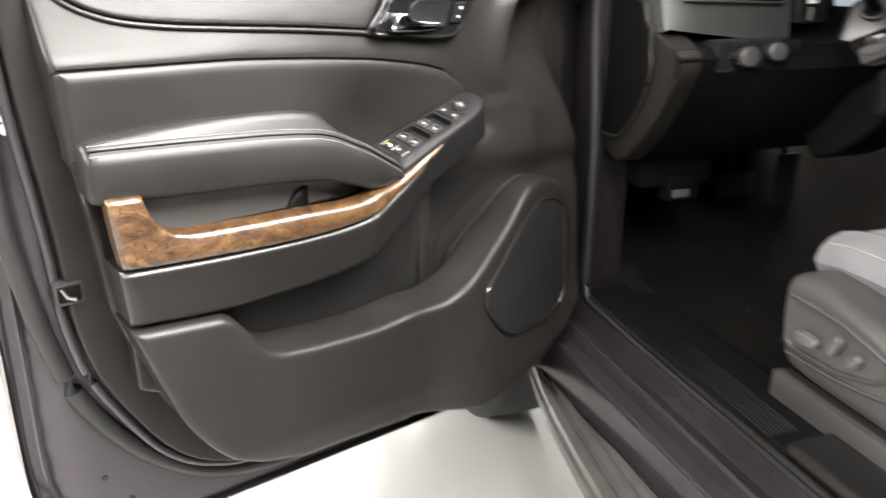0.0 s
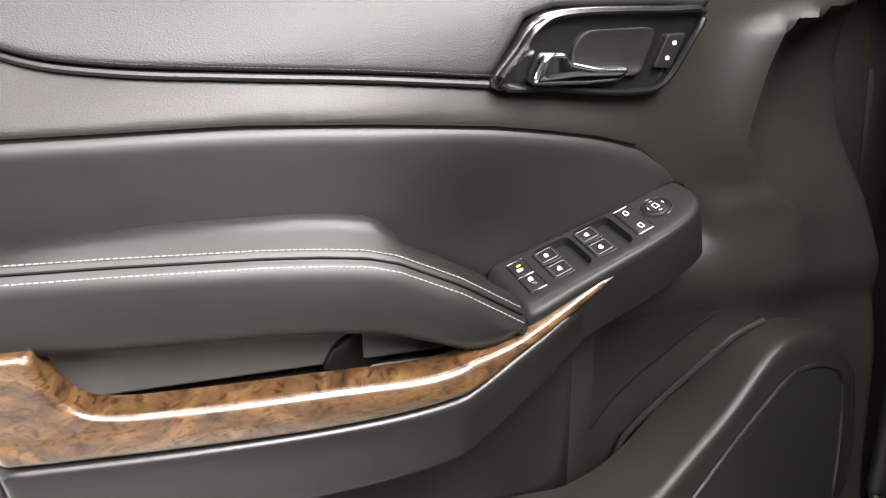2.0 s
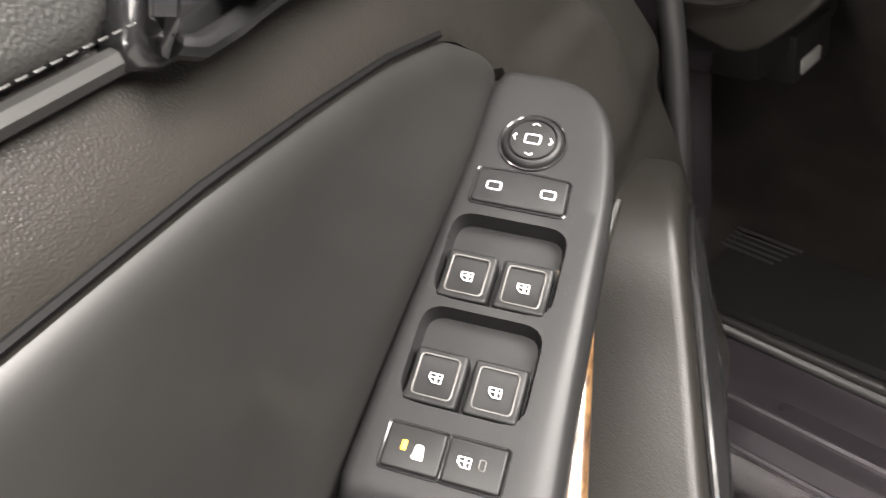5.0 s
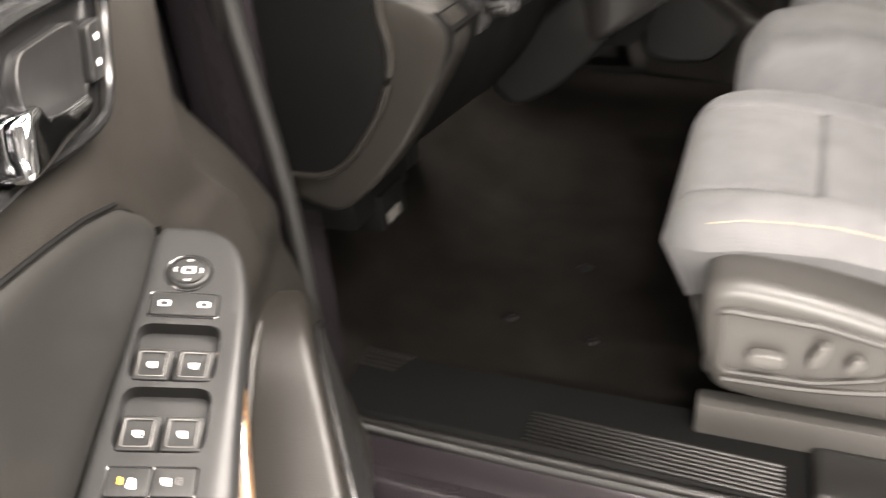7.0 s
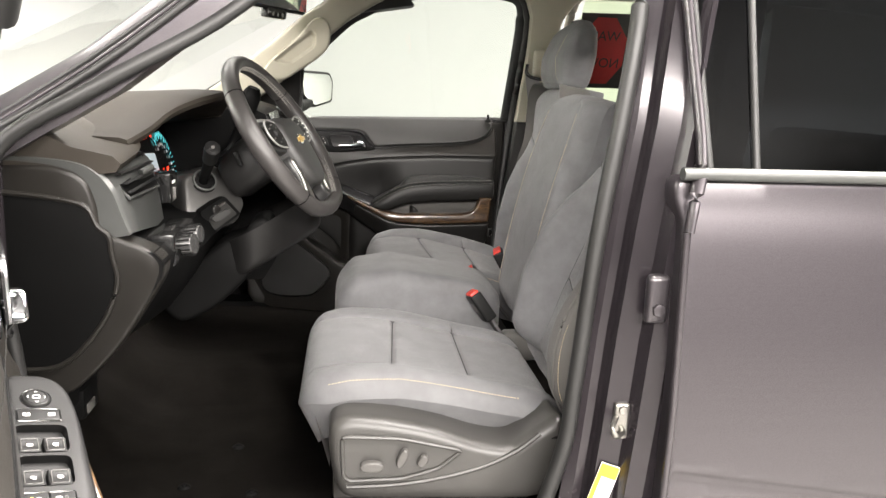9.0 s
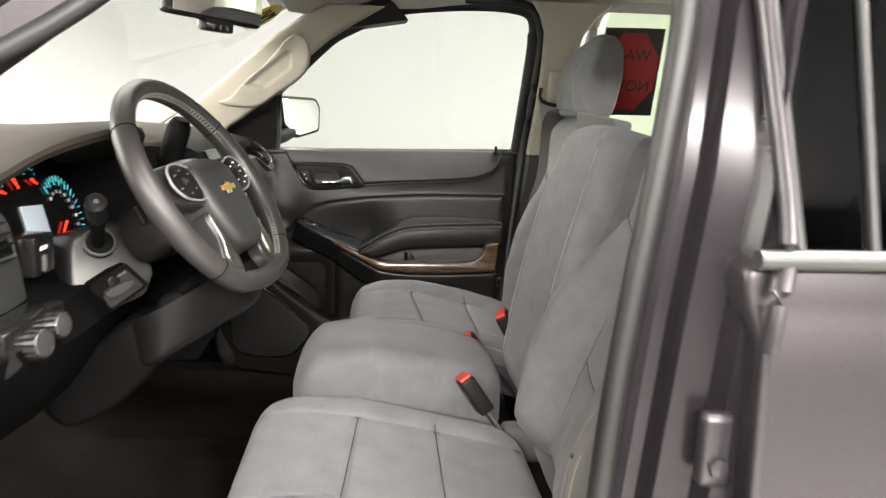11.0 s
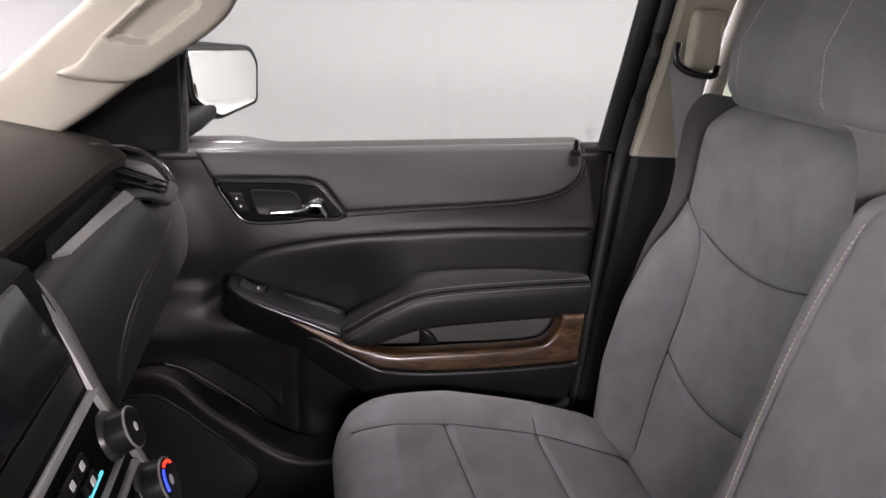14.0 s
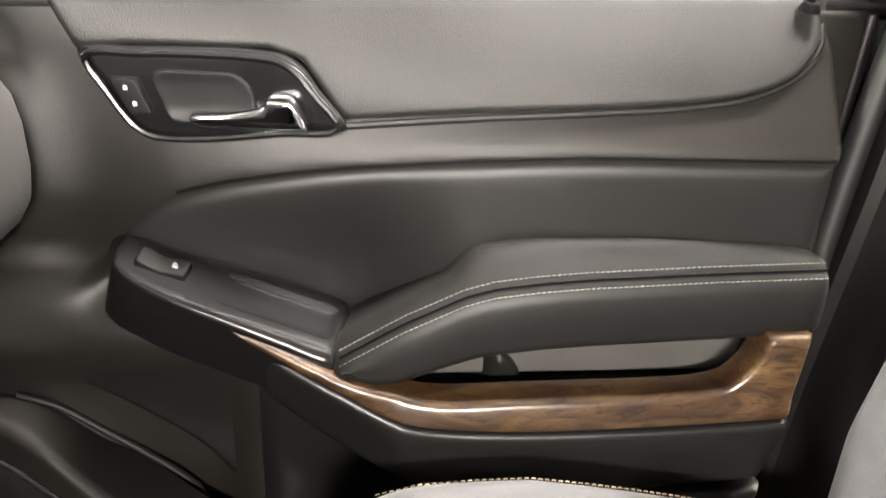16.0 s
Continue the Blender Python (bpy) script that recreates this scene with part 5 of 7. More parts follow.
def floor_z(x, y):
    return 0.655 + 0.30 * smooth01((-0.25 - x) / 0.45) + 0.07 * smooth01((0.17 - abs(y + 0.0)) / 0.12)


xs, ys = np.linspace(-0.75, 1.6, 48), np.linspace(-0.845, 0.80, 50)
gv = [(x, y, floor_z(x, y) + 0.004 * noise.noise((x * 9, y * 9, 0))) for x in xs for y in ys]
gf = [(i * 50 + j, (i + 1) * 50 + j, (i + 1) * 50 + j + 1, i * 50 + j + 1) for i in range(47) for j in range(49)]
mesh_ob("carpet", gv, gf, M_CARPET, body, "dark carpet")
for s in (-1, 1):
    k = "left" if s < 0 else "right"
    prof = [(s * y, z) for y, z in ((0.815, 0.60), (0.818, 0.655), (0.830, 0.662), (0.885, 0.658), (0.905, 0.650), (0.914, 0.640), (0.920, 0.622), (0.930, 0.610), (0.950, 0.610), (0.958, 0.620), (0.965, 0.625), (0.972, 0.620), (0.978, 0.602),
                                    (0.990, 0.597), (1.000, 0.592), (1.005, 0.580), (1.0, 0.47), (0.93, 0.42), (0.815, 0.42))]
    strip("sill", prof, -0.35, 1.9, M_PAINT_SHADE, "dark painted sill")
    strip("scuff_plate", [(s * 0.755, 0.655), (s * 0.765, 0.670), (s * 0.884, 0.666), (s * 0.896, 0.655), (s * 0.899, 0.640), (s * 0.890, 0.640)], -0.30, 0.62, M_DULL, "black plastic scuff plate")
for k in range(8):
    y = -0.830 - 0.0075 * k
    mesh_ob("scuff_rib", *tube([(-0.02, y + 0.004, 0.6680), (0.06, y, 0.6688), (0.14, y - 0.003, 0.6692), (0.295, y - 0.008, 0.6690)], [0.0006, 0.0016, 0.0023, 0.0024], 6), M_PLAST, body)
for k in range(5):
    y = -0.755 - 0.009 * k
    mesh_ob("scuff_rib", *tube([(-0.335, y, 0.6690), (-0.225 - 0.004 * k, y - 0.006, 0.6690)], 0.0022, 6), M_PLAST, body)
mesh_ob("scuff_cap", *block((0.325, -0.892, 0.655), (0.62, -0.80, 0.682), 0.012, 3), M_PLAST, body, "black scuff end cap")
mesh_ob("scuff_edge", *tube([(-0.30, -0.898, 0.657), (0.33, -0.900, 0.657), (0.62, -0.902, 0.657)], 0.007, 8), M_PLAST, body)
mesh_ob("sill_seal", *tube([(-0.30, -0.903, 0.70), (-0.27, -0.903, 0.652), (0.0, -0.903, 0.646), (0.50, -0.903, 0.646), (0.545, -0.905, 0.70)], 0.008, 8), M_RUBBER, body, "black rubber door seal")
# lighter body paint on the edges draws the highlights along the shaded sill
for y, z, r in ((-0.965, 0.622, 0.0050), (-0.999, 0.590, 0.0045)):
    mesh_ob("sill_edge", *tube([(-0.31, y, z), (0.2, y, z), (0.72, y, z)], r, 8), M_PAINT, body)

# hinge pillar and cowl side at the driver's door
mesh_ob("hinge_pillar", *block((-0.42, -0.90, 0.55), (-0.315, -0.80, 1.40), 0.015), M_PAINT_SHADE, body, "dark painted hinge pillar")
sealp = catmull([(0.665, -0.865, 1.72), (0.652, -0.905, 1.60), (0.634, -0.918, 1.451), (0.617, -0.92, 1.320), (0.605, -0.92, 1.201), (0.597, -0.92, 1.077), (0.590, -0.92, 0.988), (0.585, -0.918, 0.910), (0.566, -0.912, 0.820), (0.545, -0.905, 0.745), (0.525, -0.903, 0.70), (0.49, -0.902, 0.660)], 5)
mesh_ob("pillar_seal", *tube(sealp, 0.014, 10), M_RUBBER, body, "black rubber door seal")
top_seal = catmull([(0.665, -0.865, 1.72), (0.63, -0.80, 1.80), (0.5, -0.77, 1.825), (0.3, -0.765, 1.79), (0.15, -0.78, 1.70), (0.0, -0.83, 1.575), (-0.171, -0.885, 1.467), (-0.306, -0.90, 1.375), (-0.33, -0.90, 1.30), (-0.30, -0.90, 1.0), (-0.295, -0.90, 0.75), (-0.29, -0.903, 0.69)], 5)
mesh_ob("door_seal", *tube(top_seal, 0.012, 8), M_RUBBER, body, "black rubber door seal")


def pillar(name, rows, mat, label, parent=body):
    return mesh_ob(name, *oriented(*loft(rows)), mat, parent, label, sharp=30)


# driver's B-pillar: stepped painted post between the seal and the rear door
rows = []
for z, xa, tip in ((0.60, 0.56, 0), (0.70, 0.575, 0), (0.80, 0.588, 0), (0.95, 0.60, 0), (1.10, 0.610, 0), (1.30, 0.628, 0), (1.45, 0.645, 0), (1.60, 0.665, 0.03), (1.75, 0.70, 0.085), (1.84, 0.73, 0.14)):
    lim = -0.992 if z < 1.37 else -0.992 + 0.30 * (z - 1.37)
    rows.append([(xa + 0.07, -0.83 + tip, z), (xa - 0.006, -0.912 + tip, z), (xa + 0.012, -0.925 + tip, z), (xa + 0.026, -0.926 + tip, z), (xa + 0.034, -0.955 + tip, z), (xa + 0.070, -0.960 + tip, z), (xa + 0.080, -0.985 + tip, z),
                 (xa + 0.108, max(-0.992 + tip, lim), z), (xa + 0.135, max(-0.985 + tip, lim + 0.01), z), (xa + 0.20, max(-0.93 + tip, lim + 0.03), z), (xa + 0.20, -0.83 + tip, z)])
pillar("b_pillar", rows, M_PAINT_SHADE, "dark painted B-pillar")
strk = mesh_ob("striker", *block((0.648, -0.968, 0.928), (0.674, -0.956, 0.990), 0.005, 3), M_STEEL, body, "zinc door striker")
mesh_ob("striker_loop", *tube(catmull([(0.652, -0.966, 0.966), (0.640, -0.988, 0.966), (0.634, -1.0, 0.962), (0.640, -1.003, 0.952), (0.656, -0.990, 0.950), (0.660, -0.966, 0.950)], 4), 0.0045, 8), M_STEEL, strk)
for z in (0.938, 0.980):
    mesh_ob("bolt", *disc_at((0.661, -0.967, z), (0, -1, 0), 0.008, 0.006, 6), M_STEEL, strk)
STK_M = Matrix.Translation((0.636, -0.9635, 0.828)) @ Matrix.Rotation(radians(17), 4, "Y") @ Matrix.Rotation(radians(-8), 4, "Z")
v, f = block((-0.017, -0.0008, -0.054), (0.017, 0.0008, 0.054), 0.0004, 1)
stk = mesh_ob("sticker", turned(v, STK_M), f, M_WHITE, body, "white and yellow information sticker")
for lo, hi in (((-0.0165, -0.0014, -0.020), (-0.0085, 0.0, 0.053)), ((-0.0085, -0.0014, 0.030), (0.0160, 0.0, 0.053))):
    v, f = block(lo, hi, 0.0002, 1)
    mesh_ob("sticker_band", turned(v, STK_M), f, M_YELLOW, stk)
for k in range(7):
    v, f = block((-0.004, -0.0013, -0.044 + 0.010 * k), (0.012 - 0.003 * (k % 3), 0.0, -0.0425 + 0.010 * k), 0.0001, 1)
    mesh_ob("print_line", turned(v, STK_M), f, M_GREYP, stk)
plug = mesh_ob("hinge_cover", *block((0.674, -0.996, 1.135), (0.710, -0.975, 1.215), 0.010, 3), M_PAINT, body)
mesh_ob("bolt", *disc_at((0.692, -0.995, 1.160), (0, -1, 0), 0.011, 0.008, 6), M_PAINT, plug)

# driver's side rear door, closed
rd = thing("rear_car_door", (1.2, -1.0, 0.5), "closed rear car door in dark violet-grey metallic paint", "car door")


def rskin(x, z):
    return 1.0 + 0.032 * math.sin(min(max((z - 0.45) / 0.95, 0), 1) * math.pi) - 0.005 * smooth01((z - 1.27) / 0.08) - 0.006 * smooth01((0.870 - 0.145 * (x - 0.905) - z) / 0.012)


RO = rounded([(0.722, 0.52), (0.720, 0.85), (0.714, 1.17), (0.712, 1.300), (0.698, 1.335), (0.700, 1.372), (1.85, 1.385), (1.95, 1.0), (1.75, 0.60), (1.65, 0.52)], 0.02, 4)
pad("door_skin", RO, rskin, lambda u, v, w: (u, -w, v), M_PAINT, rd, "dark violet-grey metallic paint", r=0.010, wall=0.07, step=0.022, edge=0.012, seams=[[(0.735, 0.8947), (1.3, 0.8128), (1.85, 0.733)]], groove=0.004, sw=0.005)
mesh_ob("belt_moulding", *tube([(0.702, -1.012, 1.376), (1.2, -1.014, 1.380), (1.85, -1.012, 1.386)], 0.011, 8, flat=0.9), M_SILVER, rd, "satin bright belt moulding")
mesh_ob("frame_edge", *tube(catmull([(0.714, -1.028, 1.29), (0.720, -1.024, 1.335), (0.732, -1.008, 1.39), (0.722, -0.955, 1.56), (0.708, -0.897, 1.75), (0.704, -0.872, 1.83)], 4), 0.011, 8, flat=0.6), M_PAINT, rd)
mesh_ob('frame_seal', *tube(catmull([(0.746, -1.006, 1.385), (0.735, -0.950, 1.56), (0.720, -0.892, 1.75), (0.716, -0.868, 1.83)], 4), 0.006, 8), M_RUBBER, rd)
mesh_ob("front_edge", *tube([(0.722, -1.02, 0.60), (0.716, -1.034, 1.0), (0.712, -1.026, 1.29)], 0.006, 8), M_PAINT, rd)
WYL = lambda z: -1.004 + 0.30 * (z - 1.37)
for nm, xs_, mt, lb in (("division_pane", (0.742, 0.706, 0.818, 0.818), M_TINT, "dark fixed quarter pane"), ("pane", (0.828, 0.808, 1.80, 1.80), M_TINT, "dark tinted window")):
    v = [(xs_[0], WYL(1.385), 1.385), (xs_[2], WYL(1.385), 1.385), (xs_[3], WYL(1.80), 1.80), (xs_[1] + 0.02, WYL(1.80), 1.80)]
    mesh_ob(nm, v, [(0, 1, 2, 3)], mt, rd, lb, smooth=False)
mesh_ob("window_divider", *tube([(0.823, WYL(1.38) - 0.003, 1.38), (0.823, WYL(1.82) - 0.003, 1.82)], 0.006, 6), M_RUBBER, rd)

# roof and headliner
rows = []
for x, z, w in ((0.085, 1.785, 0.60), (0.16, 1.815, 0.655), (0.35, 1.848, 0.69), (0.7, 1.868, 0.70), (1.2, 1.875, 0.70), (1.9, 1.86, 0.70), (2.6, 1.82, 0.68)):
    lip = 0.018 if x < 0.1 else 0.05
    rows.append([(x, -w - 0.03, z - lip), (x, -w, z - min(lip, 0.02)), (x, -w * 0.6, z + 0.0), (x, 0, z + 0.012), (x, w * 0.6, z), (x, w, z - min(lip, 0.02)), (x, w + 0.03, z - lip), (x, w + 0.02, z + 0.02), (x, 0, z + 0.05), (x, -w - 0.02, z + 0.02)])
pillar("headliner", rows, M_LINER, "pale grey cloth headliner")
rows2 = [[(x - 0.02, -w - 0.06, z - 0.0), (x - 0.02, 0, z + 0.055), (x - 0.02, w + 0.06, z - 0.0), (x - 0.02, w + 0.06, z + 0.035), (x - 0.02, 0, z + 0.085), (x - 0.02, -w - 0.06, z + 0.035)] for x, z, w in ((0.06, 1.765, 0.62), (0.16, 1.815, 0.66), (0.35, 1.848, 0.69), (0.7, 1.868, 0.70), (1.2, 1.875, 0.70), (1.9, 1.86, 0.70), (2.6, 1.82, 0.68))]
pillar("roof_panel", rows2, M_PAINT, "painted roof")
# A-pillars with trim
for s in (-1, 1):
    AY = lambda z: 0.80 - 0.35 * (z - 1.37)
    o = [(-0.40, 1.375), (-0.36, 1.40), (-0.207, 1.507), (0.041, 1.709), (0.132, 1.772), (0.20, 1.80), (0.36, 1.80), (0.275, 1.752), (0.195, 1.70), (0.13, 1.645), (0.05, 1.560), (-0.02, 1.498), (-0.12, 1.425), (-0.20, 1.375)]
    ap = None if s < 0 else pad("a_pillar_trim", o, lambda x, z: -AY(z) + 0.004 * math.sin((x + 0.4) * 6), lambda u, v, w, s=s: (u, s * -w, v), M_BEIGE, body, "pale shale pillar trim", r=0.012, wall=0.03, step=0.02, edge=0.012)
    if s > 0:
        gh = catmull([(0.085, 1.703), (0.118, 1.706), (0.138, 1.680), (0.140, 1.645), (0.130, 1.610), (0.096, 1.574), (0.039, 1.535), (-0.019, 1.497), (-0.061, 1.492), (-0.135, 1.503), (-0.100, 1.522), (-0.070, 1.556), (-0.030, 1.590), (0.030, 1.645)], 4, True)
        hole = np.array(rounded([(0.078, 1.668), (0.092, 1.652), (0.088, 1.608), (0.005, 1.547), (-0.060, 1.556), (-0.020, 1.592), (0.040, 1.640)], 0.010))

        def grip(x, z):
            q = np.array([[x, z]])
            dip = 0.018 * smooth01(float(segdist(q, hole, np.roll(hole, -1, 0))[0]) / 0.012) if inside(q, hole)[0] else 0.0
            return -AY(z) + 0.022 - dip
        pad("grab_handle", gh, grip, lambda u, v, w: (u, -w, v), M_BEIGE, ap, "moulded grab handle", r=0.008, wall=0.035, step=0.0045, edge=0.008)
    rows = []
    for x, z in ((-0.62, 1.30), (-0.45, 1.36), (-0.20, 1.52), (0.045, 1.722), (0.16, 1.80), (0.36, 1.835)):
        y = s * (0.862 - 0.30 * (z - 1.37))
        if s > 0:
            x, z = x + 0.012, z - 0.010
        rows.append([(x, y, z), (x + 0.03, y + s * 0.055, z - 0.035), (x + 0.055, y + s * 0.05, z - 0.06), (x + 0.06, y - s * 0.01, z - 0.055), (x + 0.015, y - s * 0.045, z - 0.012), (x - 0.012, y - s * 0.03, z + 0.006)])
    pillar("a_pillar", rows, M_PAINT if s < 0 else M_RUBBER, "painted A-pillar" if s < 0 else "black-edged A-pillar")
# seal lines on the driver's side pillar
for off, rr, mt in ((0.050, 0.006, M_RUBBER), (0.020, 0.004, M_RUBBER), (0.034, 0.003, M_PAINT)):
    mesh_ob("pillar_line", *tube(catmull([(x + off * 0.45, -(0.862 - 0.30 * (z - 1.37)) - off, z - off * 0.55) for x, z in ((-0.62, 1.30), (-0.45, 1.36), (-0.20, 1.52), (0.045, 1.722), (0.16, 1.80), (0.36, 1.835))], 5), rr, 8), mt, body)
# windshield
wv = []
for i in range(13):
    t = i / 12 * 2 - 1
    wv.append((-0.80 + 0.16 * t * t, 0.80 * t, 1.36))
for i in range(13):
    t = i / 12 * 2 - 1
    wv.append((0.05 + 0.05 * t * t, 0.655 * t, 1.775))
wf = [(i, i + 1, 14 + i, 13 + i) for i in range(12)]
ws = mesh_ob("windshield", wv, wf, M_SCREENG, body, "clear windshield")
ws.visible_shadow = False
# passenger's B-pillar: pale upper trim, black lower trim, belt
BY = lambda z: 0.80 - 0.30 * (z - 1.37) if z > 1.37 else 0.80
rows = []
for z, a, b_ in ((1.375, 0.832, 0.935), (1.45, 0.838, 0.935), (1.55, 0.845, 0.935), (1.65, 0.848, 0.945), (1.75, 0.845, 0.965), (1.80, 0.825, 1.00), (1.835, 0.80, 1.04)):
    y = BY(z)
    rows.append([(a, y + 0.03, z), (a, y + 0.006, z), (a + 0.008, y, z), (b_ - 0.02, y - 0.006, z), (b_, y + 0.002, z), (b_ + 0.012, y + 0.05, z), (a, y + 0.06, z)])
pillar("b_pillar_trim", rows, M_BEIGE, "pale shale pillar trim")
rows = []
for z, a, b_ in ((0.66, 0.74, 0.93), (0.85, 0.775, 0.93), (1.0, 0.79, 0.93), (1.2, 0.815, 0.935), (1.373, 0.832, 0.937)):
    rows.append([(a, 0.86, z), (a, 0.802, z), (a + 0.01, 0.795, z), (b_ - 0.01, 0.79, z), (b_, 0.80, z), (b_, 0.88, z)])
pillar("b_pillar_trim", rows, M_PLAST, "black lower pillar trim")
mesh_ob("pillar_seal", *tube(catmull([(0.760, 0.82, 0.70), (0.782, 0.82, 0.90), (0.795, 0.825, 1.10), (0.812, 0.828, 1.28), (0.826, 0.822, 1.40), (0.838, 0.76, 1.60), (0.838, 0.715, 1.75), (0.80, 0.695, 1.82), (0.60, 0.69, 1.835)], 5), 0.013, 8), M_RUBBER, body, "black rubber door seal")
belt_t = thing("seat_belt", (0.87, 0.72, 0.7), "lilac-grey seat belt hanging from its pillar loop", "seat belt")
bp = catmull([(0.868, 0.722, 1.548), (0.875, 0.705, 1.48), (0.885, 0.69, 1.40), (0.895, 0.68, 1.30), (0.905, 0.70, 1.10), (0.905, 0.73, 0.85)], 5)
wv = []
for x, y, z in bp:
    wv += [(x - 0.020, y + 0.008, z), (x + 0.026, y - 0.012, z)]
mesh_ob("webbing", *[wv, [(2 * i, 2 * i + 1, 2 * i + 3, 2 * i + 2) for i in range(len(bp) - 1)]], M_BELT, belt_t, "lilac-grey webbing")
mesh_ob("guide_loop", *tube(catmull([(0.848, 0.705, 1.585), (0.845, 0.70, 1.555), (0.862, 0.69, 1.540), (0.905, 0.68, 1.536), (0.912, 0.685, 1.55)], 5), 0.006, 8), M_GLOSSB, belt_t, "black guide loop")
mesh_ob("guide_cover", *block((0.872, 0.700, 1.54), (0.925, 0.735, 1.64), 0.012, 3), M_BEIGE, belt_t, "pale loop cover")
# passenger's side rear door and rear quarter from inside
rr = thing("rear_car_door", (1.3, 0.86, 0.5), "closed rear car door, black inner trim", "car door")
pad("door_trim", rounded([(0.96, 0.62), (0.95, 1.405), (1.75, 1.415), (1.80, 0.62)], 0.04), lambda x, z: -0.82 + 0.02 * math.sin(z * 12), in_door, M_DULL, rr, "black trim panel", r=0.02, wall=0.10, step=0.05, edge=0.03)
mesh_ob("window_frame", *tube([(p[0], 0.865 - 0.30 * (p[1] - 1.37), p[1]) for p in catmull([(0.985, 1.40), (1.0, 1.60), (1.008, 1.77), (1.025, 1.825), (1.09, 1.853), (1.5, 1.872), (1.75, 1.872)], 5)], 0.016, 8), M_LINER, rr, "pale window surround")
gz = [(0.99, 1.40), (1.78, 1.41), (1.78, 1.87), (1.06, 1.86)]
o = mesh_ob("pane", [(x, 0.868 - 0.30 * (z - 1.37), z) for x, z in gz], [(0, 1, 2, 3)], M_GLASSG, rr, "green-tinted window", smooth=False)
o.visible_shadow = False
mesh_ob("rear_quarter", *block((1.76, 0.70, 0.62), (2.9, 0.90, 1.86), 0.03), M_LINER, body, "pale rear quarter trim")
mesh_ob("rear_quarter", *block((1.90, -0.90, 0.62), (2.9, -0.72, 1.86), 0.03), M_LINER, body, "pale rear quarter trim")
mesh_ob("tailgate", *block((2.85, -0.9, 0.6), (2.95, 0.9, 1.86), 0.03), M_LINER, body, "pale tailgate trim")
bench = thing("rear_bench", (1.6, 0, 0.66), "dark second-row bench seat", "car seat")
mesh_ob("cushion", *block((1.30, -0.68, 0.80), (1.80, 0.68, 1.0), 0.05, 3), M_FABRIC, bench)
mesh_ob("backrest", *block((1.78, -0.68, 0.9), (1.95, 0.68, 1.40), 0.05, 3), M_FABRIC, bench)
# roof-side trim above the doors
for s in (-1, 1):
    rows = []
    for x, z, y in ((0.20, 1.775, 0.705), (0.36, 1.825, 0.72), (0.5, 1.838, 0.722), (0.78, 1.848, 0.72), (1.05, 1.865, 0.715), (1.9, 1.868, 0.71)):
        rows.append([(x, s * (y + 0.03), z - 0.004), (x, s * (y - 0.005), z - 0.004), (x, s * (y - 0.03), z + 0.01), (x, s * (y - 0.05), z + 0.03), (x, s * (y + 0.03), z + 0.03)])
    pillar("roof_rail", rows, M_LINER, "pale roof-side trim")
# red sign in the rear side window
sg = thing("window_sign", (1.15, 0.78, 1.5), "red octagon price sign with black words, stuck inside the rear window", "sign")
SGP = lambda u, v, w: (u, 0.858 - 0.30 * (v - 1.37) - w, v)
mesh_ob("sign_board", *prism([(1.047, 1.779), (1.237, 1.783), (1.240, 1.515), (1.050, 1.512)], SGP, 0.0, 0.002, 0.0004), M_BLACKP, sg, "black card")
oc = [(1.1435 + 0.094 * math.cos(q), 1.648 + 0.128 * math.sin(q)) for q in (math.pi / 8 + k * math.pi / 4 for k in range(8))]
mesh_ob("octagon", *prism(oc, SGP, 0.002, 0.003, 0.0003), M_SIGNRED, sg, "red octagon")


def words(text, at, size, mat, parent, ux, uz, mirror=False):
    cu = bpy.data.curves.new("words", "FONT")
    cu.body, cu.size, cu.align_x, cu.align_y, cu.extrude = text, size, "CENTER", "CENTER", 0.0003
    ob = bpy.data.objects.new("words", cu)
    me = bpy.data.meshes.new_from_object(ob)
    bpy.data.objects.remove(ob)
    ux, uz = Vector(ux).normalized(), Vector(uz).normalized()
    vs = [Vector(at) + ux * v.co.x * (-1 if mirror else 1) + uz * v.co.y + ux.cross(uz) * (v.co.z) for v in me.vertices]
    fs = [tuple(p.vertices) for p in me.polygons]
    return mesh_ob("lettering", [tuple(v) for v in vs], fs, mat, parent, smooth=False)


for t_, z_ in (("WAS", 1.70), ("NOW", 1.605)):
    words(t_, SGP(1.150, z_, 0.004), 0.050, M_BLACKP, sg, (1, 0, 0), (0, -0.29, 0.957), mirror=True)
# outside mirror
mr = thing("wing_mirror", (0.08, 1.08, 1.47), "black wing mirror outside the passenger window", "mirror")
mo = [(0.020, 1.535), (0.133, 1.532), (0.146, 1.500), (0.144, 1.415), (0.075, 1.390), (0.030, 1.435)]
MP = lambda u, v, w: (0.014 + (u - 0.02) * 1.06 + w * 0.8, 0.955 + (u - 0.02) * 1.35 - w * 0.6, v)
pad("housing", rounded(mo, 0.012), lambda a, b_: 0.0, MP, M_DULL, mr, "black mirror housing", r=0.01, wall=0.12, step=0.05, edge=0.012)
mi = [(a + (0.083 - a) * 0.15, b_ + (1.47 - b_) * 0.14) for a, b_ in mo]
pad("mirror_glass", rounded(mi, 0.010), lambda a, b_: 0.003, MP, M_MIRROR, mr, "mirror glass", r=0.001, wall=0.003, step=0.05, edge=0.012)
mesh_ob("mirror_arm", *tube([(0.0, 0.89, 1.39), (0.03, 0.98, 1.40), (0.06, 1.08, 1.43)], [0.025, 0.022, 0.03], 10), M_DULL, mr)
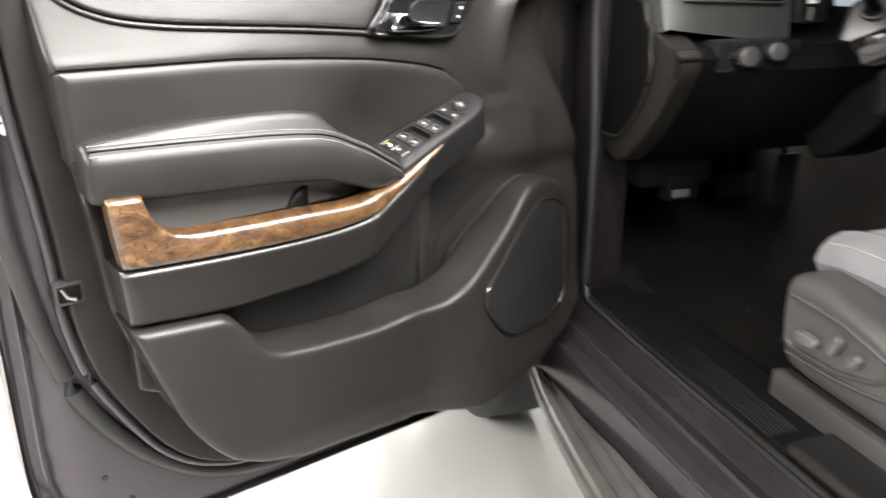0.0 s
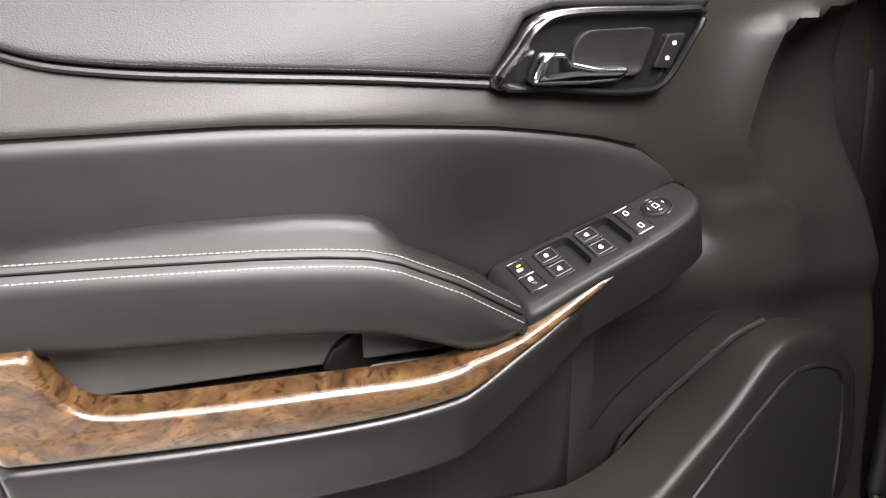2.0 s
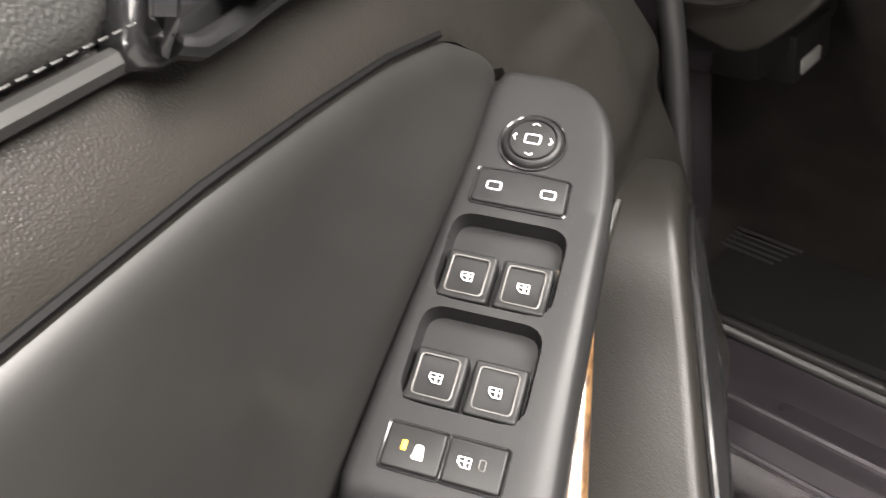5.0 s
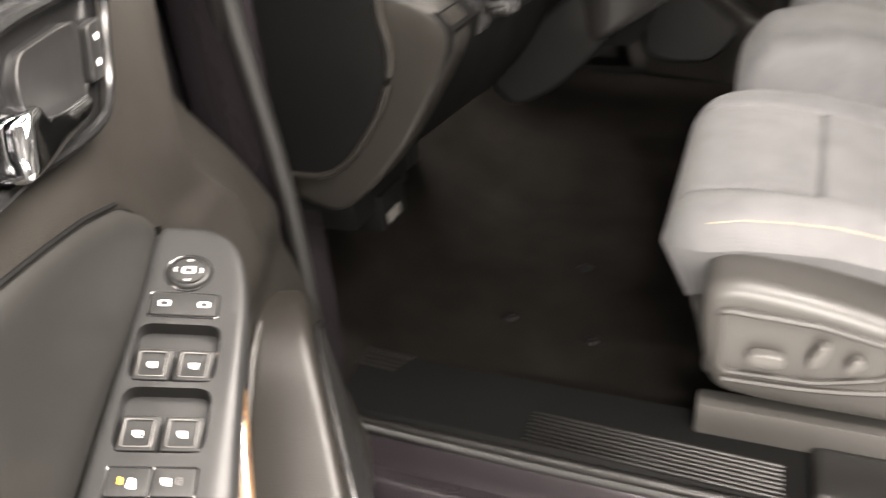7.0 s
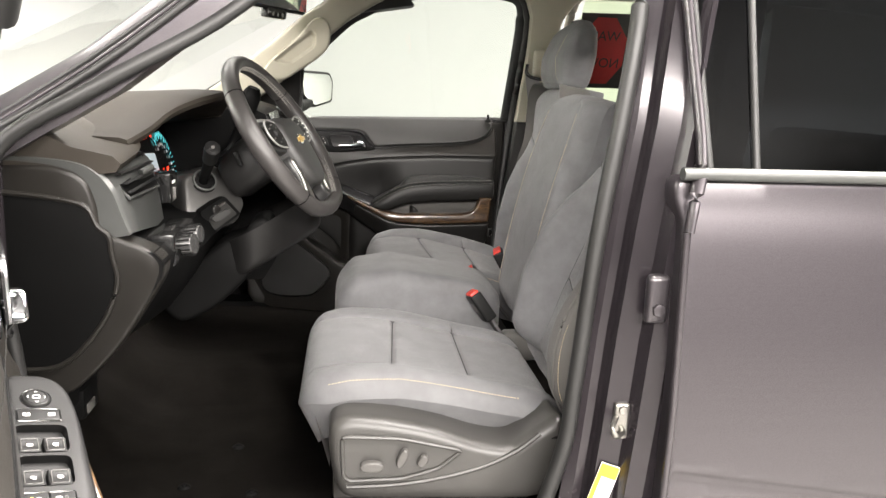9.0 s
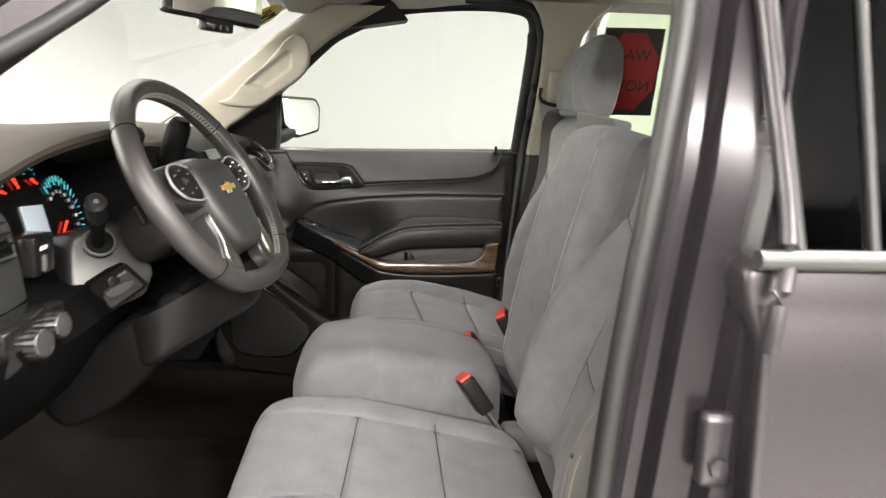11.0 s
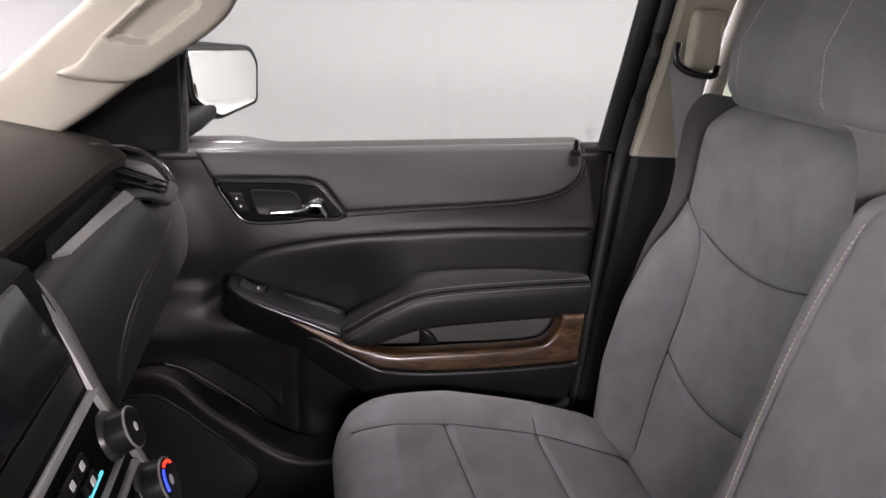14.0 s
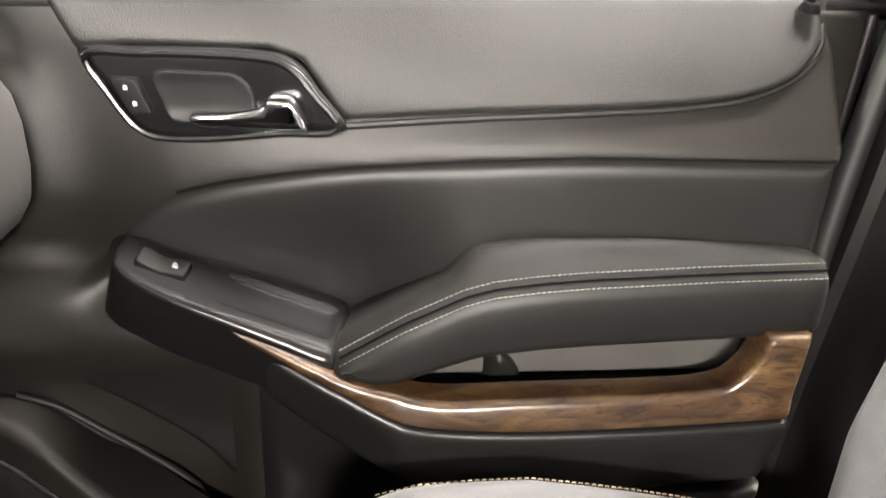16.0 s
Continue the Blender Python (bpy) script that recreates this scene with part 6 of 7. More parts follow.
# inside mirror
im = thing("rear_view_mirror", (0.02, -0.07, 1.67), "black rear-view mirror under the windshield header", "mirror")
IM = Matrix.Translation((0.016, -0.05, 1.698)) @ Matrix.Rotation(radians(-27), 4, "Z") @ Matrix.Rotation(radians(4), 4, "Y")
v, f = block((-0.016, -0.150, -0.036), (0.016, 0.140, 0.036), 0.014, 3)
mesh_ob("housing", turned(v, IM), f, M_GLOSSB, im)
v, f = block((0.0145, -0.142, -0.028), (0.0172, 0.132, 0.029), 0.001, 1)
mesh_ob("mirror_glass", turned(v, IM), f, M_MIRROR, im)
v, f = block((-0.012, -0.045, -0.056), (0.014, 0.045, -0.03), 0.008, 2)
pod = mesh_ob("button_pod", turned(v, IM), f, M_GLOSSB, im)
for y in (-0.02, 0, 0.02):
    v, f = disc_at((0.013, y, -0.044), (1, 0, 0), 0.004, 0.0015, 12)
    mesh_ob("button", turned(v, IM), f, M_GREYP, pod)
for k in range(3):
    v, f = block((0.013, -0.026 + 0.022 * k, -0.050), (0.0155, -0.019 + 0.022 * k, -0.043), 0.001, 1)
    mesh_ob("mirror_button", turned(v, IM), f, M_GREYP, im, "small grey button")
mesh_ob("stem", *tube([(0.0, -0.06, 1.70), (-0.02, -0.05, 1.76)], 0.012, 8), M_GLOSSB, im)
# yellow paint lettering ground on the windshield
yb = thing("windshield_sticker", (0.03, 0.2, 1.72), "yellow sticker with dark scrawl at the top of the windshield", "sticker")
M_YSTK = surface("yellow_sticker", (0.62, 0.47, 0.03), 0.5, grain=300, bump=0.05)
YP = lambda u, v, w: (0.0 + 0.9 * (v - 1.73) * 1.75 + 0.02 + w * 0.4, u, v + w)
mesh_ob("sticker", *prism([(0.50 + 0.11 * math.cos(q), 1.738 + 0.032 * math.sin(q)) for q in np.linspace(0, 2 * math.pi, 25)[:-1]], YP, -0.004, -0.003, 0.0003), M_YSTK, yb)
for k in range(4):
    c = 0.44 + 0.038 * k
    mesh_ob("scrawl", *tube([YP(c + 0.012 * math.sin(q * 2), 1.738 + 0.018 * math.cos(q + k), -0.005) for q in np.linspace(0, 5, 12)], 0.0022, 5), M_BLACKP, yb)


# ---------------------------------------------------------------- dashboard
dash = thing("dashboard", (-0.3, 0, 0.9), "black dashboard with silver trim, lit gauges and vents", "dashboard")


def across(name, ys, prof, mat, label="", parent=dash, closed=True, sharp=35):
    """Profiles in (x, z) for a row of y, skinned across the car."""
    return mesh_ob(name, *oriented(*loft([[(x, y, z) for x, z in prof(y)] for y in ys], closed=closed)), mat, parent, label, sharp=sharp)


def top_prof(y):
    dz = soft(y, (-0.87, -0.70, -0.62, -0.25, 0.6, 0.87), (-0.065, -0.060, -0.045, -0.005, 0.0, -0.03))
    dx = soft(y, (-0.87, -0.66, -0.60, -0.55, -0.50, -0.25, -0.18, 0.7, 0.87), (-0.125, -0.145, -0.17, -0.215, -0.27, -0.27, -0.02, 0.0, -0.06))
    k = smooth01((y + 0.12) / 0.22)
    dz -= 0.018 * k
    return [(-0.82 + 0.15 * y * y, 1.350), (-0.60, 1.415 + dz * 0.1), (-0.40, 1.446 + dz * 0.25), (-0.22 + dx * 0.5, 1.452 + dz * 0.7), (-0.09 + dx, 1.440 + dz), (-0.030 + dx - 0.015 * k, 1.428 + dz), (-0.018 + dx - 0.014 * k, 1.416 + dz), (-0.026 + dx - 0.008 * k, 1.403 + dz), (-0.10 + dx, 1.392 + dz), (-0.5, 1.33), (-0.82, 1.31)]


across("dash_top", np.linspace(-0.868, 0.868, 87), top_prof, M_DTOP, "soft dark upper pad")


def hood_prof(y):
    xl = soft(y, (-0.72, -0.62, -0.55, -0.50, -0.45, -0.40, -0.30, -0.22), (-0.175, -0.150, -0.140, -0.115, -0.072, -0.055, -0.055, -0.09))
    zl = soft(y, (-0.72, -0.62, -0.55, -0.50, -0.45, -0.40, -0.30, -0.22), (1.378, 1.402, 1.424, 1.442, 1.459, 1.464, 1.458, 1.42))
    return [(-0.44, zl - 0.05), (-0.32, zl - 0.014), (xl - 0.06, zl + 0.001), (xl - 0.014, zl), (xl - 0.003, zl - 0.004), (xl, zl - 0.011), (xl - 0.004, zl - 0.020), (xl - 0.05, zl - 0.026), (-0.32, zl - 0.06), (-0.44, zl - 0.09)]


across("gauge_hood", np.linspace(-0.715, -0.225, 61), hood_prof, M_DTOP, "black gauge hood")
mesh_ob("hood_seam", *tube([(x, -0.62 + 0.30 * (x + 0.40), 1.3905 + 0.10 * (x + 0.40)) for x in np.linspace(-0.40, -0.16, 8)], 0.0012, 5), M_DULL, dash)
# gauge face
CF = lambda u, v, w: (-0.222 + 0.25 * (v - 1.34) * -1 + w, u, v)
face = pad("gauge_face", rounded([(-0.56, 1.22), (-0.56, 1.39), (-0.52, 1.405), (-0.20, 1.41), (-0.15, 1.37), (-0.15, 1.22)], 0.02), lambda u, v: 0.0, CF, M_GLOSSB, dash, "glossy black gauge face", r=0.004, wall=0.03, step=0.05, edge=0.02)


def dial(cy, cz, r, a0, a1, n, needle, small=False):
    shapes = []
    for k in range(n):
        q = a0 + (a1 - a0) * k / (n - 1)
        r0 = r * (0.80 if k % 2 == 0 else 0.88)
        shapes.append(tube([CF(cy + r0 * math.cos(q), cz + r0 * math.sin(q), 0.003), CF(cy + r * math.cos(q), cz + r * math.sin(q), 0.003)], 0.0007 if not small else 0.0005, 4))
    mesh_ob("dial_marks", *join(*shapes), M_DIALS, face, "cyan lit dial marks")
    if not small:
        for k in range(0, n, 2):
            q = a0 + (a1 - a0) * k / (n - 1)
            u, v = cy + r * 0.66 * math.cos(q), cz + r * 0.66 * math.sin(q)
            mesh_ob("dial_figure", *prism(rect(u - 0.0042, u + 0.0042, v - 0.0028, v + 0.0028, 0.0006), CF, 0.002, 0.003, 0.0002), M_WHITE, face)
    nd = [CF(cy, cz, 0.005), CF(cy + r * 0.85 * math.cos(needle), cz + r * 0.85 * math.sin(needle), 0.005)]
    mesh_ob("needle", *tube(nd, [0.0022, 0.0009], 6), M_NEEDLE, face, "red lit needle")


dial(-0.282, 1.284, 0.080, radians(125), radians(-30), 19, radians(212))
dial(-0.368, 1.366, 0.022, radians(150), radians(20), 7, radians(-30), True)
dial(-0.430, 1.372, 0.022, radians(150), radians(20), 7, radians(-60), True)
dial(-0.482, 1.358, 0.020, radians(150), radians(20), 7, radians(-20), True)
mesh_ob("info_display", *prism(rounded([(-0.430, 1.272), (-0.430, 1.328), (-0.352, 1.322), (-0.352, 1.268)], 0.003), CF, 0.001, 0.003, 0.0005), M_SCREEN, face, "small lit information display")
# driver's end: silver vent surround, cap, lower panel
A_ = catmull([(-0.34, 1.362), (-0.241, 1.360), (-0.190, 1.349), (-0.158, 1.318), (-0.140, 1.271), (-0.130, 1.244)], 4)
B_ = catmull([(-0.34, 1.365), (-0.255, 1.362), (-0.205, 1.354), (-0.172, 1.335), (-0.158, 1.285), (-0.146, 1.207)], 4)
rows = [[(a[0] * (1 - t) + b[0] * t, -0.872 + 0.297 * t, a[1] * (1 - t) + b[1] * t) for a, b in zip(A_, B_)] for t in (0.0, 0.03, 0.25, 0.5, 0.75, 0.97, 1.0)]
rows[-1] = [(p[0] - 0.02, p[1], p[2]) for p in rows[-1]]
rows[0] = [(p[0] - 0.004, p[1] + 0.002, p[2] - 0.004) for p in rows[0]]
rows.insert(0, [(p[0] - 0.055, -0.866, p[2] - 0.012) for p in rows[0]])
mesh_ob("vent_surround", *loft(rows, closed=False), M_SILVER, dash, "satin silver vent surround")


def on_surround(t, z, w):
    """A point on the silver surround: t from the door inwards, its height, and w out of it."""
    xa = lerp(z, (1.244, 1.271, 1.318, 1.349, 1.360), (-0.130, -0.140, -0.158, -0.190, -0.241))
    xb = lerp(z, (1.207, 1.285, 1.335, 1.354, 1.362), (-0.146, -0.158, -0.172, -0.205, -0.255))
    return (xa * (1 - t) + xb * t + w, -0.872 + 0.297 * t, z + w * 0.3)


vt = mesh_ob("vent", *prism(rounded([(0.14, 1.292), (0.12, 1.352), (0.90, 1.350), (0.90, 1.284)], 0.008), on_surround, -0.004, 0.006, 0.002), M_DULL, dash, "black side vent")
for k in range(4):
    z = 1.299 + 0.0145 * k
    mesh_ob("vent_slat", *tube([on_surround(t, z, 0.010) for t in (0.15, 0.4, 0.65, 0.88)], 0.0042, 6, flat=0.45), M_SWITCH, vt)
mesh_ob("vent_tab", *tube([on_surround(0.52, 1.318, 0.010), on_surround(0.60, 1.322, 0.026)], 0.006, 8), M_SILVER, vt)
mesh_ob("vent_rim", *tube([on_surround(*q, 0.006) for q in ((0.90, 1.350), (0.12, 1.352), (0.14, 1.290), (0.90, 1.282), (0.90, 1.350))], 0.003, 6), M_SILVER, vt)
EC = catmull([(-0.335, 1.345), (-0.24, 1.345), (-0.200, 1.328), (-0.183, 1.290), (-0.176, 1.247), (-0.150, 1.235), (-0.105, 1.215), (-0.087, 1.198), (-0.086, 1.175), (-0.120, 1.112), (-0.160, 1.052), (-0.205, 1.002), (-0.245, 0.974), (-0.29, 0.980), (-0.34, 1.0)], 4)
pad("end_cap", EC, lambda u, v: 0.872 + 0.004 * math.sin(u * 20), lambda u, v, w: (u, -w, v), M_GRAIN, dash, "grained black dashboard end cap", r=0.008, wall=0.04, step=0.025, edge=0.01)
sc = catmull([(-0.330, 1.306), (-0.235, 1.296), (-0.195, 1.284), (-0.180, 1.254), (-0.165, 1.241), (-0.161, 1.210), (-0.154, 1.174), (-0.161, 1.138), (-0.183, 1.092), (-0.247, 1.026), (-0.330, 1.02)], 4)
pad("end_cap_panel", sc, lambda u, v: 0.8775, lambda u, v, w: (u, -w, v), M_DULL, dash, "smooth black access panel", r=0.003, wall=0.02, step=0.03, edge=0.01)
mesh_ob("end_cap_lip", *tube([(u, -0.877, v) for u, v in sc], 0.0045, 8), M_GRAIN, dash)


def low_prof(y):
    k = smooth01((y + 0.80) / 0.2)
    return [(-0.150, 1.218), (-0.100, 1.212), (-0.084, 1.195), (-0.088 + 0.02 * k, 1.172), (-0.130 + 0.03 * k, 1.10), (-0.165 + 0.03 * k, 1.050), (-0.245, 0.972), (-0.34, 0.96), (-0.70, 0.95), (-0.70, 1.34), (-0.26, 1.30), (-0.185, 1.235)]


across("lower_panel", np.linspace(-0.868, -0.20, 14), low_prof, M_DULL, "black lower dashboard")
# knee panel below the column
KP = lambda u, v, w: (v, u, lerp(v, (-0.17, -0.11, 0.0, 0.09, 0.16), (0.985, 1.02, 1.085, 1.135, 1.160)) + w)
pad("knee_panel", catmull([(-0.37, -0.125), (-0.44, -0.06), (-0.49, 0.0), (-0.467, 0.061), (-0.393, 0.125), (-0.33, 0.145), (-0.26, 0.12), (-0.20, 0.03), (-0.185, -0.05), (-0.25, -0.10)], 4, True), lambda u, v: 0.0, lambda u, v, w: KP(u, v, -w), M_COL, dash, "dark padded knee panel", r=0.02, wall=0.07, step=0.02, edge=0.012)
# headlamp switch panel
hp = mesh_ob("lamp_switch_panel", *block((-0.13, -0.790, 1.168), (-0.084, -0.610, 1.225), 0.008), M_GLOSSB, dash, "black lamp switch panel")
for y, z, r in ((-0.728, 1.196, 0.020), (-0.668, 1.203, 0.018)):
    k = mesh_ob("knob", *disc_at((-0.086, y, z), (1, -0.25, 0.15), r, 0.026, 24, r * 0.9), M_CLEAR, hp, "silvery ribbed knob")
    for j in range(14):
        q = 2 * math.pi * j / 14
        a = Vector((1, -0.25, 0.15)).normalized()
        s = a.orthogonal().normalized()
        w = a.cross(s)
        c = Vector((-0.086, y, z)) + (s * math.cos(q) + w * math.sin(q)) * r
        mesh_ob("rib", *tube([tuple(c + a * 0.004), tuple(c + a * 0.024)], 0.0014, 4), M_GLOSSB, k)
mesh_ob("knob", *disc_at((-0.084, -0.695, 1.178), (1, -0.2, 0.1), 0.008, 0.012, 16), M_DULL, hp)
mesh_ob("trim_switch", *block((-0.175, -0.578, 1.246), (-0.134, -0.512, 1.304), 0.005), M_GLOSSB, dash, "tall black dimmer switch")
mesh_ob("dimmer_wheel", *block((-0.136, -0.558, 1.252), (-0.129, -0.550, 1.276), 0.002), M_GREYP, dash)
mesh_ob("dimmer_mark", *block((-0.135, -0.562, 1.283), (-0.1325, -0.540, 1.289), 0.0005, 1), M_WHITE, dash)
# ignition panel on the column's side
HOUSING = [Vector(q) for q in ((-0.142, -0.450, 1.285), (-0.077, -0.385, 1.305), (-0.016, -0.420, 1.229), (-0.034, -0.410, 1.182), (-0.097, -0.463, 1.158), (-0.133, -0.480, 1.207))]
HC = sum(HOUSING, Vector()) / len(HOUSING)
HD = Vector((-0.62, 0.76, -0.18)).normalized()


def housing_ring(s, off):
    """The housing's rounded outline, scaled by s about its middle and pushed off along its depth."""
    out = []
    n = len(HOUSING)
    for i, p in enumerate(HOUSING):
        a, b = HOUSING[i - 1], HOUSING[(i + 1) % n]
        for t in (0.0, 0.25, 0.5, 0.75, 1.0):
            q0, q1 = p + (a - p) * 0.22 * (1 - t), p + (b - p) * 0.22 * t
            out.append(tuple(HC + (q0 * (1 - t) + q1 * t - HC) * s + HD * off))
    return out


mesh_ob("column_housing", *oriented(*loft([housing_ring(0.86, -0.010), housing_ring(0.95, -0.008), housing_ring(1.0, 0.002), housing_ring(1.03, 0.03), housing_ring(1.0, 0.14)])), M_PEWTER, dash, "satin pewter column housing", sharp=50)
IGQ = [Vector(q) for q in ((-0.101, -0.474, 1.214), (-0.062, -0.436, 1.240), (-0.035, -0.418, 1.203), (-0.085, -0.462, 1.166))]
IGN = (IGQ[1] - IGQ[0]).cross(IGQ[3] - IGQ[0]).normalized()
IGN = IGN if IGN.x > 0 else -IGN


def on_ignition(a, b, w):
    """a along its upper edge, b down, both 0 to 1, and w out of it."""
    return tuple((IGQ[0] * (1 - a) + IGQ[1] * a) * (1 - b) + (IGQ[3] * (1 - a) + IGQ[2] * a) * b + IGN * (w + 0.014))


ig = mesh_ob("ignition_panel", *prism(rounded([(-0.06, -0.06), (1.06, -0.06), (1.06, 1.06), (-0.06, 1.06)], 0.10), on_ignition, -0.03, -0.002, 0.004), M_DULL, dash, "black ignition recess")
mesh_ob("ignition_plate", *prism(rounded([(0.10, 0.42), (0.92, 0.10), (0.95, 0.93), (0.10, 0.93)], 0.07), on_ignition, -0.006, 0.001, 0.001), M_PEWTER, ig, "satin pewter plate")
mesh_ob("lock_barrel", *disc_at(Vector(on_ignition(0.50, 0.24, -0.004)), IGN, 0.010, 0.006, 20), M_PLAST, ig, "dark lock barrel")
mesh_ob("lock_slot", *prism(rect(0.62, 0.86, 0.10, 0.20, 0.02), on_ignition, -0.004, 0.004, 0.001), M_STEEL, ig, "bright key slot")
mesh_ob("ignition_flap", *prism(catmull([(0.14, 0.38), (0.45, 0.36), (0.80, 0.48), (0.82, 0.62), (0.55, 0.68), (0.26, 0.62)], 4, True), on_ignition, -0.002, 0.008, 0.005), M_HUB, ig, "dark brown-grey flap")
LC = catmull([(-0.150, 1.110), (-0.108, 1.113), (-0.060, 1.146), (-0.012, 1.168), (0.002, 1.190), (0.030, 1.200), (0.043, 1.188), (0.034, 1.140), (0.005, 1.085), (-0.040, 1.035), (-0.090, 0.995), (-0.150, 0.975), (-0.190, 1.03)], 4, True)
pad("column_lower_cover", LC, lambda u, v: 0.455 + 0.020 * smooth01((1.18 - v) / 0.10), lambda u, v, w: (u, -w, v), M_DULL, dash, "dark lower column cover", r=0.012, wall=0.10, step=0.016, edge=0.008)
# passenger's side: soft airbag cover, vents and glovebox


def pas_prof(y):
    dx = -0.06 * smooth01((y - 0.79) / 0.07)
    d2 = -0.020 * smooth01((y - 0.815) / 0.035)      # the lower face runs on to the door
    cut = -0.035 * smooth01((y - 0.605) / 0.02) * (1 - smooth01((y - 0.79) / 0.02))      # room for the corner vent
    return [(-0.050 + dx, 1.352), (-0.012 + dx + cut, 1.3515), (-0.002 + dx + cut, 1.345), (0.012 + dx * 0.7 + cut * smooth01((y - 0.61) / 0.09), 1.322), (0.021 + dx * 0.4, 1.300), (0.026 + d2, 1.280), (0.031 + d2, 1.255), (0.032 + d2, 1.215), (0.028 + d2, 1.187), (0.016 + d2, 1.166), (-0.022 + dx, 1.130), (-0.052 + dx, 1.075), (-0.062 + dx, 1.035), (-0.085 + dx, 1.005), (-0.16, 0.975), (-0.34, 0.95), (-0.70, 0.95), (-0.70, 1.34), (-0.2, 1.35)]


def face_x(z):
    """How far the passenger's dashboard stands out at a height."""
    return lerp(z, (1.166, 1.187, 1.215, 1.255, 1.280, 1.300, 1.322, 1.345), (0.016, 0.028, 0.032, 0.031, 0.026, 0.021, 0.012, -0.002))


across("airbag_cover", np.linspace(0.165, 0.850, 56), pas_prof, M_COVER, "soft black passenger dashboard")
Q = catmull([(0.712, 1.284), (0.60, 1.281), (0.50, 1.277), (0.39, 1.270), (0.315, 1.257), (0.270, 1.232), (0.262, 1.19), (0.266, 1.168)], 8)
for off in (0.0, 0.010):
    mesh_ob("cover_seam", *tube([(face_x(z - off) + 0.0008, y + off * 0.5, z - off) for y, z in Q], 0.0016, 6), M_COVER, dash)
mesh_ob("seam_stitching", *dashes([(face_x(z - 0.005) + 0.0016, y + 0.0025, z - 0.005) for y, z in Q], 0.0045, 0.0025, 0.0006, 0.0004, (1, 0, 0)), M_SEAM, dash)
# slot with fine ribs behind the silver strip
vs = mesh_ob("vent_strip", *block((-0.10, 0.17, 1.345), (-0.040, 0.70, 1.385), 0.004), M_DULL, dash, "black ribbed vent slot")
for k in range(34):
    y = 0.315 + 0.0085 * k
    mesh_ob("slot_rib", *block((-0.046, y, 1.352), (-0.032, y + 0.0034, 1.372), 0.0008, 1), M_SWITCH, vs)
st_ = [((-0.034, 0.312), (-0.018, 0.326)), ((-0.0295, 0.42), (-0.0125, 0.43)), ((-0.026, 0.52), (-0.008, 0.52)), ((-0.022, 0.60), (-0.002, 0.585))]
rows = []
for (xa, ya), (xb, yb) in st_:
    zb = 1.3525 if xb < -0.01 else 1.3495
    rows.append([(xa, ya, 1.350), (xa, ya, 1.3555), (xa + 0.003, ya, 1.3575), (xb - 0.003, yb, zb + 0.003), (xb, yb, zb + 0.0005), (xb - 0.002, yb, zb - 0.004)])
# the strip turns down under the corner vent and up its outer side
for x, y, z in ((0.002, 0.640, 1.343), (0.012, 0.690, 1.325), (0.019, 0.722, 1.312), (0.022, 0.755, 1.310), (0.021, 0.792, 1.320)):
    rows.append([(x - 0.016, y, z + 0.002), (x - 0.013, y, z + 0.006), (x - 0.009, y, z + 0.007), (x + 0.000, y, z + 0.000), (x + 0.003, y, z - 0.006), (x - 0.002, y, z - 0.010)])
mesh_ob("strip_trim", *oriented(*loft(rows[:4])), M_SATIN, dash, "broad satin silver strip")
mesh_ob("vent_frame", *oriented(*loft(rows[3:])), M_PEWTER, dash, "dark pewter vent frame")
VB = lambda s, t, w: tuple((Vector((-0.014, 0.602, 1.352)) * (1 - s) + Vector((0.012, 0.716, 1.317)) * s) * (1 - t) + (Vector((-0.060, 0.672, 1.396)) * (1 - s) + Vector((0.010, 0.792, 1.332)) * s) * t + Vector((0.62, -0.25, 0.74)) * w)
va = mesh_ob("vent", *prism(rect(0.0, 1.0, 0.0, 1.0, 0.02), VB, -0.026, -0.016, 0.002), M_DULL, dash, "black corner vent")
for t in (0.12, 0.36, 0.60, 0.84):
    mesh_ob("vent_slat", *tube([VB(s, t, -0.004) for s in (0.02, 0.35, 0.7, 0.98)], 0.0062, 8, flat=0.35, up=(0.3, 0.5, 0.8)), M_SWITCH, va)
mesh_ob("vent_tab", *tube([VB(0.62, 0.40, -0.002), VB(0.66, 0.52, 0.006)], 0.0055, 8, flat=0.6), M_SPOKE, va)
mesh_ob("vent_trim", *tube(catmull([(-0.100, 0.640, 1.4105), (-0.066, 0.682, 1.405), (-0.034, 0.742, 1.390), (-0.008, 0.782, 1.365), (0.008, 0.797, 1.342), (0.014, 0.800, 1.326)], 6), 0.0040, 8), M_CHROME, va, "bright vent trim")
mesh_ob("dash_side", *block((-0.34, 0.835, 0.97), (-0.075, 0.868, 1.37), 0.015), M_PLAST, dash)

# centre stack
STX = ((1.185, 1.207, 1.260, 1.303, 1.369, 1.408, 1.420), (0.094, 0.086, 0.066, 0.049, 0.023, 0.006, -0.004))


def stack_prof(y):
    return [(-0.045, 1.418), (-0.012, 1.416), (0.006, 1.408), (0.023, 1.369), (0.049, 1.303), (0.066, 1.260), (0.086, 1.207), (0.094, 1.185), (0.090, 1.165), (0.055, 1.115), (0.030, 1.05), (0.0, 1.00), (-0.3, 0.98), (-0.3, 1.41)]


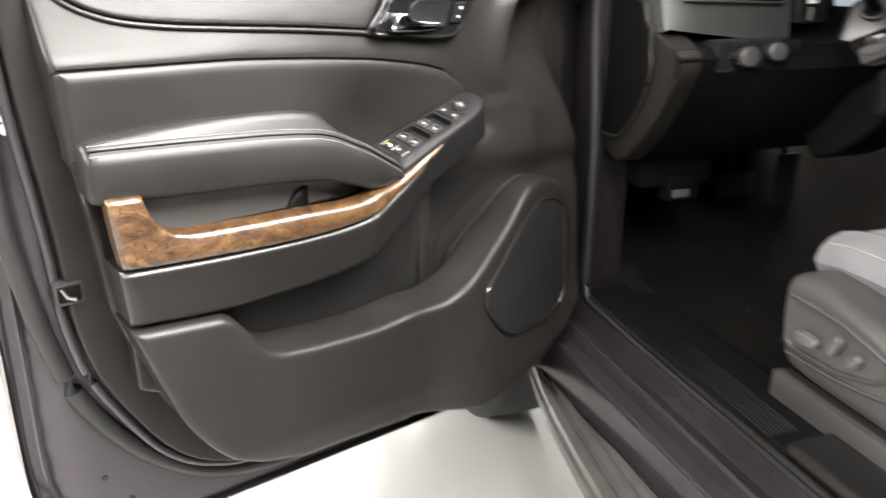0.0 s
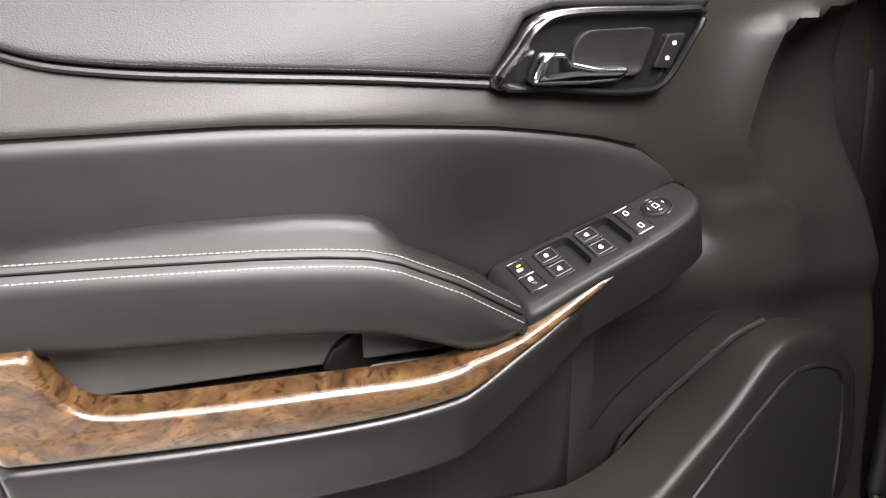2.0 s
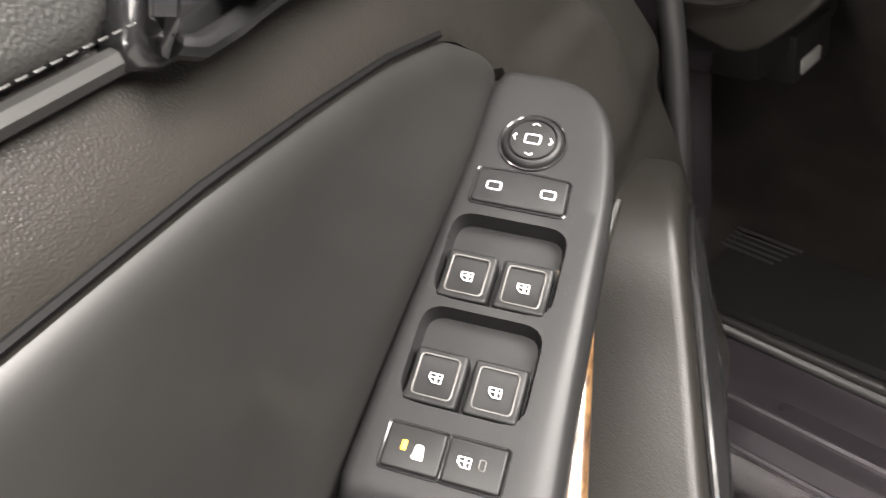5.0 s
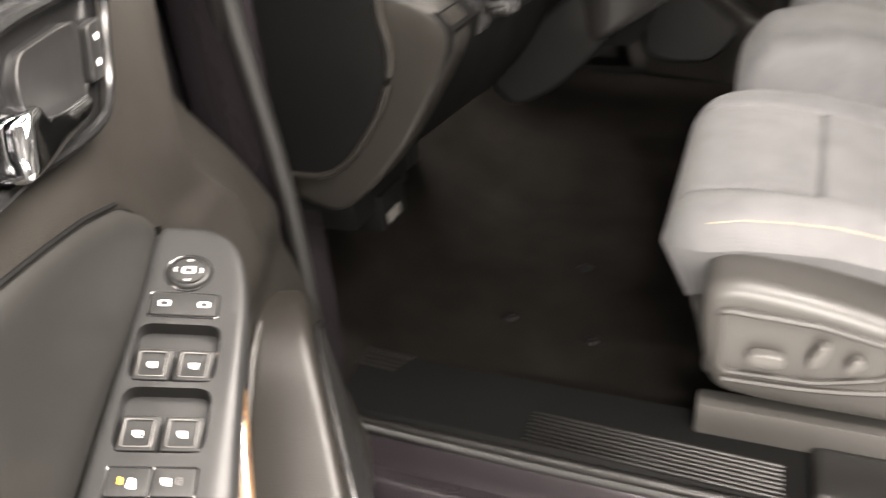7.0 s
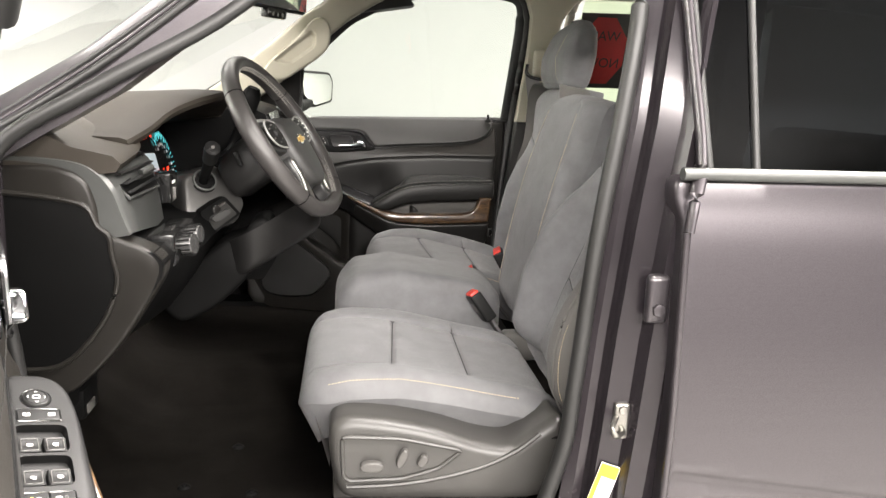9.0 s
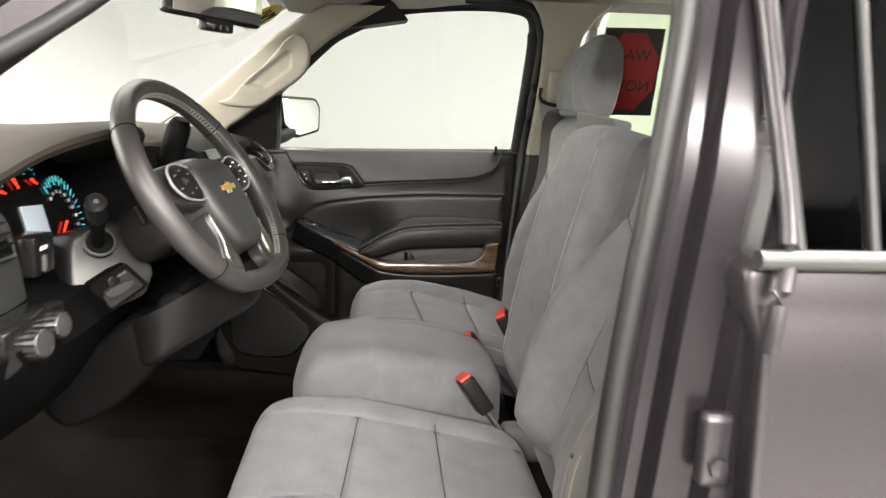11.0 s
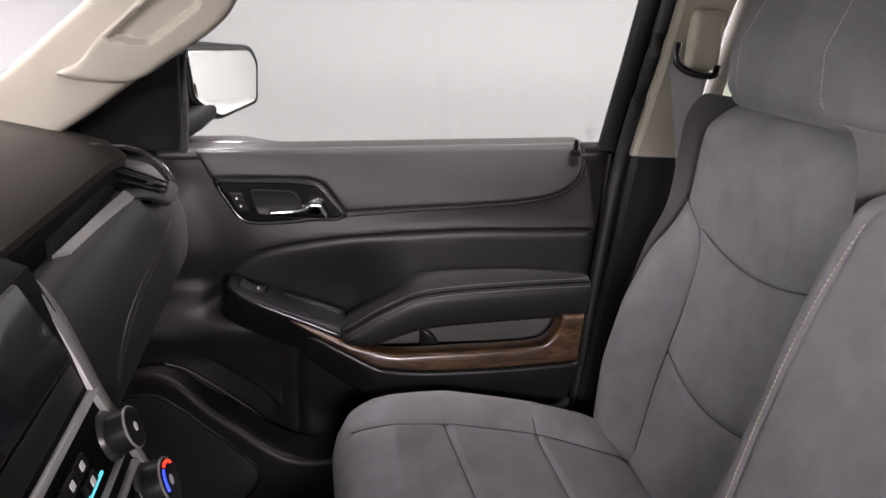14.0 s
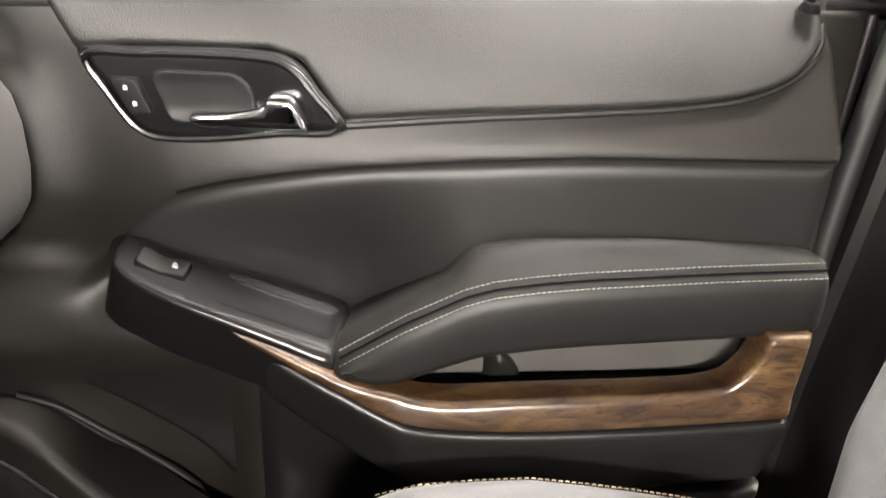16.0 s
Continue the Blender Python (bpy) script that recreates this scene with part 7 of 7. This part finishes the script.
stk_ = across("control_console", np.linspace(-0.19, 0.125, 6), stack_prof, M_DULL, "black control console", sharp=25)
SP = lambda u, v, w: (lerp(v, *STX) + w * 0.93, u, v + w * 0.36)
for s, yc in ((1, 0.0), (-1, -0.065)):
    inner = catmull([(-0.028, 0.150, 1.392), (0.002, 0.118, 1.392), (0.016, 0.110, 1.366), (0.033, 0.106, 1.330), (0.048, 0.100, 1.299), (0.068, 0.108, 1.250), (0.090, 0.118, 1.192)], 4)
    outer = catmull([(-0.030, 0.170, 1.386), (-0.010, 0.162, 1.384), (0.014, 0.152, 1.358), (0.030, 0.146, 1.322), (0.046, 0.142, 1.280), (0.064, 0.142, 1.238), (0.084, 0.142, 1.190)], 4)
    rows = []
    for p, q in zip(inner, outer):
        p, q = Vector(p), Vector(q)
        n = Vector((0.010, 0.0, 0.004))
        ring = [p - n, p, p + n * 0.7 + (q - p) * 0.05, p + n * 0.9 + (q - p) * 0.18, p + n * 0.7 + (q - p) * 0.85, p + n * 0.4 + (q - p) * 0.97, q - n * 0.4, q - n * 1.6]
        rows.append([(v.x, yc + s * v.y, v.z) for v in ring])
    mesh_ob("stack_trim", *oriented(*loft(rows)), M_SATIN, stk_, "broad satin silver stack trim")
mesh_ob("screen_bezel", *prism(rounded([(-0.155, 1.334), (-0.145, 1.408), (0.085, 1.408), (0.098, 1.334)], 0.006), SP, 0.0, 0.004, 0.002), M_GLOSSB, stk_, "glossy black screen bezel")
mesh_ob("screen", *prism(rounded([(-0.150, 1.342), (-0.145, 1.400), (-0.008, 1.400), (-0.022, 1.342)], 0.003), SP, 0.004, 0.005, 0.0004), M_SCREEND, stk_, "dark touch screen")
mesh_ob("stack_shelf", *prism(rounded([(-0.160, 1.309), (-0.158, 1.331), (0.096, 1.331), (0.096, 1.309)], 0.003), SP, -0.002, 0.002, 0.001), M_GRAIN, stk_, "dark grained panel")
for z, r in ((1.300, 0.0058), (1.243, 0.0036), (1.226, 0.0050)):
    mesh_ob("stack_band", *tube([SP(y, z, 0.001) for y in np.linspace(-0.17, 0.108, 12)], r, 10, flat=0.55), M_SATIN, stk_, "satin silver band")
for z, h, ys in ((1.279, 0.013, (-0.118, -0.090, -0.062, -0.034, -0.006, 0.020)), (1.2635, 0.010, (-0.105, -0.070, -0.020, 0.022)), (1.207, 0.014, (-0.10, -0.066, -0.032, 0.002, 0.036, 0.066)), (1.189, 0.012, (-0.10, -0.056, 0.000, 0.036, 0.066))):
    for y in ys:
        mesh_ob("stack_button", *prism(rect(y - 0.0125, y + 0.0125, z - h / 2, z + h / 2, 0.003), SP, 0.0, 0.005, 0.002), M_SWITCH, stk_)
        mesh_ob("button_mark", *prism(rect(y - 0.0042, y + 0.0042, z - 0.003, z + 0.003, 0.001), SP, 0.005, 0.0055, 0.0002), M_WHITE, stk_)
mesh_ob("lit_line", *prism(rect(-0.13, 0.050, 1.2540, 1.2565, 0.001), SP, 0.0, 0.002, 0.0004), M_DIALS, stk_, "thin cyan lit line")
for y, z, r in ((0.094, 1.262, 0.020), (-0.155, 1.262, 0.020), (0.106, 1.198, 0.023), (-0.165, 1.198, 0.023)):
    a = Vector((0.93, 0, 0.36))
    c = Vector(SP(y, z, -0.002))
    mesh_ob("knob_collar", *disc_at(c, a, r * 1.22, 0.007, 28, r * 1.10), M_SPOKE, stk_)
    kb = mesh_ob("knob", *disc_at(c, a, r, 0.026, 28, r * 0.92), M_SWITCH, stk_, "black rotary knob")
    mesh_ob("knob_ring", *tube([tuple(c + a * 0.024 + Vector((-0.36 * r * 0.93 * math.sin(q), r * 0.93 * math.cos(q), 0.93 * r * 0.93 * math.sin(q)))) for q in np.linspace(0, 2 * math.pi, 29)[:-1]], 0.0012, 6, closed=True), M_SATIN, kb)
    mesh_ob("knob_mark", *disc_at(c + a * 0.0255, a, r * 0.26, 0.001, 12), M_WHITE, kb)
    if z < 1.25:
        for m_, a0 in ((M_BLUE, 2.0), (M_NEEDLE, 0.6)):
            mesh_ob("lit_arc", *tube([tuple(c + a * 0.0265 + Vector((-0.36 * r * 0.75 * math.sin(q), r * 0.75 * math.cos(q), 0.93 * r * 0.75 * math.sin(q)))) for q in np.linspace(a0, a0 + 1.2, 9)], 0.0016, 5), m_, kb)
# pedals, connector, carpet studs
for y0, y1, z0, z1 in ((-0.47, -0.37, 0.80, 0.86), (-0.30, -0.24, 0.76, 0.90)):
    p = thing("pedal", (-0.40, (y0 + y1) / 2, 0.75), "black rubber pedal in the dark footwell", "pedal", "pedals")
    v, f = block((-0.44, y0, z0), (-0.425, y1, z1), 0.004)
    mesh_ob("pad", v, f, M_RUBBER, p)
    mesh_ob("arm", *tube([(-0.44, (y0 + y1) / 2, z1 - 0.01), (-0.52, (y0 + y1) / 2, 1.0)], 0.009, 6), M_DULL, p)
ob_ = thing("diagnostic_socket", (-0.27, -0.70, 0.89), "black socket under the lower dashboard", "socket")
mesh_ob("housing", *block((-0.300, -0.735, 0.868), (-0.262, -0.655, 0.925), 0.006), M_DULL, ob_)
mesh_ob("face", *block((-0.268, -0.722, 0.876), (-0.259, -0.682, 0.893), 0.002), M_GREYP, ob_)
mesh_ob("bracket", *block((-0.40, -0.80, 0.90), (-0.27, -0.62, 0.985), 0.01), M_DULL, ob_)
for x, y in ((-0.035, -0.42), (0.02, -0.63), (-0.12, -0.60)):
    st = thing("carpet_stud", (x, y, 0.66), "small black carpet fastener", "fastener", "carpet fasteners")
    mesh_ob("stud", *disc_at((x, y, floor_z(x, y) + 0.002), (0, 0, 1), 0.014, 0.004, 16, 0.011), M_DULL, st)
    mesh_ob("cap", *disc_at((x, y, floor_z(x, y) + 0.006), (0, 0, 1), 0.006, 0.004, 12), M_DULL, st)

# ---------------------------------------------------------------- steering wheel and column
sw = thing("steering_wheel", (0.0, -0.395, 1.30), "black leather steering wheel with silver spokes and gold badge", "steering wheel")
WC = Vector((0.0731, -0.4163, 1.3665))
WT, WY_ = radians(33.6), radians(-11.9)
WN = Vector((math.cos(WT) * math.cos(WY_), math.cos(WT) * math.sin(WY_), math.sin(WT)))      # towards the driver
WR = Vector((0, 0, 1)).cross(WN).normalized()
WU = WN.cross(WR)     # up in the wheel's plane


def on_wheel(u, v, w):
    return tuple(WC + WR * u + WU * v + WN * w)


R0 = 0.1835
secs = []
for k in range(72):
    q = 2 * math.pi * k / 72
    rr = 0.0163 + 0.0020 * (abs(math.cos(q)) ** 6)
    flat = 0.012 * smooth01((-math.sin(q) - 0.85) / 0.15)
    c = (R0 - flat) * math.cos(q), (R0 - flat) * math.sin(q)
    ring = []
    for j in range(14):
        t = 2 * math.pi * j / 14
        ring.append(on_wheel(c[0] + math.cos(q) * rr * math.cos(t), c[1] + math.sin(q) * rr * math.cos(t), rr * 1.12 * math.sin(t)))
    secs.append(ring)
rim = mesh_ob("rim", *oriented(*loft(secs, ring=True)), M_RIM, sw, "black leather rim", sharp=60)
for q0 in (0.62, math.pi - 0.62, 3.9, 5.52):
    rr = 0.0171
    mesh_ob("rim_seam", *tube([on_wheel((R0 + rr * math.cos(t)) * math.cos(q0), (R0 + rr * math.cos(t)) * math.sin(q0), rr * 1.14 * math.sin(t)) for t in np.linspace(0, 2 * math.pi, 17)[:-1]], 0.0009, 5, closed=True), M_DULL, rim)
sh = []
for k in range(150):
    q = 2 * math.pi * k / 150
    a, b_ = (0.0170, 2.50), (0.0170, 3.05)
    for (r_, t0), (r2, t1) in ((a, b_), (b_, a)):
        p0 = ((R0 + r_ * math.cos(t0)), r_ * 1.12 * math.sin(t0))
        p1 = ((R0 + r2 * math.cos(t1)), r2 * 1.12 * math.sin(t1))
        q1 = q + 0.03
        sh.append(tube([on_wheel(p0[0] * math.cos(q), p0[0] * math.sin(q), p0[1]), on_wheel(p1[0] * math.cos(q1), p1[0] * math.sin(q1), p1[1])], 0.0007, 4))
mesh_ob("rim_stitching", *join(*sh), M_THREAD, rim, "pale cross stitching")
# airbag hub
hub = catmull([(-0.066, 0.030), (-0.056, 0.043), (0.0, 0.049), (0.056, 0.043), (0.066, 0.030), (0.069, -0.020), (0.058, -0.078), (0.038, -0.110), (0.0, -0.119), (-0.038, -0.110), (-0.058, -0.078), (-0.069, -0.020)], 4, True)
hub_w = lambda u, v: 0.028 - 0.8 * (u * u + (v + 0.02) ** 2 * 0.5) - 0.010 * smooth01((v - 0.018) / 0.03)
hb_ = pad("airbag_hub", hub, hub_w, on_wheel, M_HUB, sw, "black airbag cover", r=0.014, wall=0.05, step=0.010, edge=0.008)
# badge: a plain slanted cross shape
bd = [(-0.026, -0.0045), (-0.009, -0.0045), (-0.009, -0.0095), (0.006, -0.0095), (0.009, -0.0045), (0.026, -0.0045), (0.026, 0.0045), (0.009, 0.0045), (0.009, 0.0095), (-0.006, 0.0095), (-0.009, 0.0045), (-0.026, 0.0045)]
bd = [(u + v * 0.35, v) for u, v in bd]
bz_ = mesh_ob("badge", *prism([(u * 1.10, v * 1.22 - 0.016) for u, v in bd], on_wheel, 0.022, 0.0290, 0.001), M_CHROME, hb_, "bright badge edge")
mesh_ob("badge_field", *prism([(u * 0.93, v * 0.84 - 0.016) for u, v in bd], on_wheel, 0.0285, 0.0302, 0.0004), M_GOLD, bz_, "gold badge field")
mesh_ob("embossed_bar", *prism(rect(0.010, 0.022, -0.078, -0.071, 0.002), on_wheel, 0.020, 0.0262, 0.0004), M_HUB, hb_)
for s in (-1, 1):
    sp = catmull([(s * 0.060, 0.038), (s * 0.10, 0.046), (s * 0.150, 0.040), (s * 0.163, 0.020), (s * 0.160, -0.006), (s * 0.135, -0.016), (s * 0.105, -0.024), (s * 0.062, -0.028)], 4, True)
    spoke = pad("spoke", sp, lambda u, v: 0.004 + 0.006 * smooth01((0.14 - abs(u)) / 0.06), on_wheel, M_SPOKE, sw, "dark silver spoke", r=0.006, wall=0.018, step=0.012, edge=0.007)
    pod = catmull([(s * 0.070, 0.030), (s * 0.098, 0.038), (s * 0.126, 0.032), (s * 0.138, 0.010), (s * 0.126, -0.008), (s * 0.098, -0.018), (s * 0.070, -0.020)], 4, True)
    pd = pad("button_pod", pod, lambda u, v: 0.015 + 0.003 * smooth01((0.13 - abs(u)) / 0.04), on_wheel, M_SWITCH, spoke, "black button pod", r=0.005, wall=0.012, step=0.008, edge=0.006)
    mesh_ob("spoke_bezel", *tube([on_wheel(u, v, 0.0155) for u, v in catmull([(s * 0.067, 0.033), (s * 0.098, 0.0415), (s * 0.130, 0.035), (s * 0.142, 0.010), (s * 0.129, -0.011), (s * 0.098, -0.0215), (s * 0.066, -0.0235)], 5)], 0.0020, 8), M_SATIN, spoke, "satin bright bezel")
    mesh_ob("pod_roller", *prism(rect(s * 0.103 - 0.006, s * 0.103 + 0.006, 0.002, 0.018, 0.003), on_wheel, 0.014, 0.0215, 0.0025), M_SWITCH, pd, "ribbed black roller")
    for (u, v) in ((0.083, 0.022), (0.083, -0.004), (0.103, 0.029), (0.103, -0.010), (0.123, 0.022), (0.124, 0.000), (0.103, 0.010)):
        mesh_ob("button_mark", *prism(rect(s * u - 0.0022, s * u + 0.0022, v - 0.0012, v + 0.0012, 0.0006), on_wheel, 0.016, 0.0222 if v == 0.010 else 0.0192, 0.0003), M_WHITE if s > 0 else M_GREYP, pd)
    lo_ = catmull([(s * 0.066, -0.040), (s * 0.082, -0.044), (s * 0.086, -0.080), (s * 0.102, -0.118), (s * 0.094, -0.146), (s * 0.064, -0.158), (s * 0.046, -0.130), (s * 0.056, -0.084)], 4, True)
    lw = pad("spoke", lo_, lambda u, v: 0.002 + 0.006 * smooth01((v + 0.14) / 0.06), on_wheel, M_SPOKE, sw, "dark lower spoke", r=0.006, wall=0.02, step=0.010, edge=0.007)
    fl = catmull([(s * 0.072, -0.046), (s * 0.080, -0.048), (s * 0.082, -0.084), (s * 0.092, -0.116), (s * 0.084, -0.134), (s * 0.068, -0.140), (s * 0.064, -0.112), (s * 0.068, -0.080)], 4, True)
    pad("spoke_inlay", fl, lambda u, v: 0.0065 + 0.005 * smooth01((v + 0.14) / 0.06), on_wheel, M_STEEL, lw, "satin silver spoke inlay", r=0.003, wall=0.008, step=0.010, edge=0.005)
# column
col = thing("steering_column", (-0.1, -0.41, 1.28), "dark grey steering column shroud with stalks", "steering column")
rows = []
for t, hw, hh in ((0, 0.050, 0.040), (0.12, 0.058, 0.050), (0.6, 0.060, 0.054), (1.0, 0.055, 0.050), (1.04, 0.045, 0.04)):
    c = Vector((-0.040, -0.405, 1.275)) * (1 - t) + (WC - WN * 0.035) * t
    rows.append([tuple(c + WR * hw * abs(math.cos(q)) ** 0.6 * (1 if math.cos(q) > 0 else -1) + WU * hh * abs(math.sin(q)) ** 0.6 * (1 if math.sin(q) > 0 else -1)) for q in np.linspace(0, 2 * math.pi, 25)[:-1]])
mesh_ob("shroud", *oriented(*loft(rows)), M_COL, col, "dark grey shroud", sharp=50)
st = mesh_ob("turn_stalk", *tube([(-0.100, -0.430, 1.268), (-0.084, -0.475, 1.300), (-0.070, -0.512, 1.328)], [0.010, 0.0105, 0.0125], 14), M_DULL, col, "black indicator stalk")
mesh_ob("stalk_knob", *tube([(-0.070, -0.512, 1.328), (-0.062, -0.540, 1.347), (-0.058, -0.551, 1.354), (-0.057, -0.553, 1.3555)], [0.0150, 0.0158, 0.0152, 0.011], 20), M_SWITCH, st, "ribbed stalk knob")
mesh_ob("stalk_mark", *disc_at((-0.0565, -0.5545, 1.3562), (0.25, -0.6, 0.55), 0.004, 0.0008, 12), M_GREYP, st)
mesh_ob("stalk_collar", *disc_at((-0.096, -0.436, 1.272), (0.35, -0.70, 0.60), 0.026, 0.004, 24, 0.022), M_DULL, col, "black stalk collar")
mesh_ob("collar_ring", *tube([tuple(Vector((-0.0935, -0.441, 1.2765)) + 0.0235 * (math.cos(q) * Vector((0.86, 0.50, 0.08)) + math.sin(q) * Vector((-0.36, 0.48, 0.80)))) for q in np.linspace(0, 2 * math.pi, 33)[:-1]], 0.0022, 8, closed=True), M_SILVER, col, "satin collar ring")
mesh_ob("paddle_switch", *tube([(-0.026, -0.470, 1.340), (-0.014, -0.470, 1.312)], 0.0075, 10, flat=0.8), M_GLOSSB, col, "black rocker switch")
mesh_ob("shift_lever", *tube(catmull([(-0.060, -0.36, 1.320), (-0.060, -0.25, 1.332), (-0.056, -0.19, 1.362), (-0.034, -0.205, 1.420), (-0.016, -0.215, 1.470)], 5), [0.014] * 12 + [0.020, 0.022, 0.022, 0.022, 0.022, 0.022, 0.022, 0.020, 0.014], 14), M_DULL, col, "black shift lever")

# ---------------------------------------------------------------- running board
rb = thing("running_board", (0.5, -1.03, 0.4), "worn dark stepped running board below the sill", "running board")
secs = []
for x, k in ((-0.402, 0.08), (-0.392, 0.20), (-0.36, 0.32), (-0.31, 0.43), (-0.22, 0.56), (-0.10, 0.69), (0.05, 0.81), (0.20, 0.91), (0.40, 1.0), (1.1, 1.0), (1.8, 1.0)):
    prof = [(-0.93, 0.42), (-0.93, 0.488)]
    for n in range(4):
        y0 = -0.945 - 0.044 * n
        prof += [(y0, 0.494 - 0.003 * n), (y0 - 0.006, 0.500 - 0.003 * n), (y0 - 0.030, 0.501 - 0.004 * n), (y0 - 0.036, 0.494 - 0.005 * n)]
    prof += [(-1.125, 0.478), (-1.128, 0.462), (-1.10, 0.435), (-1.0, 0.42)]
    secs.append([(x, -0.93 + (y + 0.93) * k, z - 0.012 * (1 - k)) for y, z in prof])
mesh_ob("board", *oriented(*loft(secs)), M_BOARD, rb, "worn dark stepped board", sharp=50)
wl = thing("front_wheel", (-0.95, -0.86, 0.0), "black tyre in the dark front wheel arch", "wheel")
ring = [[(-0.95 + rr * math.cos(q), y, 0.40 + rr * math.sin(q)) for q in np.linspace(0, 2 * math.pi, 41)[:-1]] for rr, y in ((0.25, -0.74), (0.37, -0.74), (0.395, -0.77), (0.40, -0.86), (0.395, -0.96), (0.37, -0.985), (0.25, -0.985))]
mesh_ob("tyre", *oriented(*loft(ring)), M_RUBBER, wl, "black tyre")
mesh_ob("front_wing", *block((-2.0, -1.01, 0.55), (-0.40, -0.93, 1.24), 0.03), M_PAINT, body, "painted front wing")
mesh_ob("front_wing", *block((-2.0, 0.93, 0.55), (-0.30, 1.01, 1.24), 0.03), M_PAINT, body, "painted front wing")
for s in (-1, 1):
    lo, hi = sorted((s * 0.845, s * 0.885))
    mesh_ob("kick_panel", *block((-0.80, lo, 0.60), (-0.30 if s > 0 else -0.40, hi, 1.34), 0.01), M_DULL, body, "black kick panel")
mesh_ob("bonnet", *block((-2.0, -0.93, 1.02), (-0.82, 0.93, 1.16), 0.04, 3), M_PAINT, body, "painted bonnet")
mesh_ob("bulkhead", *block((-0.86, -0.9, 0.55), (-0.74, 0.9, 1.30), 0.02), M_DULL, body, "dark bulkhead")
